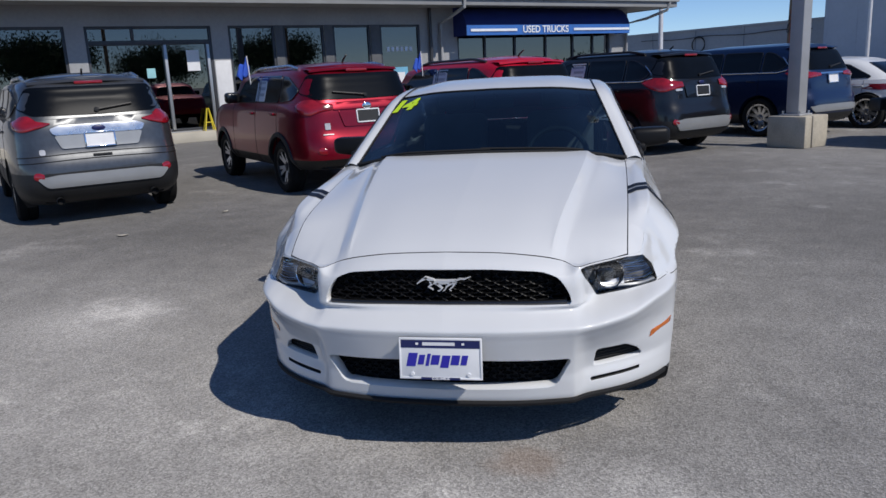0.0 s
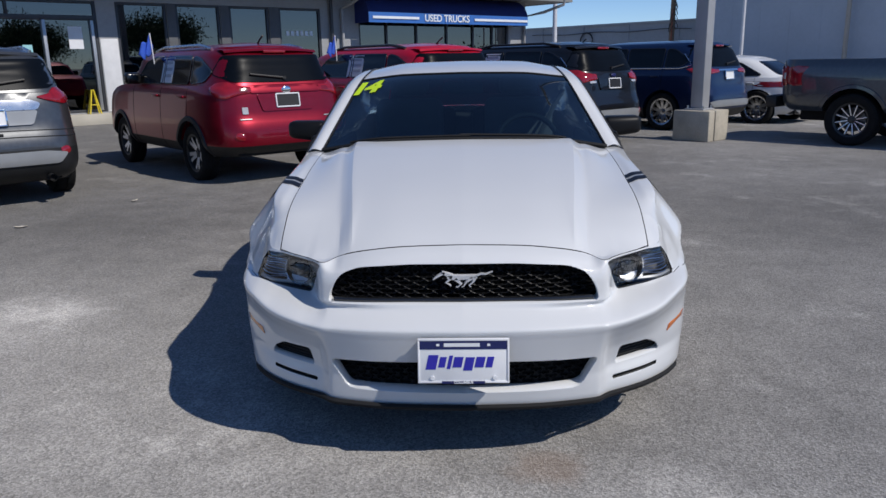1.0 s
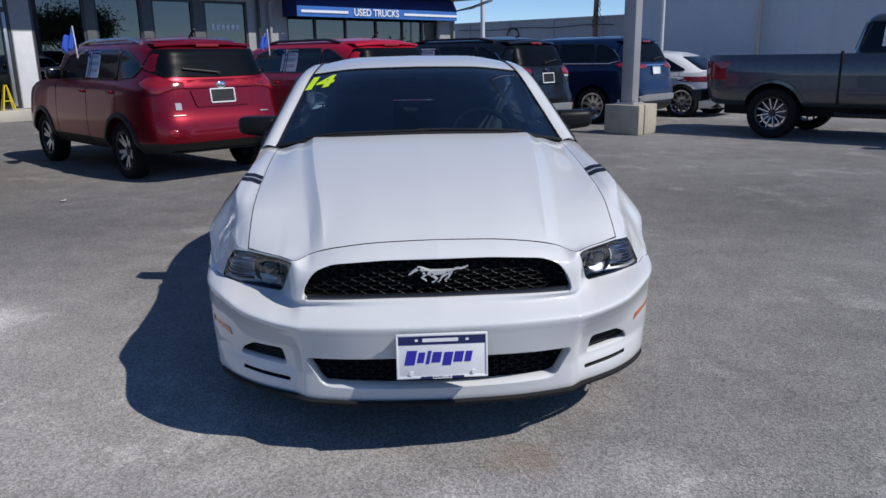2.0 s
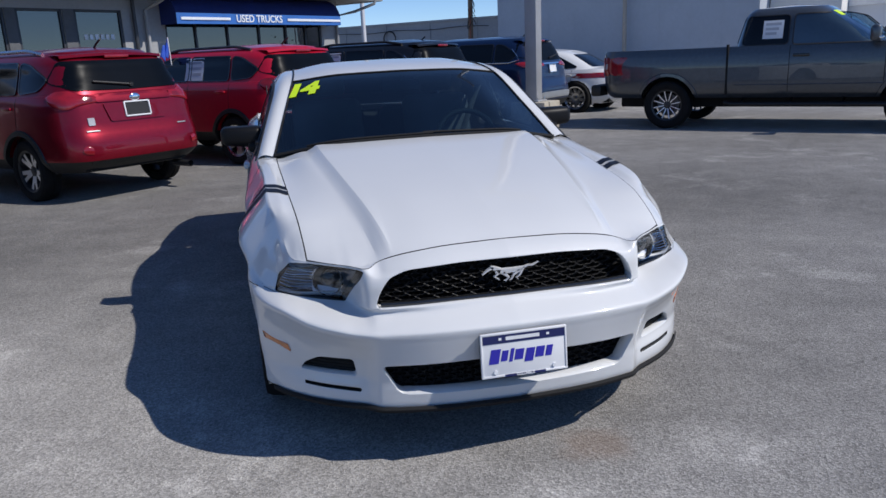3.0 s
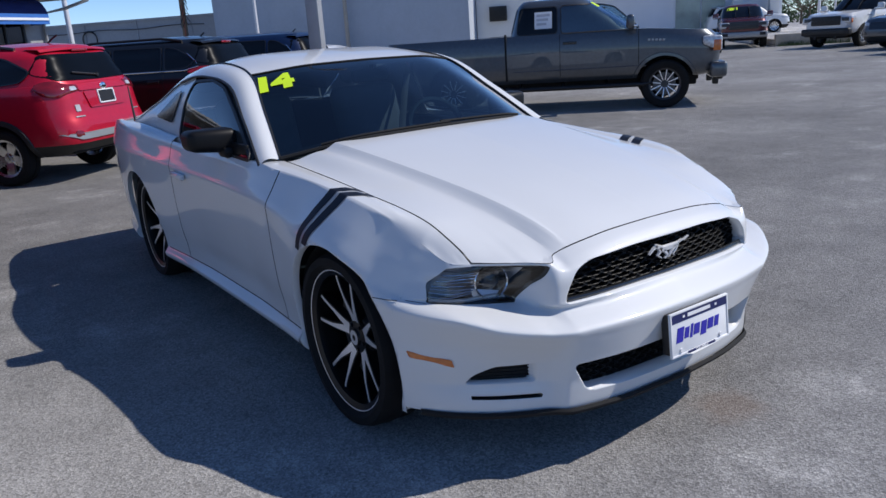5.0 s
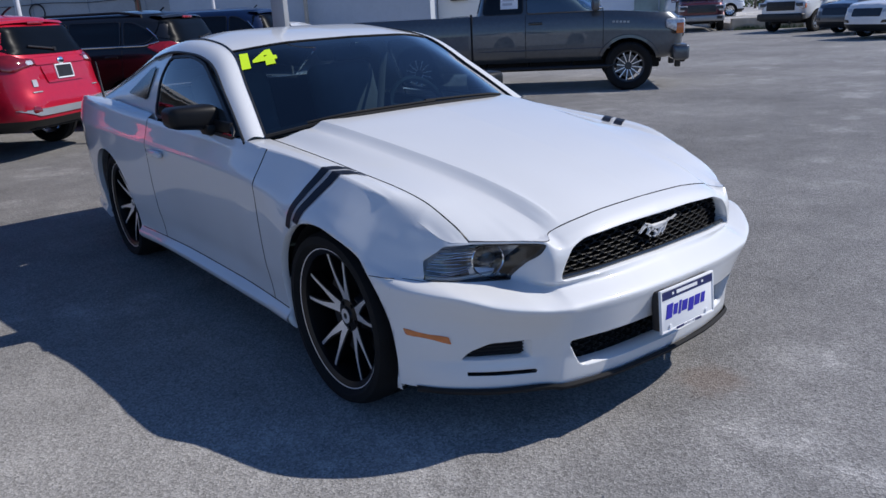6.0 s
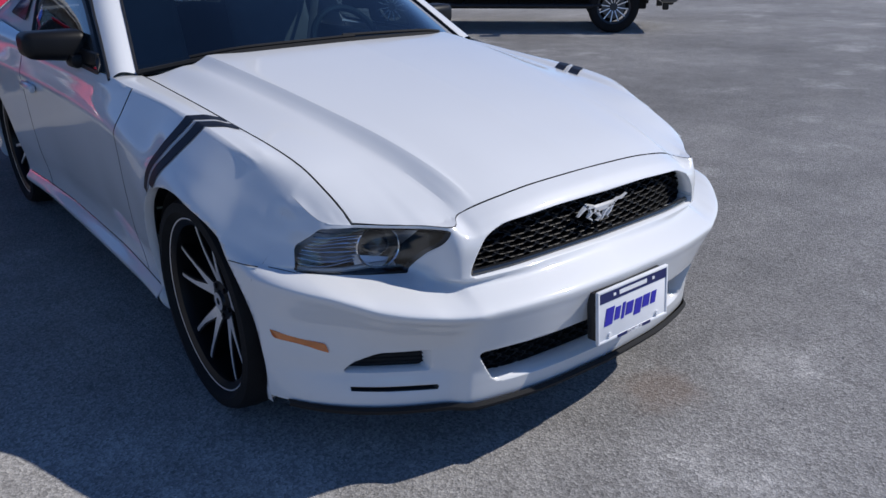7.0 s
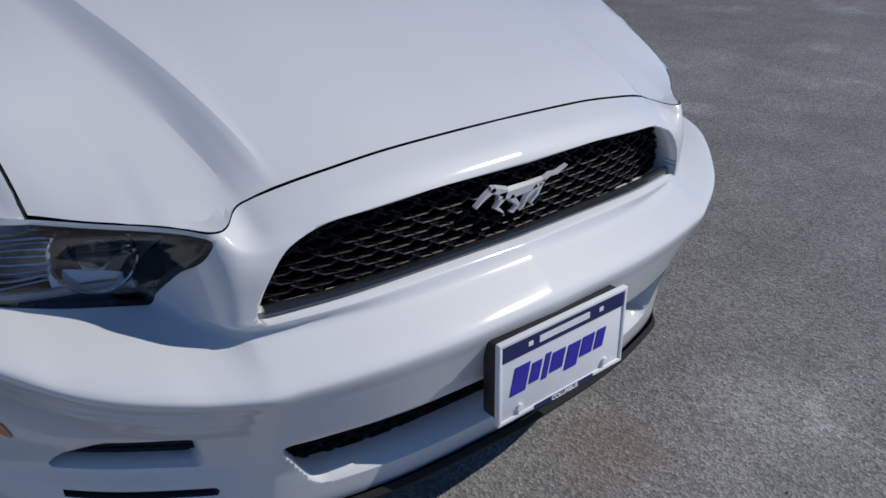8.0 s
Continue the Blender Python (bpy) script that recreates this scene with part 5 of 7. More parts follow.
sheet_of_paper(sh, car, -sh.h + 2.16, 1.37, -1, 0.36, 0.32)
bm = bmesh.new()
bmesh.ops.create_uvsphere(bm, u_segments=20, v_segments=10, radius=0.055, matrix=Matrix.Translation(sh.rear(0, 1.145, 0.02)) @ Matrix.Diagonal((1.2, 0.25, 0.55, 1)))
part("badge", bm, PLATE_BLUE, car, "blue oval badge")

car, sh = suv("sport_utility_vehicle", "dark blue mid-size sport utility vehicle with ten-spoke alloy wheels", lot_pose(12.62, 8.25), 4.80, 1.93, 1.735, BLUE_PAINT, RIM_TEN, 0.365, 2.85, 1.185, 0.98,
              dict(corner=(0.36, 0.50, ((0, 1.115, 1.165), (0.3, 1.095, 1.19), (0.55, 1.075, 1.205), (0.8, 1.11, 1.21), (1, 1.17, 1.19)), RED_LENS),
                   rear_plates=(("chrome_strip", [(-0.36, 1.06), (0.36, 1.06), (0.36, 1.09), (-0.36, 1.09)], CHROME),), plate=(0, 0.97, False), line=CHROME, wiper=0.40), clad_z=0.42, clad=CLAD)
rear_bumper_bits(car, sh, 1.93, 0.50, reflect=False, zs=(0.46, 0.56))


def saloon(label, m, colour, rim, L=4.46, W=1.80, H=1.42, belt=0.96):
    h = L / 2
    low = ((0.20, W / 2 - 0.10, -h + 0.2, h - 0.2), (0.30, W / 2 - 0.03, -h + 0.05, h - 0.06), (0.48, W / 2, -h, h), (0.66, W / 2 - 0.005, -h + 0.02, h - 0.02), (0.84, W / 2 - 0.03, -h + 0.08, h - 0.12), (belt, W / 2 - 0.08, -h + 0.16, h - 0.3))
    up = ((belt - 0.03, W / 2 - 0.08, -h + 0.42, h - 1.25), (belt + 0.18, W / 2 - 0.16, -h + 0.78, h - 1.62), (H - 0.10, W / 2 - 0.24, -h + 1.15, h - 1.95), (H - 0.045, W / 2 - 0.30, -h + 1.35, h - 2.1))
    sh = Shell(low, up, 4.2, 4.5, drop=0.14, cowl=h - 1.2)
    car = vehicle("saloon_car", label, m, sh, colour, ((-h + 0.92, 0.33), (-h + 0.92 + 2.65, 0.33)), rim, 0.33, W / 2 - 0.13, group="parked row")
    t, zt = belt + 0.03, H - 0.14
    for s in (-1, 1):
        glazing(car, sh, "rear_door_window", [(-h + 0.92, t + 0.02), (-h + 1.80, t), (-h + 1.80, zt), (-h + 1.42, zt - 0.02)], "side", PRIVACY, s, 0.05, trim=BLACK_GLOSS)
        glazing(car, sh, "front_door_window", [(-h + 1.86, t), (-h + 2.88, t), (-h + 2.40, zt - 0.02), (-h + 1.86, zt)], "side", PRIVACY, s, 0.05, trim=BLACK_GLOSS)
        for y in (1.02, 1.83, 2.85):
            seam(car, sh, [(-h + y, belt - 0.01), (-h + y, 0.6), (-h + y + (0.12 if y < 1.1 else 0), 0.32)], s)
        for y in (1.1, 1.98):
            handle(car, sh, -h + y, 0.84, s, colour)
        door_mirror(car, W / 2 - 0.10, -h + 2.7, belt + 0.06, s, colour, (0.2, 0.11, 0.13))
        glazing(car, sh, "tail_lamp", mirror_pts([(0.42, 0.78), (0.86, 0.76), (0.86, 0.88), (0.46, 0.88)], s), "rear", RED_LENS, 1, 0.03, 0.012)
        glazing(car, sh, "tail_lamp", [(-h + 0.14, 0.78), (-h + 0.36, 0.80), (-h + 0.36, 0.86), (-h + 0.14, 0.88)], "side", RED_LENS, s, 0.03, 0.012)
        glazing(car, sh, "head_lamp", mirror_pts([(0.45, 0.62), (0.84, 0.68), (0.84, 0.78), (0.5, 0.74)], s), "front", CLEAR_LAMP, 1, 0.03, 0.01)
    glazing(car, sh, "rear_window", [(-0.56, t + 0.02), (0.56, t + 0.02), (0.48, zt + 0.02), (-0.48, zt + 0.02)], "rear", PRIVACY, 1, 0.06)
    glazing(car, sh, "windscreen", [(-0.64, t), (0.64, t), (0.52, zt + 0.02), (-0.52, zt + 0.02)], "front", PRIVACY, 1, 0.06)
    plate_holder(car, sh.rear(0, 0.72, 0.02), -4, False)
    return car


saloon("pearl white saloon car with alloy wheels parked tail out", lot_pose(15.0, 7.42), PALE_PAINT, RIM_TEN)


# ---------------------------------------------------------------- pickup trucks
def pickup(label, m, colour, rim, group="pickup trucks", bumper=None, grille=None, L=5.89, wb=3.68, cab=(-0.65, 1.60), roof=(-0.50, 0.82), long_cab=True, near=-1, detail=True):
    """A pickup: its nose points to +y."""
    h = L / 2
    W, H, belt = 2.03, 1.96, 1.34
    low = ((0.52, 0.90, -h + 0.16, h - 0.22), (0.60, 0.985, -h + 0.08, h - 0.06), (0.80, 1.012, -h + 0.04, h - 0.01), (1.02, 1.012, -h + 0.03, h), (1.22, 0.995, -h + 0.03, h - 0.05), (belt, 0.965, -h + 0.04, h - 0.16))
    up = ((belt - 0.03, 0.955, cab[0], cab[1]), (belt + 0.25, 0.885, (cab[0] + roof[0]) / 2, (cab[1] + roof[1]) / 2), (H - 0.13, 0.79, roof[0], roof[1]), (H - 0.05, 0.70, roof[0] + 0.08, roof[1] - 0.12))
    sh = Shell(low, up, 9.0, 4.8, drop=0.085, cowl=1.5)
    fy = h - 0.93
    car = vehicle("pickup_truck", label, m, sh, colour, ((fy - wb, 0.405), (fy, 0.405)), rim, 0.405, W / 2 - 0.13, group=group, category="truck", cap_low=0.012, cap_up=0.05, arch=0.085, levels=16, arch_trim=colour)
    t, zt = belt + 0.02, H - 0.17
    for s in (-1, 1):
        q = cab[0] + 0.17
        split = cab[0] + (0.86 if long_cab else 0.05)
        if long_cab:
            glazing(car, sh, "rear_door_window", [(q, t), (split, t), (split, zt), (q + 0.05, zt)], "side", PRIVACY, s, 0.06, trim=BLACK)
            seam(car, sh, [(split + 0.05, belt - 0.01), (split + 0.05, 0.62)], s, 0.006)
        glazing(car, sh, "front_door_window", [(split + 0.08, t - 0.01), (cab[1] + 0.02, t - 0.01), (cab[1] - 0.42, zt - 0.05), (cab[1] - 0.66, zt + 0.005), (split + 0.08, zt + 0.005)], "side", PRIVACY if not detail else DOOR_PALE, s, 0.05, trim=BLACK)
        seam(car, sh, [(cab[1] - 0.02, belt - 0.01), (cab[1] - 0.02, 0.62)], s, 0.006)
        bm = bmesh.new()
        box(bm, (s * 0.985, cab[0] - 0.03, 0.98), (0.06, 0.035, 0.80), bevel=0.004)
        part("bed_gap", bm, DARK, car)
        bm = bmesh.new()
        box(bm, sh.side(split + 0.22, belt - 0.16, s, 0.02), (0.04, 0.24, 0.045), bevel=0.014)
        part("door_handle", bm, BLACK_GLOSS, car)
        bm = bmesh.new()
        box(bm, (s * 1.17, cab[1] - 0.16, belt + 0.12), (0.26, 0.14, 0.24), bevel=0.055, seg=3)
        box(bm, (s * 1.02, cab[1] - 0.14, belt + 0.03), (0.18, 0.08, 0.06), bevel=0.02)
        part("door_mirror", bm, colour, car)
        bm = bmesh.new()
        box(bm, (s * 1.17, cab[1] - 0.08, belt + 0.055), (0.27, 0.06, 0.035), bevel=0.012)
        part("mirror_trim", bm, CHROME, car)
        bm = bmesh.new()
        tube(bm, [(s * 0.93, cab[0] - 0.05, 0.44), (s * 0.99, cab[0] + 0.1, 0.42), (s * 0.99, cab[1] + 0.05, 0.42), (s * 0.93, cab[1] + 0.2, 0.44)], 0.055, 10, flat=0.7)
        part("running_board", bm, BLACK, car)
        for k in range(3):
            bm = bmesh.new()
            rod(bm, (s * 0.6, cab[0] + 0.2 + 0.75 * k, 0.55), (s * 0.97, cab[0] + 0.2 + 0.75 * k, 0.43), 0.02)
            part("board_bracket", bm, BLACK, car)
        glazing(car, sh, "tail_lamp", mirror_pts([(0.78, 0.92), (0.985, 0.92), (0.975, 1.24), (0.78, 1.24)], s), "rear", RED_LENS, 1, 0.02, 0.014)
        bm = bmesh.new()
        for z0, z1 in ((0.92, 1.24),):
            patch(bm, rounded([Vector((-h + 0.075, z0)), Vector((-h + 0.20, z0)), Vector((-h + 0.20, z1)), Vector((-h + 0.075, z1))], 0.02), lambda a, b, o: sh.side(a, b, s, o), 0.012, 0.02, 4)
        lamp_ = part("tail_lamp", bm, RED_LENS, car)
        bm = bmesh.new()
        patch(bm, rounded([Vector((-h + 0.10, 1.03)), Vector((-h + 0.17, 1.03)), Vector((-h + 0.17, 1.13)), Vector((-h + 0.10, 1.13))], 0.01), lambda a, b, o: sh.side(a, b, s, o), 0.016, 0.01, 2)
        part("lamp_core", bm, CLEAR_LAMP, lamp_)
        bm = bmesh.new()
        vs = box(bm, (s * 0.808, h - 0.175, 1.03), (0.41, 0.31, 0.25), bevel=0.035, seg=3)
        for v in vs:
            k = (h - v.co.y) / 0.29
            if v.co.z < 1.02:
                v.co.z += 0.13 * max(k - 0.25, 0)
        hl = part("head_lamp", bm, CLEAR_LAMP, car, "clear head lamp with amber corner")
        bm = bmesh.new()
        box(bm, (s * 0.958, h - 0.10, 1.0), (0.125, 0.125, 0.18), bevel=0.02)
        part("turn_lamp", bm, AMBER, hl, "amber corner lens")
        bm = bmesh.new()
        box(bm, (s * 0.78, h - 0.035, 1.05), (0.30, 0.05, 0.14), bevel=0.02)
        part("lamp_core", bm, GREY_RIM, hl)
        bm = bmesh.new()
        for k in range(5):
            box(bm, sh.side(cab[1] + 0.15 + 0.06 * k, 1.155, s, 0.006), (0.012, 0.04, 0.032), bevel=0.003)
        part("fender_badge", bm, SKID, car, "row of small grey badge bars")
        # sculpted line along the side
        bm = bmesh.new()
        tube(bm, [sh.side(y, 0.73, s, -0.004) for y in spread(cab[0] + 0.1, cab[1] + 0.1, 16)], 0.012, 6)
        part("body_line", bm, colour, car)
    glazing(car, sh, "windscreen", [(-0.84, t), (0.84, t), (0.66, zt + 0.05), (-0.66, zt + 0.05)], "front", SCREEN_PALE if detail else PRIVACY, 1, 0.08)
    glazing(car, sh, "rear_window", [(-0.72, t + 0.03), (0.72, t + 0.03), (0.66, zt + 0.01), (-0.66, zt + 0.01)], "rear", PRIVACY, 1, 0.06)
    bm = bmesh.new()
    box(bm, (0, h - 0.06, 0.60), (1.98, 0.28, 0.26), bevel=0.06, seg=3)
    b = part("front_bumper", bm, bumper or colour, car)
    for s in (-1, 1):
        bm = bmesh.new()
        box(bm, (s * 0.78, h + 0.075, 0.62), (0.24, 0.02, 0.13), bevel=0.008)
        part("fog_lamp_bezel", bm, BLACK, b)
        bm = bmesh.new()
        box(bm, (s * 0.42, h - 0.04, 0.42), (0.10, 0.10, 0.20), bevel=0.02)
        part("tow_hook", bm, BLACK, b)
    bm = bmesh.new()
    box(bm, (0, h - 0.02, 0.50), (1.75, 0.10, 0.14), bevel=0.03)
    part("air_dam", bm, BLACK, car)
    bm = bmesh.new()
    box(bm, (0, -h - 0.05, 0.66), (1.86, 0.20, 0.20), bevel=0.04)
    part("rear_bumper", bm, BLACK if colour is GREY_PAINT else CHROME, car)
    bm = bmesh.new()
    box(bm, (0, h + 0.0, 1.01), (1.22, 0.06, 0.34), bevel=0.03)
    g = part("grille", bm, grille or BLACK_GLOSS, car)
    for k in range(3):
        bm = bmesh.new()
        box(bm, (0, h + 0.03, 0.91 + 0.1 * k), (1.16, 0.03, 0.035), bevel=0.008)
        part("grille_bar", bm, grille or GREY_RIM, g)
    if detail:
        # bed walls, bench and wheel seen through the front glass
        for x in (-0.45, 0.45):
            bm = bmesh.new()
            box(bm, (x, cab[0] + 0.95, 1.15), (0.5, 0.16, 0.7), bevel=0.06)
            box(bm, (x, cab[0] + 0.95, 1.60), (0.26, 0.12, 0.18), bevel=0.04)
            part("seat", bm, SEAT, car)
        bm = bmesh.new()
        box(bm, (0, cab[1] - 0.22, 1.22), (1.6, 0.35, 0.2), bevel=0.06)
        part("dashboard", bm, DASH, car)
    bm = bmesh.new()
    box(bm, (0, (fy + fy - wb) / 2, 0.50), (0.9, L - 1.0, 0.16), bevel=0.02)
    rod(bm, (-0.8, fy - wb, 0.40), (0.8, fy - wb, 0.40), 0.06)
    bmesh.ops.create_uvsphere(bm, u_segments=16, v_segments=10, radius=0.16, matrix=Matrix.Translation((0, fy - wb, 0.40)))
    part("chassis", bm, DARK, car)
    return car, sh


TR_U, TR_V = 12.05, 1.36
car, sh = pickup("dark grey pickup truck with extended cab and machined wheels", lot_pose(TR_U, TR_V, 0, 180), GREY_PAINT, RIM_TRUCK)
sheet_of_paper(sh, car, -0.02, 1.58, 1, 0.30, 0.28)
bm = bmesh.new()
patch(bm, rounded([Vector((0.42, 1.76)), Vector((0.62, 1.75)), Vector((0.60, 1.83)), Vector((0.42, 1.84))], 0.01), lambda a, b, o: sh.front(a, b, o), 0.012, 0.004, 2)
part("price_decal", bm, LIME, car, "lime decal on the windscreen")

# ---------------------------------------------------------------- vehicles far across the lot
car, sh = pickup("maroon pickup truck facing the lot with a chrome bumper", lot_pose(37.2, -6.0, 0, 84), MAROON, RIM_TRUCK, bumper=SKID, grille=GREY_RIM, detail=False)
bm = bmesh.new()
patch(bm, rounded([Vector((0.2, 1.70)), Vector((0.66, 1.68)), Vector((0.62, 1.80)), Vector((0.2, 1.82))], 0.01), lambda a, b, o: sh.front(a, b, o), 0.012, 0.004, 2)
part("price_decal", bm, LIME, car)
pickup("white single-cab pickup truck with a black grille", lot_pose(31.9, -9.95, 0, 42), PALE_PAINT, RIM_TRUCK, bumper=BLACK, grille=BLACK, L=5.3, wb=3.1, cab=(-0.1, 1.2), roof=(0.0, 0.5), long_cab=False, detail=False)


def far_suv(label, m, colour, L=4.9, W=1.98, H=1.78):
    car, sh = suv("sport_utility_vehicle", label, m, L, W, H, colour, RIM_TEN, 0.38, 2.9, 1.14, 1.0, dict(rails=BLACK), group="far row", clad_z=0.46)
    h = L / 2
    for s in (-1, 1):
        glazing(car, sh, "head_lamp", mirror_pts([(0.52, 0.86), (0.93, 0.90), (0.93, 1.02), (0.56, 0.98)], s), "front", CLEAR_LAMP, 1, 0.03, 0.012)
        glazing(car, sh, "fog_lamp", mirror_pts([(0.55, 0.50), (0.88, 0.52), (0.84, 0.62), (0.6, 0.60)], s), "front", BLACK_GLOSS, 1, 0.03, 0.012)
    glazing(car, sh, "grille", [(-0.5, 0.72), (0.5, 0.72), (0.5, 1.0), (-0.5, 1.0)], "front", BLACK_GLOSS, 1, 0.04, 0.012)
    return car


far_suv("dark grey sport utility vehicle in a far row", lot_pose(27.6, -11.0, 0, 30), GREY_PAINT, 5.2, 2.03, 1.92)
far_suv("white sport utility vehicle in a far row", lot_pose(24.2, -10.75, 0, 30), PALE_PAINT, 5.0, 2.0, 1.80)
far_suv("white sport utility vehicle parked up on the terrace", lot_pose(49.5, -8.3, 0.30, 180), PALE_PAINT, 4.85, 1.95, 1.78)
far_suv("dark saloon-like vehicle parked up on the terrace", lot_pose(47.0, -15.5, 0.30, 180), GREY_PAINT, 4.7, 1.85, 1.5)
saloon("dark saloon with a lime price decal parked beyond the pickup", lot_pose(24.5, 1.5, 0, 150), GREY_PAINT, RIM_TEN)
saloon("grey saloon with a lime price decal parked beyond the pickup", lot_pose(27.0, 0.2, 0, 150), SILVER, RIM_TEN)


from mathutils.kdtree import KDTree

# ---------------------------------------------------------------- the white coupe: nose to -y, middle line on x = 0
NOSE = curve((0.18, 0.140), (0.22, 0.116), (0.245, 0.109), (0.27, 0.105), (0.33, 0.093), (0.41, 0.076), (0.49, 0.060), (0.525, 0.0535), (0.5285, 0.054), (0.532, 0.0565), (0.546, 0.074), (0.567, 0.103), (0.588, 0.130), (0.604, 0.141), (0.67, 0.144), (0.735, 0.154), (0.765, 0.182), (0.79, 0.235))
WRAP_LOW = curve((0.0, 0.0), (0.25, 0.018), (0.40, 0.050), (0.468, 0.072), (0.482, 0.080), (0.492, 0.094), (0.515, 0.129), (0.525, 0.139), (0.57, 0.170), (0.68, 0.246), (0.77, 0.326), (0.82, 0.384), (0.867, 0.455), (0.90, 0.53), (0.93, 0.63))
WRAP_MID = curve((0.0, 0.0), (0.2, 0.006), (0.3, 0.016), (0.4, 0.033), (0.45, 0.044), (0.49, 0.053), (0.51, 0.061), (0.54, 0.075), (0.60, 0.104), (0.66, 0.142), (0.70, 0.175), (0.75, 0.226), (0.80, 0.292), (0.83, 0.345), (0.862, 0.422), (0.885, 0.50), (0.91, 0.63))
WRAP_TOP = curve((0.0, 0.0), (0.30, 0.010), (0.42, 0.026), (0.475, 0.039), (0.50, 0.050), (0.515, 0.076), (0.535, 0.136), (0.57, 0.202), (0.62, 0.225), (0.683, 0.242), (0.754, 0.272), (0.80, 0.325), (0.84, 0.395), (0.867, 0.455), (0.90, 0.53), (0.93, 0.63))
WRAP_LID = curve((0.0, 0.0), (0.30, 0.010), (0.42, 0.026), (0.46, 0.036), (0.485, 0.044), (0.505, 0.060), (0.53, 0.096), (0.60, 0.158), (0.683, 0.216), (0.754, 0.262), (0.80, 0.323), (0.84, 0.393), (0.867, 0.455), (0.90, 0.53), (0.93, 0.63))
BULGE = curve((0.20, 0.45), (0.26, 0.40), (0.30, 0.25), (0.34, 0.05), (0.40, 0.16), (0.45, 0.46), (0.49, 0.78), (0.525, 1.0), (0.532, 0.985), (0.546, 0.80), (0.567, 0.30), (0.577, 0.06), (0.585, 0.0), (0.8, 0.0))


RISE = curve((0.0, 0.0), (0.47, 0.0), (0.55, 0.004), (0.60, 0.011), (0.65, 0.018), (0.70, 0.027), (0.75, 0.043), (0.80, 0.058), (0.93, 0.064))


def rise(x, z):
    """The bumper's crease climbs towards the wings."""
    return RISE(x) * step(0.36, 0.50, z) * (1 - step(0.575, 0.67, z))


def WRAP(x, z):
    """How far the nose sweeps back at x; above the lamps the wing leans in towards its crease."""
    x = x + 0.086 * min(max((z - 0.61) / 0.175, 0.0), 1.1) ** 2.3 * step(0.60, 0.76, x) + 0.028 * step(0.735, 0.795, x) * step(0.60, 0.68, z) * (1 - step(0.72, 0.79, z))
    z = z - rise(x, z)
    t = step(0.575, 0.60, z)
    lid = step(0.655, 0.725, z)
    base = WRAP_LOW(x) * (1 - t) + (WRAP_TOP(x) * (1 - lid) + WRAP_LID(x) * lid) * t
    k = BULGE(z)
    return base + (WRAP_MID(x) - base) * k


ARCH_Y = 0.56
RIM_END = 0.757
RIMLINE = curve((0.0, 0.787), (0.20, 0.781), (0.33, 0.768), (0.42, 0.750), (0.455, 0.738), (0.475, 0.7325), (0.490, 0.731), (0.51, 0.7315), (0.60, 0.734), (0.683, 0.736), (0.722, 0.736), (0.738, 0.742), (0.747, 0.756), (RIM_END, 0.787))


def nose_y(x, z):
    """Where the nose's skin stands; over the grille it leans back to the bonnet's edge."""
    k = (1 - step(0.44, 0.535, x)) * step(0.655, 0.722, z)
    zn = z - rise(x, z) + (0.787 - RIMLINE(x)) * k
    zn = zn + (min(zn, 0.737) - zn) * step(0.56, 0.68, x)
    return NOSE(zn) + WRAP(x, z)


def nose(x, z, off=0.0):
    return Vector((x, nose_y(abs(x), z) - off, z))


def edge_at(z):
    lo, hi = 0.5, 0.93
    for _ in range(24):
        m = (lo + hi) / 2
        lo, hi = (m, hi) if nose_y(m, z) < ARCH_Y else (lo, m)
    return lo


nose_edge = curve(*[(z, edge_at(z)) for z in spread(0.12, 0.80, 68)])


def rim_y(x):
    x = min(abs(x), RIM_END)
    return nose_y(x, RIMLINE(x))


RIM_X = curve(*[(rim_y(x), x) for x in spread(0.56, RIM_END, 40)])
Z_MID = curve((0.23, 0.787), (0.32, 0.822), (0.45, 0.860), (0.65, 0.908), (0.95, 0.962), (1.2, 1.000), (1.45, 1.032), (1.7, 1.05))
Z_FOOT = curve((0.26, 0.735), (0.36, 0.778), (0.5, 0.824), (0.7, 0.872), (0.95, 0.918), (1.45, 0.985), (1.7, 1.0))
X_EDGE = curve((0.37, 0.683), (0.93, 0.716), (1.66, 0.742), (4.8, 0.742))
Z_EDGE = curve((0.30, 0.70), (0.375, 0.738), (0.43, 0.772), (0.5, 0.804), (0.6, 0.841), (0.75, 0.869), (0.93, 0.890), (1.3, 0.930), (1.66, 0.957), (3.0, 0.98), (4.8, 0.98))
X_SH = curve((0.42, 0.738), (0.50, 0.748), (0.56, RIM_END), (0.62, 0.764), (0.70, 0.780), (0.80, 0.796), (0.95, 0.803), (1.1, 0.805), (1.4, 0.816), (1.7, 0.842), (1.8, 0.850), (2.5, 0.857), (3.1, 0.872), (3.7, 0.892), (4.2, 0.862), (4.6, 0.80), (4.78, 0.72))
Z_SH = curve((0.42, 0.740), (0.50, 0.762), (0.56, 0.787), (0.62, 0.813), (0.70, 0.848), (0.80, 0.878), (0.95, 0.901), (1.1, 0.914), (1.4, 0.934), (1.7, 0.950), (1.8, 0.953), (2.5, 0.957), (3.1, 0.978), (3.7, 1.005), (4.2, 1.000), (4.78, 0.965))
W_MAX = curve((0.56, 0.915), (0.75, 0.940), (0.90, 0.950), (1.05, 0.948), (1.25, 0.926), (1.6, 0.908), (2.3, 0.906), (2.9, 0.912), (3.4, 0.938), (3.7, 0.945), (4.1, 0.925), (4.5, 0.86), (4.78, 0.76))


X_CREST = curve((0.22, 0.388), (0.5, 0.424), (0.95, 0.486), (1.45, 0.54), (1.8, 0.555))


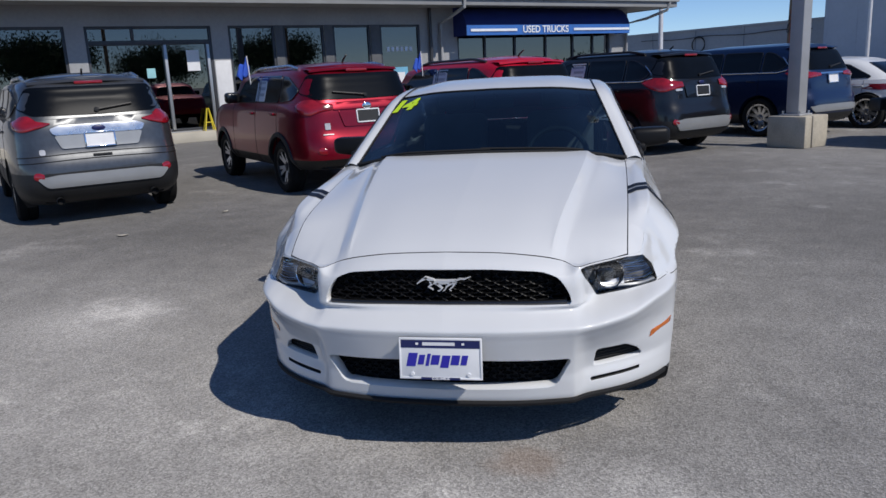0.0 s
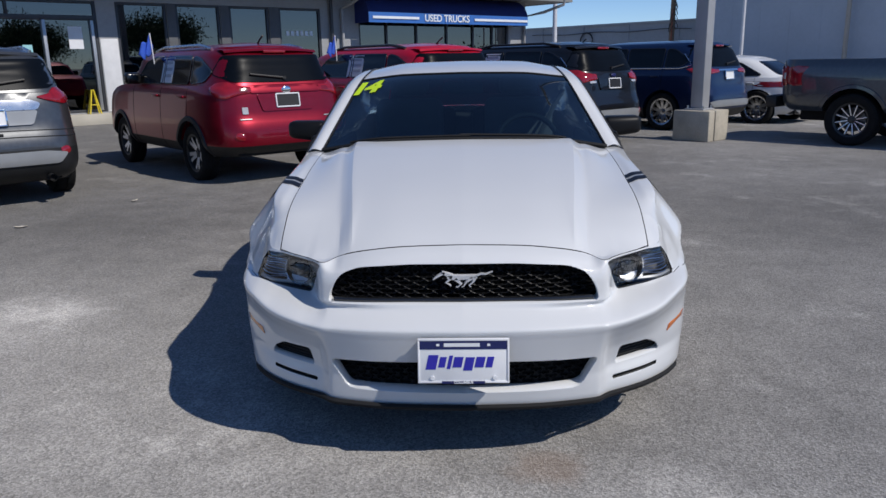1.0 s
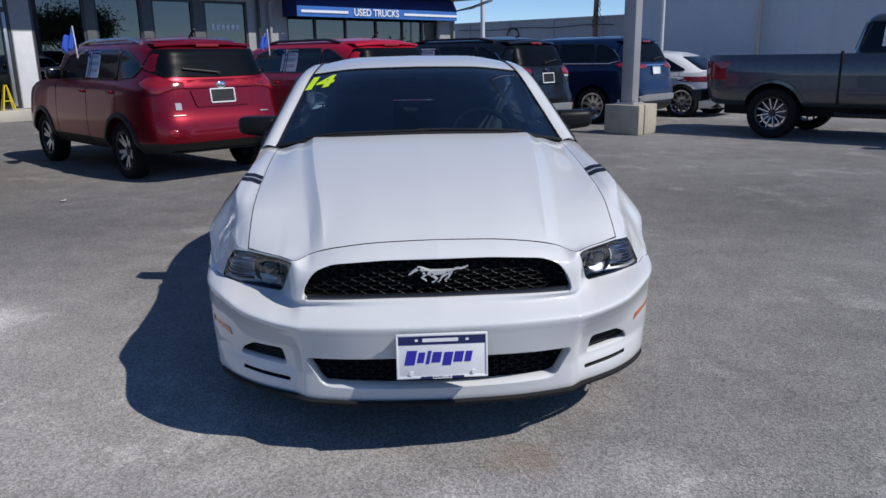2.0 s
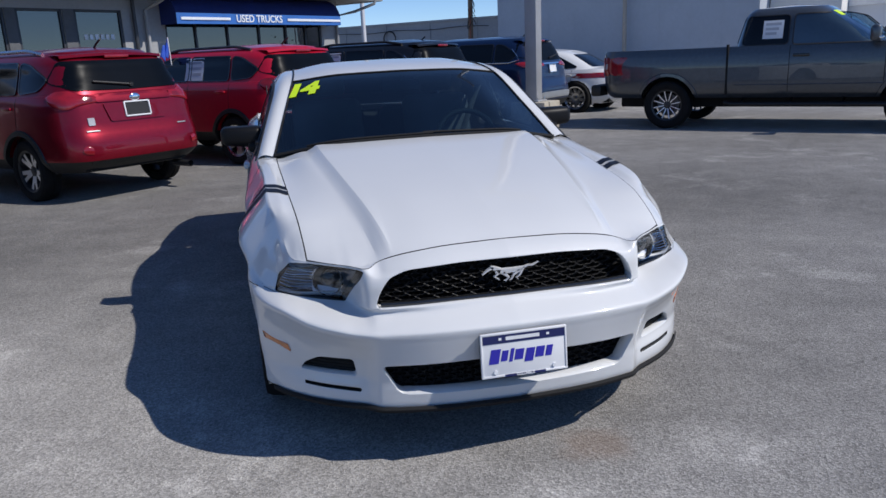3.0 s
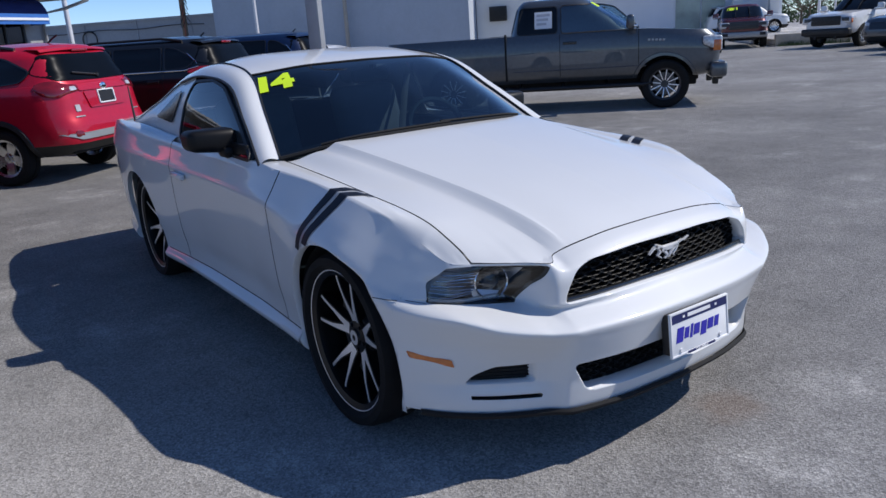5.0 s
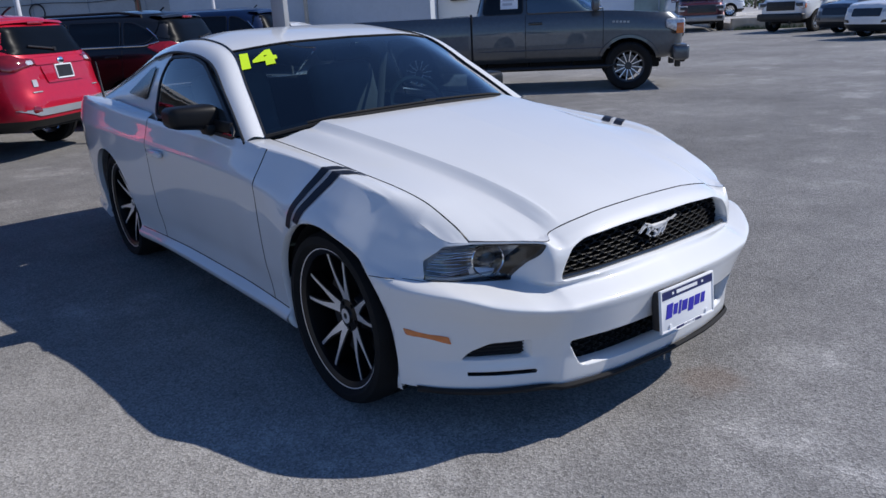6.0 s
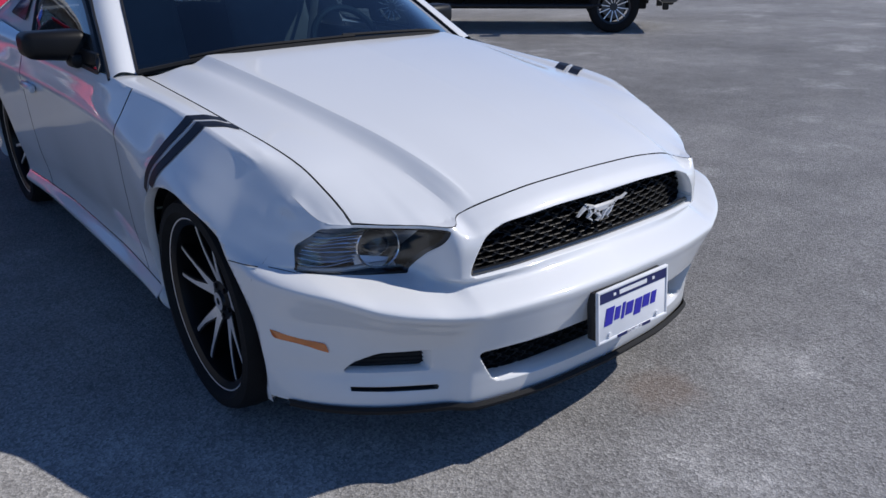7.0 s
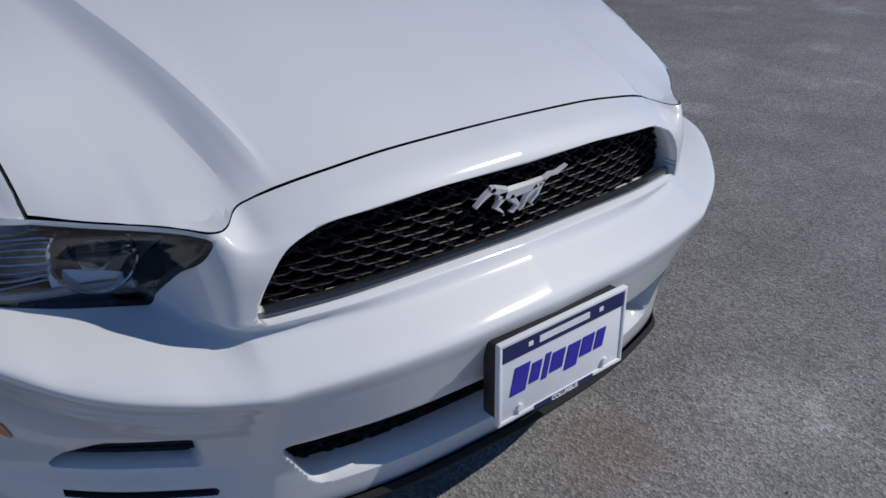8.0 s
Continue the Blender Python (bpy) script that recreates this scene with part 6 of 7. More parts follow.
def top(x, y):
    """The height of bonnet and wing tops."""
    x = abs(x)
    xe = X_EDGE(y)
    mid = Z_MID(y)
    xs = X_SH(y)
    xb, foot = X_CREST(y), min(Z_FOOT(y) - 0.003, mid - 0.040)
    k = curve((0, mid), (0.25, mid - 0.006), (xb - 0.05, mid - 0.016), (xb - 0.001, mid - 0.0195), (xb, mid - 0.0197), (xb + 0.005, mid - 0.0225), (xb + 0.028, 0.5 * (mid - 0.0245 + foot)), (xb + 0.052, foot + 0.002), (xb + 0.07, foot - 0.0005), (xe - 0.01, Z_EDGE(y) + 0.0005), (xe, Z_EDGE(y)), (0.5 * (xe + xs), 0.5 * (Z_EDGE(y) + Z_SH(y)) + 0.005 + 0.005 * step(0.40, 0.48, y) * (1 - step(0.58, 0.90, y))), (max(xs, xe + 0.02), Z_SH(y)))
    z = k(min(x, 0.9))
    yb = rim_y(x)
    if y < yb + 0.6:
        kb = RIMLINE(min(x, RIM_END)) - TOP0(min(x, RIM_END))
        z += kb * math.exp(-max(y - yb, 0) / 0.10)
    return z


def raw_top(x, y):
    xe, mid = X_EDGE(y), Z_MID(y)
    xs = X_SH(y)
    xb, foot = X_CREST(y), min(Z_FOOT(y) - 0.003, mid - 0.040)
    k = curve((0, mid), (0.25, mid - 0.006), (xb - 0.05, mid - 0.016), (xb - 0.001, mid - 0.0195), (xb, mid - 0.0197), (xb + 0.005, mid - 0.0225), (xb + 0.028, 0.5 * (mid - 0.0245 + foot)), (xb + 0.052, foot + 0.002), (xb + 0.07, foot - 0.0005), (xe - 0.01, Z_EDGE(y) + 0.0005), (xe, Z_EDGE(y)), (0.5 * (xe + xs), 0.5 * (Z_EDGE(y) + Z_SH(y)) + 0.005 + 0.005 * step(0.40, 0.48, y) * (1 - step(0.58, 0.90, y))), (max(xs, xe + 0.02), Z_SH(y)))
    return k(min(x, 0.9))


TOP0 = curve(*[(x, raw_top(x, rim_y(x))) for x in spread(0, RIM_END, 60)])


Z_LINE = curve((1.1, 0.71), (1.25, 0.748), (1.4, 0.782), (1.65, 0.812), (2.1, 0.828), (2.6, 0.833), (3.0, 0.838), (3.6, 0.860), (4.78, 0.86))


def flank(y, z):
    """The half width of the side at that height: a steep shoulder, a flare over each wheel, a crease along the door."""
    w, zs, xs = W_MAX(y), Z_SH(y), X_SH(y)
    d = w - xs
    door = step(1.45, 1.9, y) * (1 - step(2.5, 3.1, y))
    low = ((0.18, w - 0.09), (0.215, w - 0.035), (0.25, w - 0.022), (0.285, w - 0.040 - 0.012 * door), (0.35, w - 0.034 - 0.018 * door), (0.46, w - 0.016 - 0.018 * door))
    x = 0.0
    flare = step(0.50, 0.72, y) * (1 - step(1.05, 1.50, y))
    if flare > 0:
        full = step(0.64, 0.86, y) * (1 - step(1.06, 1.30, y))
        x += flare * curve(*low, (zs - 0.30, w), (zs - 0.25, w - (0.05 - 0.045 * full) * d), (zs - 0.21, w - (0.14 - 0.115 * full) * d), (zs - 0.17, w - (0.28 - 0.18 * full) * d), (zs - 0.10, w - (0.57 - 0.14 * full) * d), (zs - 0.03, xs + (0.127 + 0.045 * full) * d), (zs, xs))(z)
    if flare < 1:
        zc = Z_LINE(y)
        x += (1 - flare) * curve(*low, (0.62, w - 0.006 - 0.008 * door), (zc - 0.012, w - 0.001), (zc, w), (zc + 0.012, w - 0.004), (0.5 * (zc + zs), 0.5 * (w + xs) + 0.002), (zs - 0.012, xs + 0.008), (zs, xs))(z)
    if y < 0.86:
        e = nose_edge(z - (zs - 0.787) * min(max((z - 0.40) / (zs - 0.40), 0.0), 1.0))
        x = e + (x - e) * (1 - (1 - (y - ARCH_Y) / 0.30) ** 2)
    return x


coupe = thing("coupe", "white two-door coupe with black fender stripes and black split-spoke wheels", "car", pose(0, 0, 0))

# front bumper skin with its openings
bm = bmesh.new()
Z_LOW = 0.232


def skin(q, k):
    t = max(k - 0.60, 0.0) / 0.168
    z = 0.62 + (RIMLINE(abs(q) * RIM_END) - 0.62) * t if k > 0.60 else k + (RISE(abs(q) * 0.88) * (1 - step(0.53, 0.60, k)) + 0.02 * step(0.53, 0.60, k)) * step(0.36, 0.51, k)
    x = q * nose_edge(0.62 + 0.167 * t if k > 0.60 else z)
    return nose(x, z)


QS = spread(0, 0.90, 130) + spread(0.90, 1.0, 40)[1:]
sheet(bm, skin, [-q for q in QS[:0:-1]] + QS, spread(Z_LOW, 0.515, 56) + [0.520, 0.524, 0.5275, 0.531, 0.537] + spread(0.543, 0.60, 14) + spread(0.60, 0.768, 36)[1:])


def open_hole(bm, poly, r, depth, mi=1, inset=0.0):
    line = rounded([Vector(p) for p in poly], r, 6)
    ins, near = outline_tests(line)

    def snap(p):
        a, b = near(p.x, p.z)
        return nose(a, b)
    e = cut(bm, lambda p: ins(p.x, p.z), snap, lambda p: p.y < 0.62)
    lip(bm, e, lambda p: Vector((p.x * (1 - inset), p.y + depth, p.z)), mi)
    return line


GRILLE = [(-0.478, 0.596), (-0.20, 0.600), (0.20, 0.600), (0.478, 0.596), (0.458, 0.655), (0.425, 0.702), (0.36, 0.725), (0.18, 0.737), (-0.18, 0.737), (-0.36, 0.725), (-0.425, 0.702), (-0.458, 0.655)]
INTAKE = [(-0.412, 0.288), (-0.15, 0.283), (0.15, 0.283), (0.412, 0.288), (0.474, 0.400), (0.15, 0.408), (-0.15, 0.408), (-0.474, 0.400)]
FOG = [(0.548, 0.334), (0.742, 0.336), (0.722, 0.372), (0.675, 0.404), (0.562, 0.408)]
SLOT = [(0.536, 0.280), (0.735, 0.284), (0.735, 0.297), (0.54, 0.294)]
LAMP = [(0.562, 0.594), (0.806, 0.613), (0.786, 0.672), (0.744, 0.725), (0.683, 0.730), (0.503, 0.725)]
open_hole(bm, GRILLE, 0.03, 0.055, 0)
open_hole(bm, INTAKE, 0.025, 0.07, 0)
lamp_lines = {}
for s in (-1, 1):
    open_hole(bm, mirror_pts(FOG, s), 0.014, 0.05, 0)
    open_hole(bm, mirror_pts(SLOT, s), 0.005, 0.04, 1)
    lamp_lines[s] = open_hole(bm, mirror_pts(LAMP, s), 0.010, 0.02, 1)
bmesh.ops.recalc_face_normals(bm, faces=bm.faces)
bumper = part("front_bumper", bm, [WHITE_PAINT, BLACK], coupe, "white bumper skin", smooth=26)

# black lip below the bumper
bm = bmesh.new()
sheet(bm, lambda q, k: nose(q * 0.845, 0.240 - 0.032 * k) + Vector((0, (-0.010, -0.022, -0.020, 0.02)[int(round(k * 3))], (0, 0.002, 0.0, -0.004)[int(round(k * 3))])), spread(-1, 1, 90), [0, 1 / 3, 2 / 3, 1])
part("chin_lip", bm, DARK, bumper, "black chin lip")
bm = bmesh.new()
box(bm, (0, 0.80, 0.27), (1.0, 0.9, 0.08), bevel=0.02)
box(bm, (0, 0.52, 0.50), (0.86, 0.36, 0.34), bevel=0.02)
part("nose_inside", bm, DARK, coupe)


def hexmesh(bm, poly, x0, x1, z0, z1, px, pz, t, yfun, depth):
    """A honeycomb of thin walls."""
    ins, near = outline_tests(rounded([Vector(p) for p in poly], 0.02))
    j = 0
    z = z0
    while z < z1 + pz:
        x = x0 + (px / 2 if j % 2 else 0)
        while x < x1 + px:
            if not ins(x, z) and math.hypot(*(near(x, z) - np.array([x, z]))) > 0.010:
                x += px
                continue
            o, i = [], []
            for dx, dz in ((-0.5, 0), (-0.26, 0.5), (0.26, 0.5), (0.5, 0), (0.26, -0.5), (-0.26, -0.5)):
                for arr, sc in ((o, 1.28), (i, 1.28 - 2 * t)):
                    arr.append((x + dx * px * sc, z + dz * pz * sc * 1.16))
            vo = [bm.verts.new((a, yfun(a) - 0.002, b)) for a, b in o]
            vi = [bm.verts.new((a, yfun(a), b)) for a, b in i]
            vb = [bm.verts.new((a, yfun(a) + depth, b)) for a, b in i]
            for k in range(6):
                n = (k + 1) % 6
                bm.faces.new((vo[k], vo[n], vi[n], vi[k]))
                bm.faces.new((vi[k], vi[n], vb[n], vb[k]))
            x += px
        z += pz
        j += 1


bm = bmesh.new()
hexmesh(bm, GRILLE, -0.46, 0.46, 0.606, 0.735, 0.0655, 0.0150, 0.09, lambda a: 0.178 + WRAP_LOW(min(abs(a), 0.55)) * 0.72, 0.02)
part("grille", bm, GRILLE_BLACK, coupe, "black honeycomb grille", smooth=0)
bm = bmesh.new()
hexmesh(bm, INTAKE, -0.43, 0.43, 0.296, 0.400, 0.055, 0.0140, 0.09, lambda a: 0.172 + WRAP_LOW(min(abs(a), 0.55)) * 0.8, 0.02)
part("lower_grille", bm, DARK, coupe, "black lower grille", smooth=0)
bm = bmesh.new()
sheet(bm, lambda x, z: (x, 0.232 + WRAP_LOW(min(abs(x), 0.55)) * 0.75, z), spread(-0.50, 0.50, 30), [0.57, 0.728])
sheet(bm, lambda x, z: (x, 0.200 + WRAP_LOW(min(abs(x), 0.55)) * 0.8, z), spread(-0.50, 0.50, 30), [0.25, 0.44])
sheet(bm, lambda x, y: (x, y + WRAP_LOW(min(abs(x), 0.55)) * 0.8, 0.278), spread(-0.50, 0.50, 30), [0.15, 0.21])
part("grille_backing", bm, DARK, coupe)
bm = bmesh.new()
def trim_at(x, z):
    return Vector((x, 0.166 + WRAP_TOP(abs(x)) * 0.9, z))


tube(bm, [trim_at(x, 0.606) for x in spread(-0.455, 0.455, 40)], 0.009, 8)
part("grille_trim", bm, BLACK_GLOSS, coupe)
for s in (-1, 1):
    bm = bmesh.new()
    for k in range(4):
        z = 0.347 + 0.014 * k
        tube(bm, [nose(s * x, z, -0.040) for x in spread(0.55, 0.73, 6)], 0.003, 6)
    sheet(bm, lambda x, z: nose(s * x, z, -0.046), spread(0.54, 0.745, 6), [0.33, 0.40])
    part("fog_grille", bm, DARK, coupe, "black fog recess grille")

# grille ornament, a plain chrome shape
bm = bmesh.new()


def blade(bm, pts, y0=0.158, y1=0.166):
    """A flat bar in the grille's plane; pts: x, z, half width."""
    rows = []
    for k, (x, z, h) in enumerate(pts):
        a, b = pts[max(k - 1, 0)], pts[min(k + 1, len(pts) - 1)]
        n = Vector((-(b[1] - a[1]), b[0] - a[0])).normalized() * h
        rows.append([bm.verts.new((x + n.x, y1, z + n.y)), bm.verts.new((x + n.x * 0.6, y0, z + n.y * 0.6)), bm.verts.new((x - n.x * 0.6, y0, z - n.y * 0.6)), bm.verts.new((x - n.x, y1, z - n.y))])
    for a, b in zip(rows, rows[1:]):
        for q in range(4):
            bm.faces.new((a[q], b[q], b[(q + 1) % 4], a[(q + 1) % 4]))
    bm.faces.new(rows[0][::-1])
    bm.faces.new(rows[-1])


for pts in ([(-0.054, 0.690, 0.008), (-0.024, 0.687, 0.0125), (0.016, 0.689, 0.010), (0.050, 0.693, 0.007)], [(-0.036, 0.691, 0.011), (-0.060, 0.702, 0.008), (-0.072, 0.706, 0.006)],
            [(-0.062, 0.706, 0.007), (-0.084, 0.695, 0.005), (-0.102, 0.682, 0.0025)], [(0.046, 0.694, 0.004), (0.064, 0.701, 0.004), (0.080, 0.700, 0.0035), (0.104, 0.710, 0.0012)],
            [(-0.040, 0.686, 0.007), (-0.058, 0.670, 0.004), (-0.044, 0.662, 0.003), (-0.040, 0.658, 0.0015)], [(-0.026, 0.684, 0.009), (-0.006, 0.664, 0.005), (-0.018, 0.654, 0.003), (-0.024, 0.655, 0.0015)],
            [(0.034, 0.688, 0.009), (0.012, 0.672, 0.0045), (0.004, 0.658, 0.003), (-0.004, 0.654, 0.0015)], [(0.044, 0.690, 0.008), (0.036, 0.672, 0.0045), (0.022, 0.660, 0.003), (0.028, 0.654, 0.0015)]):
    blade(bm, pts)
bmesh.ops.recalc_face_normals(bm, faces=bm.faces)
part("grille_ornament", bm, SATIN, coupe, "plain chrome ornament")

# head lamps
for s in (-1, 1):
    bm = bmesh.new()
    line = lamp_lines[s]
    patch(bm, line, lambda a, b, o: nose(a, b, o), -0.10, 0.0, 5)
    housing = part("head_lamp", bm, LAMP_BOWL, coupe, "dark grey head lamp housing")
    bm = bmesh.new()
    patch(bm, line, nose, -0.0015, 0.004, 8)
    lens = part("lamp_lens", bm, CLEAR, housing, "clear lens")
    lens.visible_shadow = False
    c = nose(s * 0.614, 0.664, -0.018)
    ax = Vector((s * 0.34, -1, 0.06)).normalized()
    rot = ax.to_track_quat("X", "Z").to_matrix().to_4x4()
    bm = bmesh.new()
    lathe(bm, [(-0.03, 0.050), (0.012, 0.053), (0.015, 0.0555), (0.012, 0.058), (-0.03, 0.058)], 40, m=Matrix.Translation(c) @ rot)
    part("lamp_ring", bm, CHROME, housing)
    bm = bmesh.new()
    lathe(bm, [(-0.035, 0.052), (-0.030, 0.036), (-0.026, 0.034), (-0.010, 0.032), (0.002, 0.022), (0.006, 0.0005)], 32, m=Matrix.Translation(c) @ rot)
    part("projector", bm, mat("projector_glass", (0.05, 0.055, 0.06), 0.05, 0.3, vary=0.2), housing)
    bm = bmesh.new()
    for k in range(9):
        z = 0.628 + 0.0105 * k
        pts = [nose(s * x, z + 0.003 * math.sin(40 * x + k), -0.024) for x in spread(0.672 - 0.002 * k, 0.790 - 0.0055 * k, 12)]
        tube(bm, pts, 0.0036 if k % 2 else 0.0024, 6, flat=0.6)
    part("reflector_bars", bm, CHROME, housing)
    bm = bmesh.new()
    sheet(bm, lambda x, k: nose(s * x, 0.604 + 0.006 * (x - 0.57) / 0.1 + (0.016 + 0.16 * (x - 0.565)) * k, -0.020 - 0.012 * k), spread(0.572, 0.672, 10), spread(0, 1, 4))
    part("lamp_blade", bm, SATIN, housing, "pale reflector blade")
    bm = bmesh.new()
    tube(bm, [nose(s * x, 0.611 + 0.02 * (x - 0.57), -0.02) for x in spread(0.575, 0.79, 10)], 0.007, 6)
    part("lamp_sill", bm, SKID, housing)
    # side marker
    bm = bmesh.new()
    patch(bm, rounded([Vector((s * 0.770, 0.402)), Vector((s * 0.862, 0.427)), Vector((s * 0.867, 0.450)), Vector((s * 0.778, 0.430))], 0.004), nose, 0.004, 0.008, 3)
    part("side_marker", bm, AMBER, coupe, "amber side marker")

# dealer plate with plain bars
pl = pose(0, 0.034, 0.436, -5, 0, 0)
bm = bmesh.new()
box(bm, (0, 0.018, 0), (0.296, 0.034, 0.142), pl, bevel=0.006)
part("plate_bracket", bm, BLACK, coupe)
bm = bmesh.new()
box(bm, (0, -0.004, 0), (0.308, 0.008, 0.156), pl, bevel=0.0035)
plate = part("dealer_plate", bm, PAPER, coupe, "white dealer plate with blue bars")
bm = bmesh.new()
for c, sz in (((0, -0.0085, 0.0735), (0.308, 0.006, 0.008)), ((0, -0.0085, -0.0735), (0.308, 0.006, 0.008)), ((0.150, -0.0085, 0), (0.007, 0.006, 0.147)), ((-0.150, -0.0085, 0), (0.007, 0.006, 0.147))):
    box(bm, c, sz, pl, bevel=0.0025)
part("plate_rim", bm, PAPER, plate)
bm = bmesh.new()
box(bm, (0, -0.0088, 0.055), (0.292, 0.002, 0.028), pl)
box(bm, (0, -0.0120, -0.0735), (0.145, 0.002, 0.0085), pl)
part("plate_band", bm, PLATE_BLUE, plate, "dark blue band")
lettering("plate_word", "COLUMBUS", 0.0125, 0.0003, PAPER, plate, pl @ pose(0, -0.0134, -0.0737, 90, 0, 0), bold=0.0004)
for k, (w, hgt) in enumerate(((0.034, 0.05), (0.022, 0.036), (0.012, 0.046), (0.030, 0.036), (0.030, 0.046), (0.030, 0.036), (0.022, 0.036))):
    x = (-0.105, -0.070, -0.045, -0.018, 0.019, 0.056, 0.089)[k]
    bm = bmesh.new()
    sh_ = Matrix.Identity(4)
    sh_[0][2] = 0.22
    box(bm, (0, 0, 0), (w, 0.002, hgt), pl @ Matrix.Translation((x, -0.0086, -0.004 if k != 4 else -0.010)) @ sh_)
    part("plate_bar", bm, INK_BLUE, plate, "blue bar")
bm = bmesh.new()
box(bm, (-0.005, -0.0106, 0.056), (0.12, 0.001, 0.012), pl)
for x in (-0.085, 0.085):
    box(bm, (x, -0.0106, 0.056), (0.010, 0.001, 0.008), pl)
part("plate_bars_light", bm, PAPER, plate)
for x in (-0.105, 0.105):
    bm = bmesh.new()
    rod(bm, pl @ Vector((x, -0.008, -0.058)), pl @ Vector((x, -0.014, -0.058)), 0.007, n=10)
    part("screw", bm, PAPER, plate)

# bonnet
COWL = curve((0.0, 1.475), (0.4, 1.50), (0.6, 1.545), (0.75, 1.62))


def bonnet(e, m):
    def across(xb, xe):
        a = abs(e)
        return math.copysign(a / 0.62 * xb if a <= 0.62 else xb + (a - 0.62) / 0.10 * 0.07 if a <= 0.72 else xb + 0.07 + (a - 0.72) / 0.28 * (xe - xb - 0.07), e)
    y0 = rim_y(across(0.392, 0.683)) + 0.003
    y = y0 + (COWL(abs(across(0.548, 0.735))) - y0) * m
    x = across(X_CREST(y), X_EDGE(y) - 0.003)
    return Vector((x, max(y, rim_y(x) + 0.0025), top(x, max(y, rim_y(x) + 0.0025)) + 0.0015))


bm = bmesh.new()
ms = [0, 0.003, 0.012, 0.03, 0.05, 0.075] + spread(0.1, 1.0, 44)
sheet(bm, bonnet, spread(-1, 1, 200), ms)
part("bonnet", bm, WHITE_PAINT, coupe, "white bonnet with a raised centre", smooth=11)
bm = bmesh.new()
for s in (-1, 1):
    tube(bm, [Vector((s * X_EDGE(y), y, top(X_EDGE(y), y) - 0.0015)) for y in spread(0.385, 1.62, 50)], 0.0018, 6)
# hidden strip added under the front shut line to stop sun leaking through
sheet(bm, lambda x, k: nose(x, RIMLINE(abs(x)) - 0.012, -0.004 - 0.06 * k), spread(-0.683, 0.683, 120), (0, 1))
part("bonnet_gap", bm, DARK, coupe)


def wing_top(s, y, w, y_in=0.0):
    xo = RIM_X(y) if y < ARCH_Y else X_SH(y)
    xi = min(X_EDGE(y), xo - 0.001)
    x = xi + (xo - xi) * w
    z = top(x, y)
    if w >= 1:
        z = Z_SH(y) if y >= ARCH_Y else RIMLINE(x)
    return Vector((s * x, y, z))


def flank_at(s, y, k, zlow=0.205):
    z = Z_SH(y) + (zlow - Z_SH(y)) * k
    return Vector((s * flank(y, z), y, z))


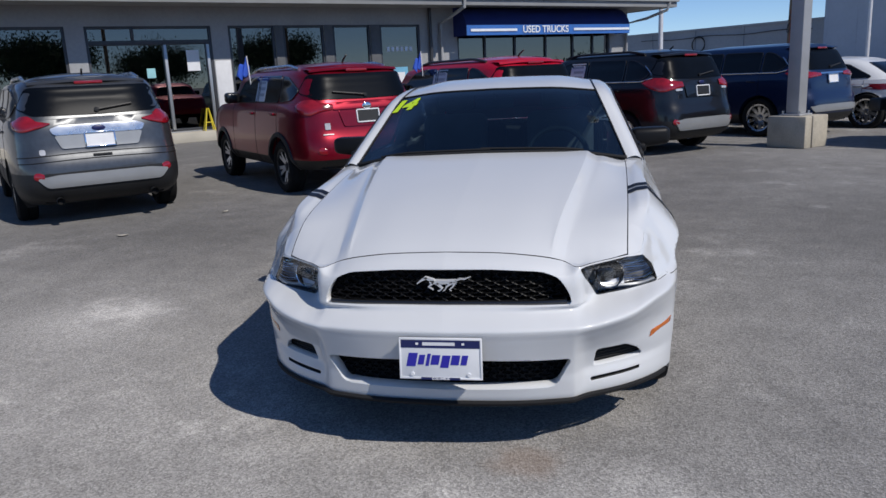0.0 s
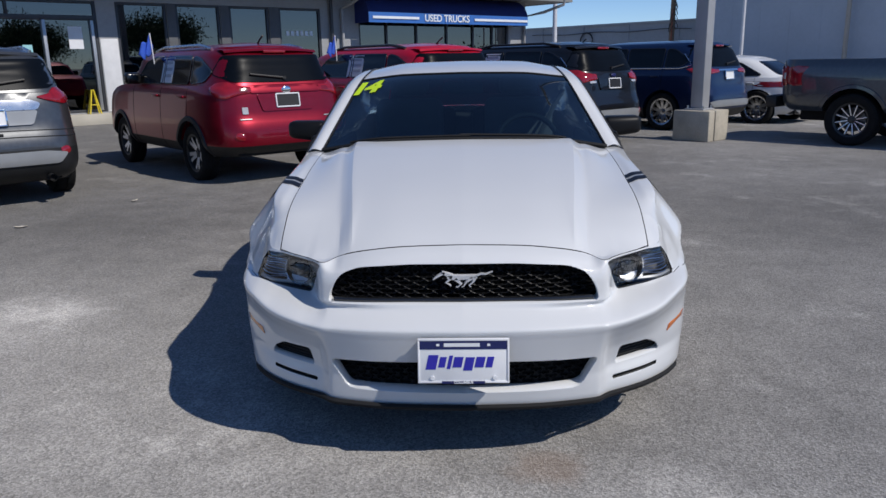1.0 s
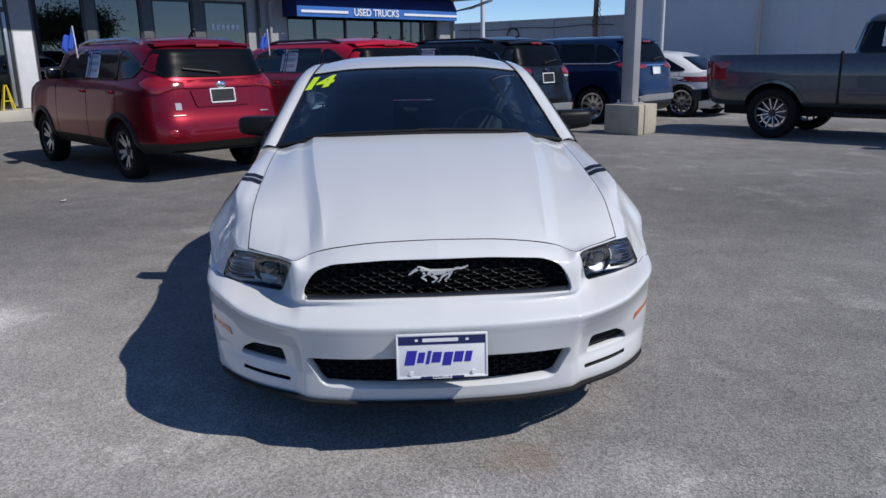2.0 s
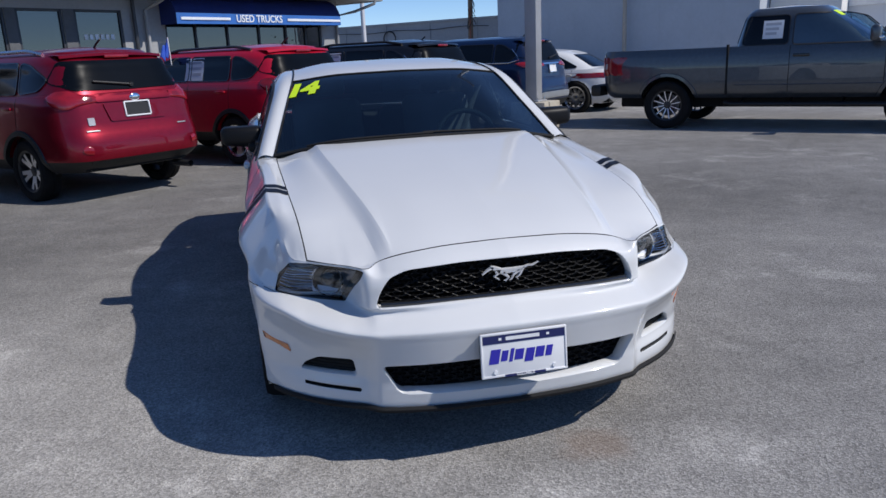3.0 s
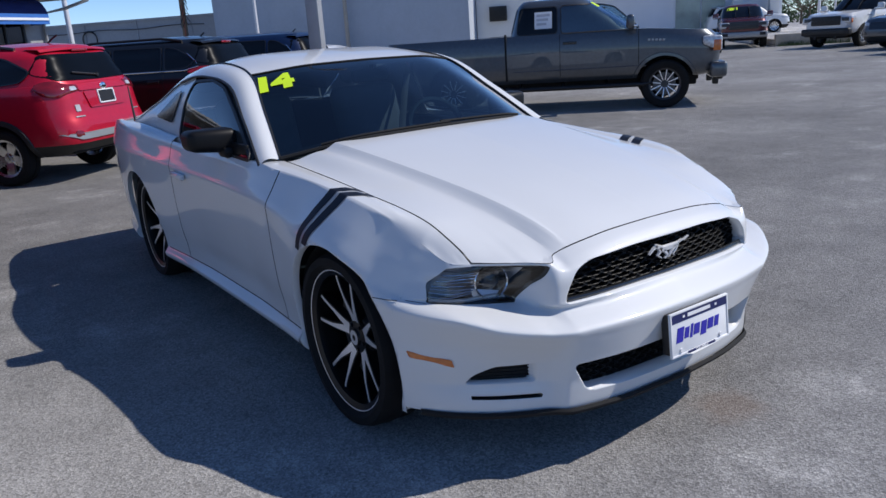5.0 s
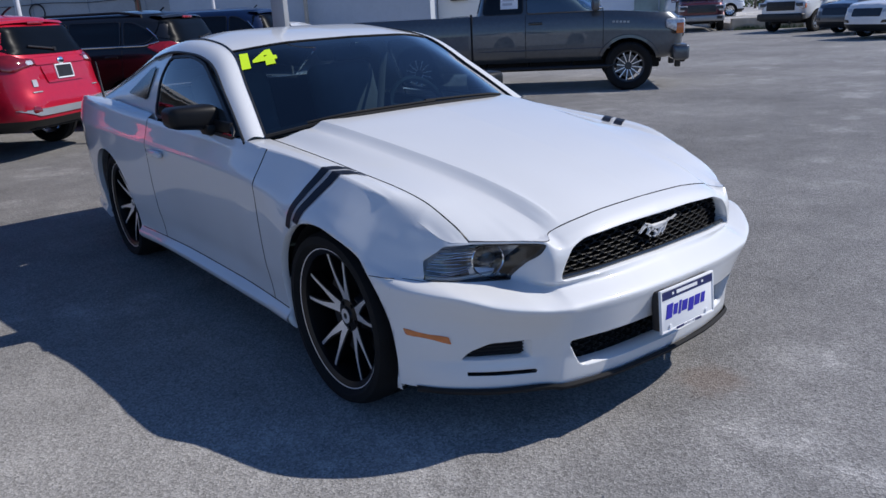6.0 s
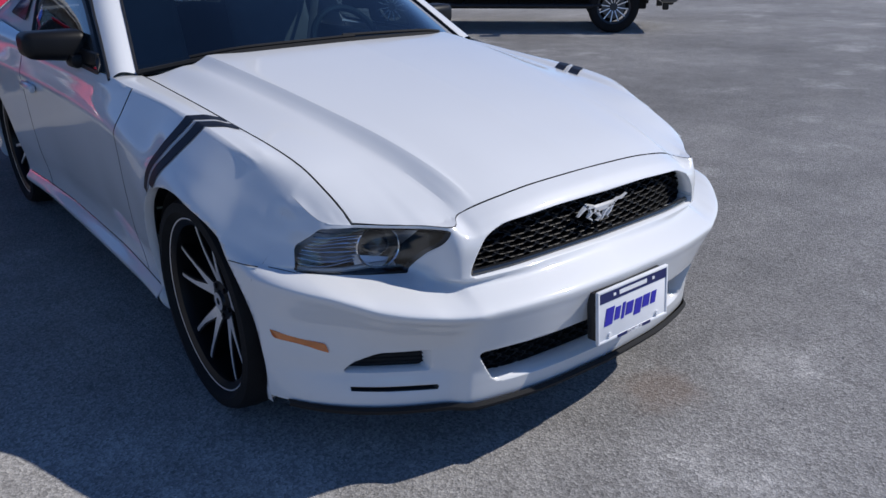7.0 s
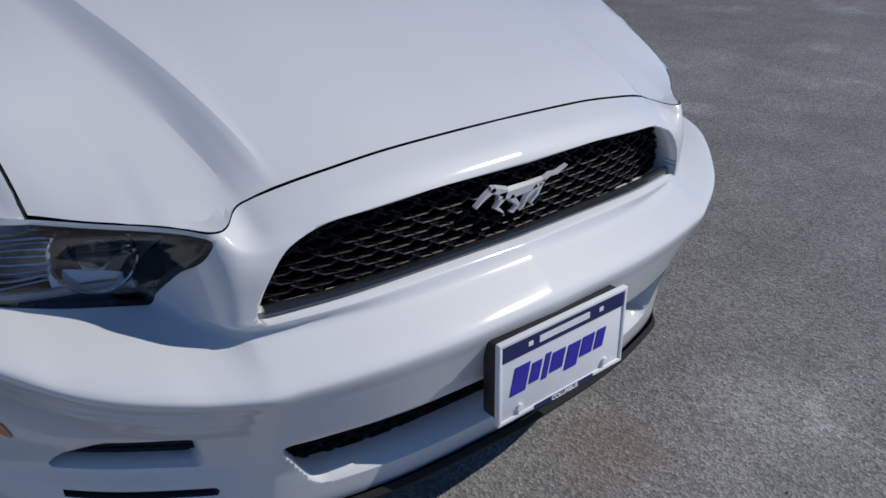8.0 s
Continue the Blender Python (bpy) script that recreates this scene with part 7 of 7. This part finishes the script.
WHEELS = ((0.955, 0.345), (3.675, 0.345))
ARCH_R = 0.393
wing_skins = []
for s in (-1, 1):
    bm = bmesh.new()
    sheet(bm, lambda y, w: wing_top(s, y, w), spread(0.385, ARCH_Y, 24), spread(0, 1, 12))
    sheet(bm, lambda y, r: wing_top(s, y, r) if r <= 1 else flank_at(s, y, r - 1), spread(ARCH_Y, 1.505, 76), spread(0, 1, 12) + spread(1, 1.4, 26)[1:] + spread(1.4, 2, 32)[1:])
    sheet(bm, lambda y, w: Vector((s * (X_EDGE(y) + (X_SH(y) - X_EDGE(y)) * w), y, top(X_EDGE(y) + (X_SH(y) - X_EDGE(y)) * w, y) if w < 1 else Z_SH(y))), spread(1.505, 1.80, 12), spread(0, 1, 12))
    bmesh.ops.remove_doubles(bm, verts=bm.verts, dist=0.0025)
    # the crease softens where it runs out above the lamp
    soft = [v for v in bm.verts if 0.44 < v.co.y < 0.70 and v.co.z > 0.66 and abs(v.co.x) > 0.70 and not v.is_boundary]
    for _ in range(14):
        bmesh.ops.smooth_vert(bm, verts=soft, factor=0.5, use_axis_x=True, use_axis_y=False, use_axis_z=True)
    arch_cut(bm, (WHEELS[0],), ARCH_R, 0, 0.03, flank)
    bmesh.ops.recalc_face_normals(bm, faces=bm.faces)
    tube(bm, [nose(s * x, RIMLINE(x) - 0.001, -0.004) for x in spread(0.688, 0.730, 10)], 0.003, 6)
    wing_skins.append(part("front_wing", bm, WHITE_PAINT, coupe, "white front wing", smooth=27))
    for nm, y0, y1, n in (("door", 1.513, 2.90, 60), ("rear_quarter", 2.908, 4.78, 110)):
        bm = bmesh.new()
        sheet(bm, lambda y, k: flank_at(s, y, k, 0.285 if nm == "door" else 0.205), spread(y0, y1, n), spread(0, 1, 50))
        rail = (0.852, 0.957)
        if nm == "door":
            sheet(bm, lambda y, w: Vector((s * (X_SH(y) + (min(0.850, X_SH(y) - 0.006) - X_SH(y)) * w), y, Z_SH(y) + (0.962 - Z_SH(y)) * step(1.52, 1.78, y) * math.sin(w * 1.57))), spread(y0, y1, n), spread(0, 1, 6))
        else:
            sheet(bm, lambda y, w: Vector((s * (X_SH(y) + (min(X_SH(y) - 0.01, 0.83) - X_SH(y)) * w), y, Z_SH(y) + 0.02 * math.sin(w * 1.57))), spread(y0, y1, n), spread(0, 1, 6))
        bmesh.ops.remove_doubles(bm, verts=bm.verts, dist=0.002)
        if nm != "door":
            arch_cut(bm, (WHEELS[1],), ARCH_R - 0.01, 0, 0.03, flank)
        bmesh.ops.recalc_face_normals(bm, faces=bm.faces)
        d = part(nm, bm, WHITE_PAINT, coupe, "white " + nm.replace("_", " "), smooth=40)
        if nm == "door":
            bm = bmesh.new()
            c = Vector((s * (flank(2.72, 0.80) + 0.016), 2.72, 0.80))
            box(bm, c, (0.03, 0.20, 0.035), bevel=0.012)
            part("door_handle", bm, WHITE_PAINT, d)
    bm = bmesh.new()
    tube(bm, [Vector((s * (flank(1.509, z) - 0.003), 1.509, z)) for z in spread(0.27, Z_SH(1.509), 24)], 0.0010, 6)
    tube(bm, [Vector((s * (flank(2.904, z) - 0.003), 2.904, z)) for z in spread(0.27, Z_SH(2.904), 24)], 0.0012, 6)
    tube(bm, [Vector((s * (flank(y, 0.287) - 0.004), y, 0.287)) for y in spread(1.36, 3.26, 40)], 0.006, 6)
    tube(bm, [nose(s * x, 0.612 + 0.10 * (x - 0.806), 0.0) for x in spread(0.806, 0.845, 8)], 0.0013, 6)
    tube(bm, [Vector((s * (flank(y, 0.612) + 0.0), y, 0.616 - 0.05 * (y - 0.56))) for y in spread(0.56, 0.66, 8)], 0.0013, 6)
    part("panel_gap", bm, DARK, coupe)
    bm = bmesh.new()
    sheet(bm, lambda y, k: Vector((s * (flank(y, 0.285 - 0.085 * k) + 0.008 * math.sin(3.14 * k)), y, 0.285 - 0.085 * k)), spread(1.34, 3.29, 50), spread(0, 1, 8))
    part("side_skirt", bm, WHITE_PAINT, coupe)
    for (yc, zc), R in zip(WHEELS, (ARCH_R, ARCH_R - 0.01)):
        bm = bmesh.new()
        sheet(bm, lambda a, x: (s * x, yc + (R - 0.003) * math.cos(a), zc + (R - 0.003) * math.sin(a)), spread(-0.22, math.pi + 0.22, 30), [0.865, 0.55])
        sheet(bm, lambda a, q: (s * 0.56, yc + R * q * math.cos(a), zc + R * q * math.sin(a)), spread(0, 2 * math.pi, 30), [0.05, 1.0])
        part("arch_liner", bm, DARK, coupe)
        add_wheel(coupe, s * 0.765, yc + (0.028 if yc < 1 else 0.0), 0.345, RIM_COUPE, 20 if yc < 1 else -9)
    # stripes over the wing
    def wing(y, r, off=0.003):
        p = wing_top(s, y, r) if r <= 1 else Vector((s * flank(y, Z_SH(y) + (0.55 - Z_SH(y)) * (r - 1)), y, Z_SH(y) + (0.55 - Z_SH(y)) * (r - 1)))
        out = Vector((s * min(1.0, max(0.0, (r - 0.35) * 1.1)), 0, 1.0 - min(1.0, max(0.0, (r - 0.6) * 0.9)))).normalized()
        return p + out * off
    path = curve((0.0, 0.972), (0.5, 0.993), (1.0, 1.022), (1.25, 1.075), (1.42, 1.118), (1.5, 1.128), (1.6, 1.134), (1.95, 1.155))
    for off, half, mt, lift in ((-0.038, 0.026, STRIPE, 0.003), (0.038, 0.026, STRIPE, 0.003), (0.0, 0.0045, STRIPE_GREY, 0.0032)):
        bm = bmesh.new()
        stop = 1.53 if off < 0 else (1.63 if off > 0 else 1.58)
        sheet(bm, lambda r, q: wing(path(r) + off + q * half, r, lift), spread(0.005, stop, 52), (-1, -0.5, 0, 0.5, 1))
        part("fender_stripe", bm, mt, coupe, "black vinyl stripe" if mt is STRIPE else "thin silver stripe")



def flow(main, sides, reach=0.035):
    """Lets the shading run on smoothly across the joints of the nose and the wings."""
    def points(objects):
        return [(v.co.copy(), v.normal.copy()) for o in objects for v in o.data.vertices]
    nose_pts, side_pts = points([main]), points(sides)
    for o, others in [(main, side_pts)] + [(w, nose_pts) for w in sides]:
        tree = KDTree(len(others))
        for i, (co, _) in enumerate(others):
            tree.insert(co, i)
        tree.balance()
        out = []
        for co, nr in points([o]):
            n = Vector((0, 0, 0))
            if 0.50 < co.y < 0.66 and 0.45 < co.z < Z_SH(co.y) - 0.014 and abs(co.x) > 0.74:
                p, i, d = tree.find(co)
                other = others[i][1]
                other = other if other.dot(nr) > 0 else -other
                if d < reach and other.dot(nr) > 0.3:
                    n = nr.lerp(other, 0.5 * (1 - d / reach)).normalized()
            out.append(n)
        o.data.normals_split_custom_set_from_vertices(out)


flow(bumper, wing_skins)
bm = bmesh.new()
sheet(bm, lambda q, k: Vector((q * X_SH(4.78) * 1.0, 4.78 + 0.03 * (1 - q * q), 0.2 + (0.835 - 0.06 * q * q) * k)), spread(-1, 1, 20), spread(0, 1, 12))
part("tail_panel", bm, WHITE_PAINT, coupe)
for s in (-1, 1):
    for k in range(3):
        bm = bmesh.new()
        box(bm, (s * (0.40 + 0.11 * k), 4.81, 0.80), (0.085, 0.03, 0.17), bevel=0.012)
        part("tail_lamp", bm, RED_LENS, coupe)
bm = bmesh.new()
sheet(bm, lambda q, y: Vector((q * 0.84 * min(1, X_SH(y) / 0.84), y, 1.055 - 0.06 * q * q - 0.02 * (y - 4.0) + 0.0)), spread(-1, 1, 30), spread(3.98, 4.80, 14))
part("boot_lid", bm, WHITE_PAINT, coupe)

# cabin
LINES = [curve((0, (0, 1.45, 1.030)), (0.16, (0, 1.775, 1.205)), (0.33, (0, 2.13, 1.345)), (0.42, (0, 2.40, 1.392)), (0.5, (0, 2.70, 1.414)), (0.66, (0, 3.28, 1.380)), (0.84, (0, 3.76, 1.205)), (1, (0, 4.12, 1.055))),
         curve((0, (0.40, 1.487, 1.020)), (0.16, (0.365, 1.80, 1.197)), (0.33, (0.325, 2.155, 1.339)), (0.42, (0.33, 2.42, 1.386)), (0.5, (0.345, 2.71, 1.407)), (0.66, (0.33, 3.27, 1.370)), (0.84, (0.37, 3.75, 1.195)), (1, (0.42, 4.11, 1.05))),
         curve((0, (0.752, 1.662, 0.960)), (0.16, (0.676, 1.960, 1.143)), (0.33, (0.604, 2.262, 1.309)), (0.42, (0.585, 2.465, 1.350)), (0.5, (0.575, 2.72, 1.370)), (0.66, (0.53, 3.22, 1.338)), (0.84, (0.59, 3.70, 1.17)), (1, (0.67, 4.08, 1.03))),
         curve((0, (0.838, 1.69, 0.950)), (0.16, (0.768, 2.00, 1.125)), (0.33, (0.708, 2.31, 1.276)), (0.42, (0.700, 2.52, 1.308)), (0.5, (0.700, 2.75, 1.317)), (0.66, (0.690, 3.16, 1.276)), (0.84, (0.745, 3.60, 1.145)), (1, (0.81, 4.06, 1.01)))]


def shell(x, tau):
    """Windscreen, roof and rear glass; x from -1 to 1 across the glass."""
    a, b, c = (f(tau) for f in LINES[:3])
    e = abs(x)
    p = Vector(curve((0, a), (0.56, b), (1, c))(e))
    return Vector((math.copysign(p.x, x) if x else 0.0, p.y, p.z))


def pillar(s, tau, w):
    c, d = Vector(LINES[2](tau)), Vector(LINES[3](tau))
    p = c.lerp(d, w) + Vector((0.4, 0, 1)).normalized() * 0.018 * math.sin(w * math.pi)
    return Vector((s * p.x, p.y, p.z))


bm = bmesh.new()
sheet(bm, shell, spread(-1, 1, 36), spread(0, 0.33, 16))
part("windscreen", bm, TINT, coupe, "dark tinted windscreen", smooth=80)
bm = bmesh.new()
sheet(bm, shell, spread(-1, 1, 36), spread(0.335, 0.66, 24))
part("roof", bm, WHITE_PAINT, coupe, smooth=80)
bm = bmesh.new()
sheet(bm, shell, spread(-0.98, 0.98, 30), spread(0.665, 1.0, 14))
part("rear_window", bm, REAR_TINT, coupe, smooth=80)
for s in (-1, 1):
    bm = bmesh.new()
    sheet(bm, lambda t, w: pillar(s, t, w), spread(0, 1, 60), spread(0, 1, 8))
    part("roof_rail", bm, WHITE_PAINT, coupe, "white pillar and roof edge", smooth=70)
    bm = bmesh.new()
    tube(bm, [pillar(s, t, 0.0) + Vector((0, 0, 0.003)) for t in spread(0.0, 0.66, 40)], 0.005, 6)
    tube(bm, [pillar(s, t, 1.0) + Vector((s * 0.004, 0, -0.004)) for t in spread(0.0, 0.66, 40)], 0.007, 6)
    part("glass_seal", bm, BLACK, coupe)
bm = bmesh.new()
tube(bm, [shell(x, 0.3325) + Vector((0, 0, 0.001)) for x in spread(-1, 1, 30)], 0.006, 6)
tube(bm, [shell(x, 0.004) + Vector((0, -0.004, 0.0)) for x in spread(-1, 1, 30)], 0.012, 6)
part("screen_seal", bm, DARK, coupe)
bm = bmesh.new()
sheet(bm, lambda x, k: shell(x, 0.30 + 0.033 * k) - Vector((0, -0.004, 0.004)), spread(-1, 1, 30), spread(0, 1, 3))
sheet(bm, lambda x, k: shell(x, 0.022 * k) - Vector((0, -0.004, 0.004)), spread(-1, 1, 30), spread(0, 1, 3))
part("screen_border", bm, DARK, coupe)

LINE3_Y = curve(*[(LINES[3](t)[1], LINES[3](t)) for t in spread(0, 1, 60)])


def side_glass(s, y, z, off=0.0):
    p = LINE3_Y(y)
    lo = 0.957
    t = min(max((z - lo) / max(p[2] - lo, 0.02), 0), 1.05)
    return Vector((s * (0.846 + (p[0] - 0.846) * t + 0.012 * math.sin(t * math.pi) + off), y, z))


WINDOW = [(1.77, 0.966), (2.85, 0.990), (2.885, 1.19), (2.815, 1.280), (2.55, 1.290), (2.35, 1.258), (2.075, 1.126)]
QUARTER = [(3.07, 1.055), (3.44, 1.075), (3.17, 1.215), (3.07, 1.236)]
for s in (-1, 1):
    bm = bmesh.new()
    sheet(bm, lambda y, t: side_glass(s, y, 0.95 + (LINE3_Y(y)[2] - 0.95) * t, -0.012), spread(2.86, 4.06, 40), spread(0, 1, 16))
    part("rear_pillar", bm, WHITE_PAINT, coupe, "white rear pillar", smooth=70)
    bm = bmesh.new()
    line = rounded([Vector(p) for p in WINDOW], 0.05)
    patch(bm, line, lambda a, b, o: side_glass(s, a, b, o), 0.0, 0.0, 6)
    part("door_window", bm, SIDE_TINT, coupe, "tinted door window")
    bm = bmesh.new()
    edge_band(bm, line, lambda a, b, o: side_glass(s, a, b, o), 0.014, 0.006)
    part("window_frame", bm, BLACK, coupe)
    bm = bmesh.new()
    line = rounded([Vector(p) for p in QUARTER], 0.03)
    patch(bm, line, lambda a, b, o: side_glass(s, a, b, o), 0.0, 0.004, 6)
    part("quarter_window", bm, PRIVACY, coupe, "dark quarter window")
    # mirror
    bm = bmesh.new()
    vs = box(bm, (s * 0.912, 2.09, 1.030), (0.225, 0.15, 0.114), bevel=0.034, seg=4)
    for v in vs:
        k = (abs(v.co.x) - 0.80) / 0.225
        v.co.y += 0.035 * k * k
        v.co.z = 1.030 + (v.co.z - 1.030) * (1.06 - 0.22 * k) + 0.012 * k
    mr = part("door_mirror", bm, GRILLE_BLACK, coupe, "black door mirror")
    bm = bmesh.new()
    box(bm, (s * 0.835, 2.05, 0.980), (0.10, 0.10, 0.055), bevel=0.02)
    box(bm, (s * 0.832, 1.94, 0.990), (0.02, 0.22, 0.07), bevel=0.008)
    part("mirror_foot", bm, GRILLE_BLACK, mr)
    bm = bmesh.new()
    box(bm, (s * 0.915, 2.172, 1.035), (0.17, 0.004, 0.085), bevel=0.0015)
    part("mirror_glass", bm, CHROME, mr)

# cowl, wipers
bm = bmesh.new()
sheet(bm, lambda e, m: Vector((e * 0.745, COWL(abs(e) * 0.745) + (shell(e, 0.0).y - COWL(abs(e) * 0.745)) * m + 0.004, shell(e, 0.0).z - 0.022 + 0.006 * m)), spread(-1, 1, 30), spread(0, 1, 4))
part("cowl", bm, DARK, coupe, "black cowl panel")
for x0, x1, t1 in ((0.05, -0.80, 0.012), (0.72, -0.02, 0.016)):
    bm = bmesh.new()
    pts = [shell(x0 + (x1 - x0) * t, 0.012 + (t1 - 0.012) * t) + Vector((0, -0.008, 0.006)) for t in spread(0, 1, 12)]
    tube(bm, pts, 0.007, 6)
    part("wiper", bm, DARK, coupe)

# inside the cabin
bm = bmesh.new()
sheet(bm, lambda x, k: Vector((x, (1.56, 1.80, 1.98, 2.02, 2.02)[k] + 0.10 * (x / 0.7) ** 2, (0.985, 0.985, 0.955, 0.90, 0.55)[k] - 0.03 * (x / 0.7) ** 2 + (0.02 if k in (1, 2) and 0.16 < x < 0.56 else 0.0))), spread(-0.72, 0.72, 40), range(5))
part("dashboard", bm, DASH, coupe, "dark dashboard")
bm = bmesh.new()
box(bm, (0, 2.75, 0.36), (1.5, 2.3, 0.06))
box(bm, (0, 3.78, 0.74), (1.3, 0.56, 0.54), bevel=0.05)
box(bm, (0, 3.50, 0.80), (1.26, 0.06, 0.50), bevel=0.02)
for x in (-0.33, 0.33):
    box(bm, (x, 3.42, 0.84), (0.54, 0.16, 0.48), bevel=0.06, seg=3)
box(bm, (0, 2.5, 0.5), (0.22, 1.1, 0.22), bevel=0.03)
for s in (-1, 1):
    box(bm, (s * 0.80, 2.35, 0.66), (0.05, 1.5, 0.56), bevel=0.02)
part("cabin_trim", bm, DASH, coupe)
for x in (-0.37, 0.37):
    bm = bmesh.new()
    box(bm, (0, 0, 0), (0.48, 0.50, 0.16), pose(x, 2.45, 0.55, -6, 0, 0), bevel=0.06, seg=3)
    box(bm, (0, 0, 0.32), (0.46, 0.13, 0.60), pose(x, 2.72, 0.58, -18, 0, 0), bevel=0.06, seg=3)
    box(bm, (0, 0, 0.72), (0.26, 0.10, 0.17), pose(x, 2.73, 0.58, -16, 0, 0), bevel=0.045, seg=3)
    part("seat", bm, SEAT, coupe, "grey cloth seat")
bm = bmesh.new()
wheel_m = pose(0.37, 2.06, 0.935, 66, 0, 0)
tube(bm, [wheel_m @ Vector((0.18 * math.cos(a), 0.18 * math.sin(a), 0)) for a in spread(0, 2 * math.pi, 36)], 0.016, 8)
for a in (0.2, 2.94, 4.71):
    rod(bm, wheel_m @ Vector((0, 0, -0.02)), wheel_m @ Vector((0.175 * math.cos(a), 0.175 * math.sin(a), 0)), 0.018, n=8)
bmesh.ops.create_uvsphere(bm, u_segments=16, v_segments=8, radius=0.06, matrix=wheel_m @ Matrix.Diagonal((1, 1, 0.5, 1)))
part("steering_wheel", bm, DASH, coupe)
bm = bmesh.new()
box(bm, (0, 0, 0), (0.23, 0.03, 0.07), pose(0, 2.12, 1.265, -8, 0, 0), bevel=0.015)
rod(bm, (0, 2.12, 1.28), (0, 2.10, 1.325), 0.012)
part("rear_view_mirror", bm, BLACK, coupe)
bm = bmesh.new()
tube(bm, [(0.66, 2.80, 1.215), (0.60, 2.745, 1.12), (0.52, 2.66, 0.98), (0.44, 2.58, 0.82)], 0.022, 6, flat=0.2)
part("seat_belt", bm, SEAT, coupe, "pale grey seat belt")

# lime year figures on the glass
for word, cx in (("1", -0.958), ("4", -0.835)):
    o = lettering("year_figures", word, 0.185, 0.0, LIME, coupe, Matrix.Identity(4), bold=0.011)
    for v in o.data.vertices:
        a, b = v.co.x * 0.85, v.co.y
        v.co = shell(cx + (a + 0.10 * b) / 0.60, 0.268 + b * 0.33 / 0.70) + Vector((0, -0.003, 0.003))
bm = bmesh.new()
rod(bm, (-0.74, 4.24, 0.97), (-0.74, 4.30, 1.24), 0.010, 0.004, 8)
part("aerial", bm, BLACK, coupe)


# ---------------------------------------------------------------- small things on the asphalt
LEAF_DRY = mat("dry_leaf", (0.46, 0.42, 0.36), 0.85, vary=0.3, scale=40)
for x, y, a, s in ((-4.09, 4.29, 20, 0.06), (-3.6, 5.6, 75, 0.05)):
    bm = bmesh.new()
    sheet(bm, lambda t, w: Vector((t * s, w * s * 0.45 * (1 - t * t), 0.004 + 0.010 * w * w + 0.006 * t * t)), spread(-1, 1, 8), (-1, -0.5, 0, 0.5, 1))
    single("dry_leaf", bm, LEAF_DRY, "small pale dry leaf lying on the asphalt", "leaf", pose(x, y, 0, 0, 0, a), group="fallen leaves")
rng = random.Random(11)
GRIT = mat("loose_grit", (0.34, 0.32, 0.30), 0.9, vary=0.3, scale=30)
bm = bmesh.new()
for i in range(900):
    x, y = rng.uniform(-3.0, 3.6), rng.uniform(-2.2, 4.0)
    if abs(x) < 1.0 and y > -0.1:
        continue
    r_ = rng.uniform(0.002, 0.006)
    top_ = bm.verts.new((x, y, r_ * 1.1))
    ring = [bm.verts.new((x + r_ * math.cos(k * 1.26 + i) * rng.uniform(0.7, 1.2), y + r_ * math.sin(k * 1.26 + i) * rng.uniform(0.7, 1.2), 0.0)) for k in range(5)]
    for k in range(5):
        bm.faces.new((top_, ring[k], ring[(k + 1) % 5]))
single("loose_grit", bm, GRIT, "fine loose grit scattered on the asphalt", "grit", kind="stuff", smooth=0)
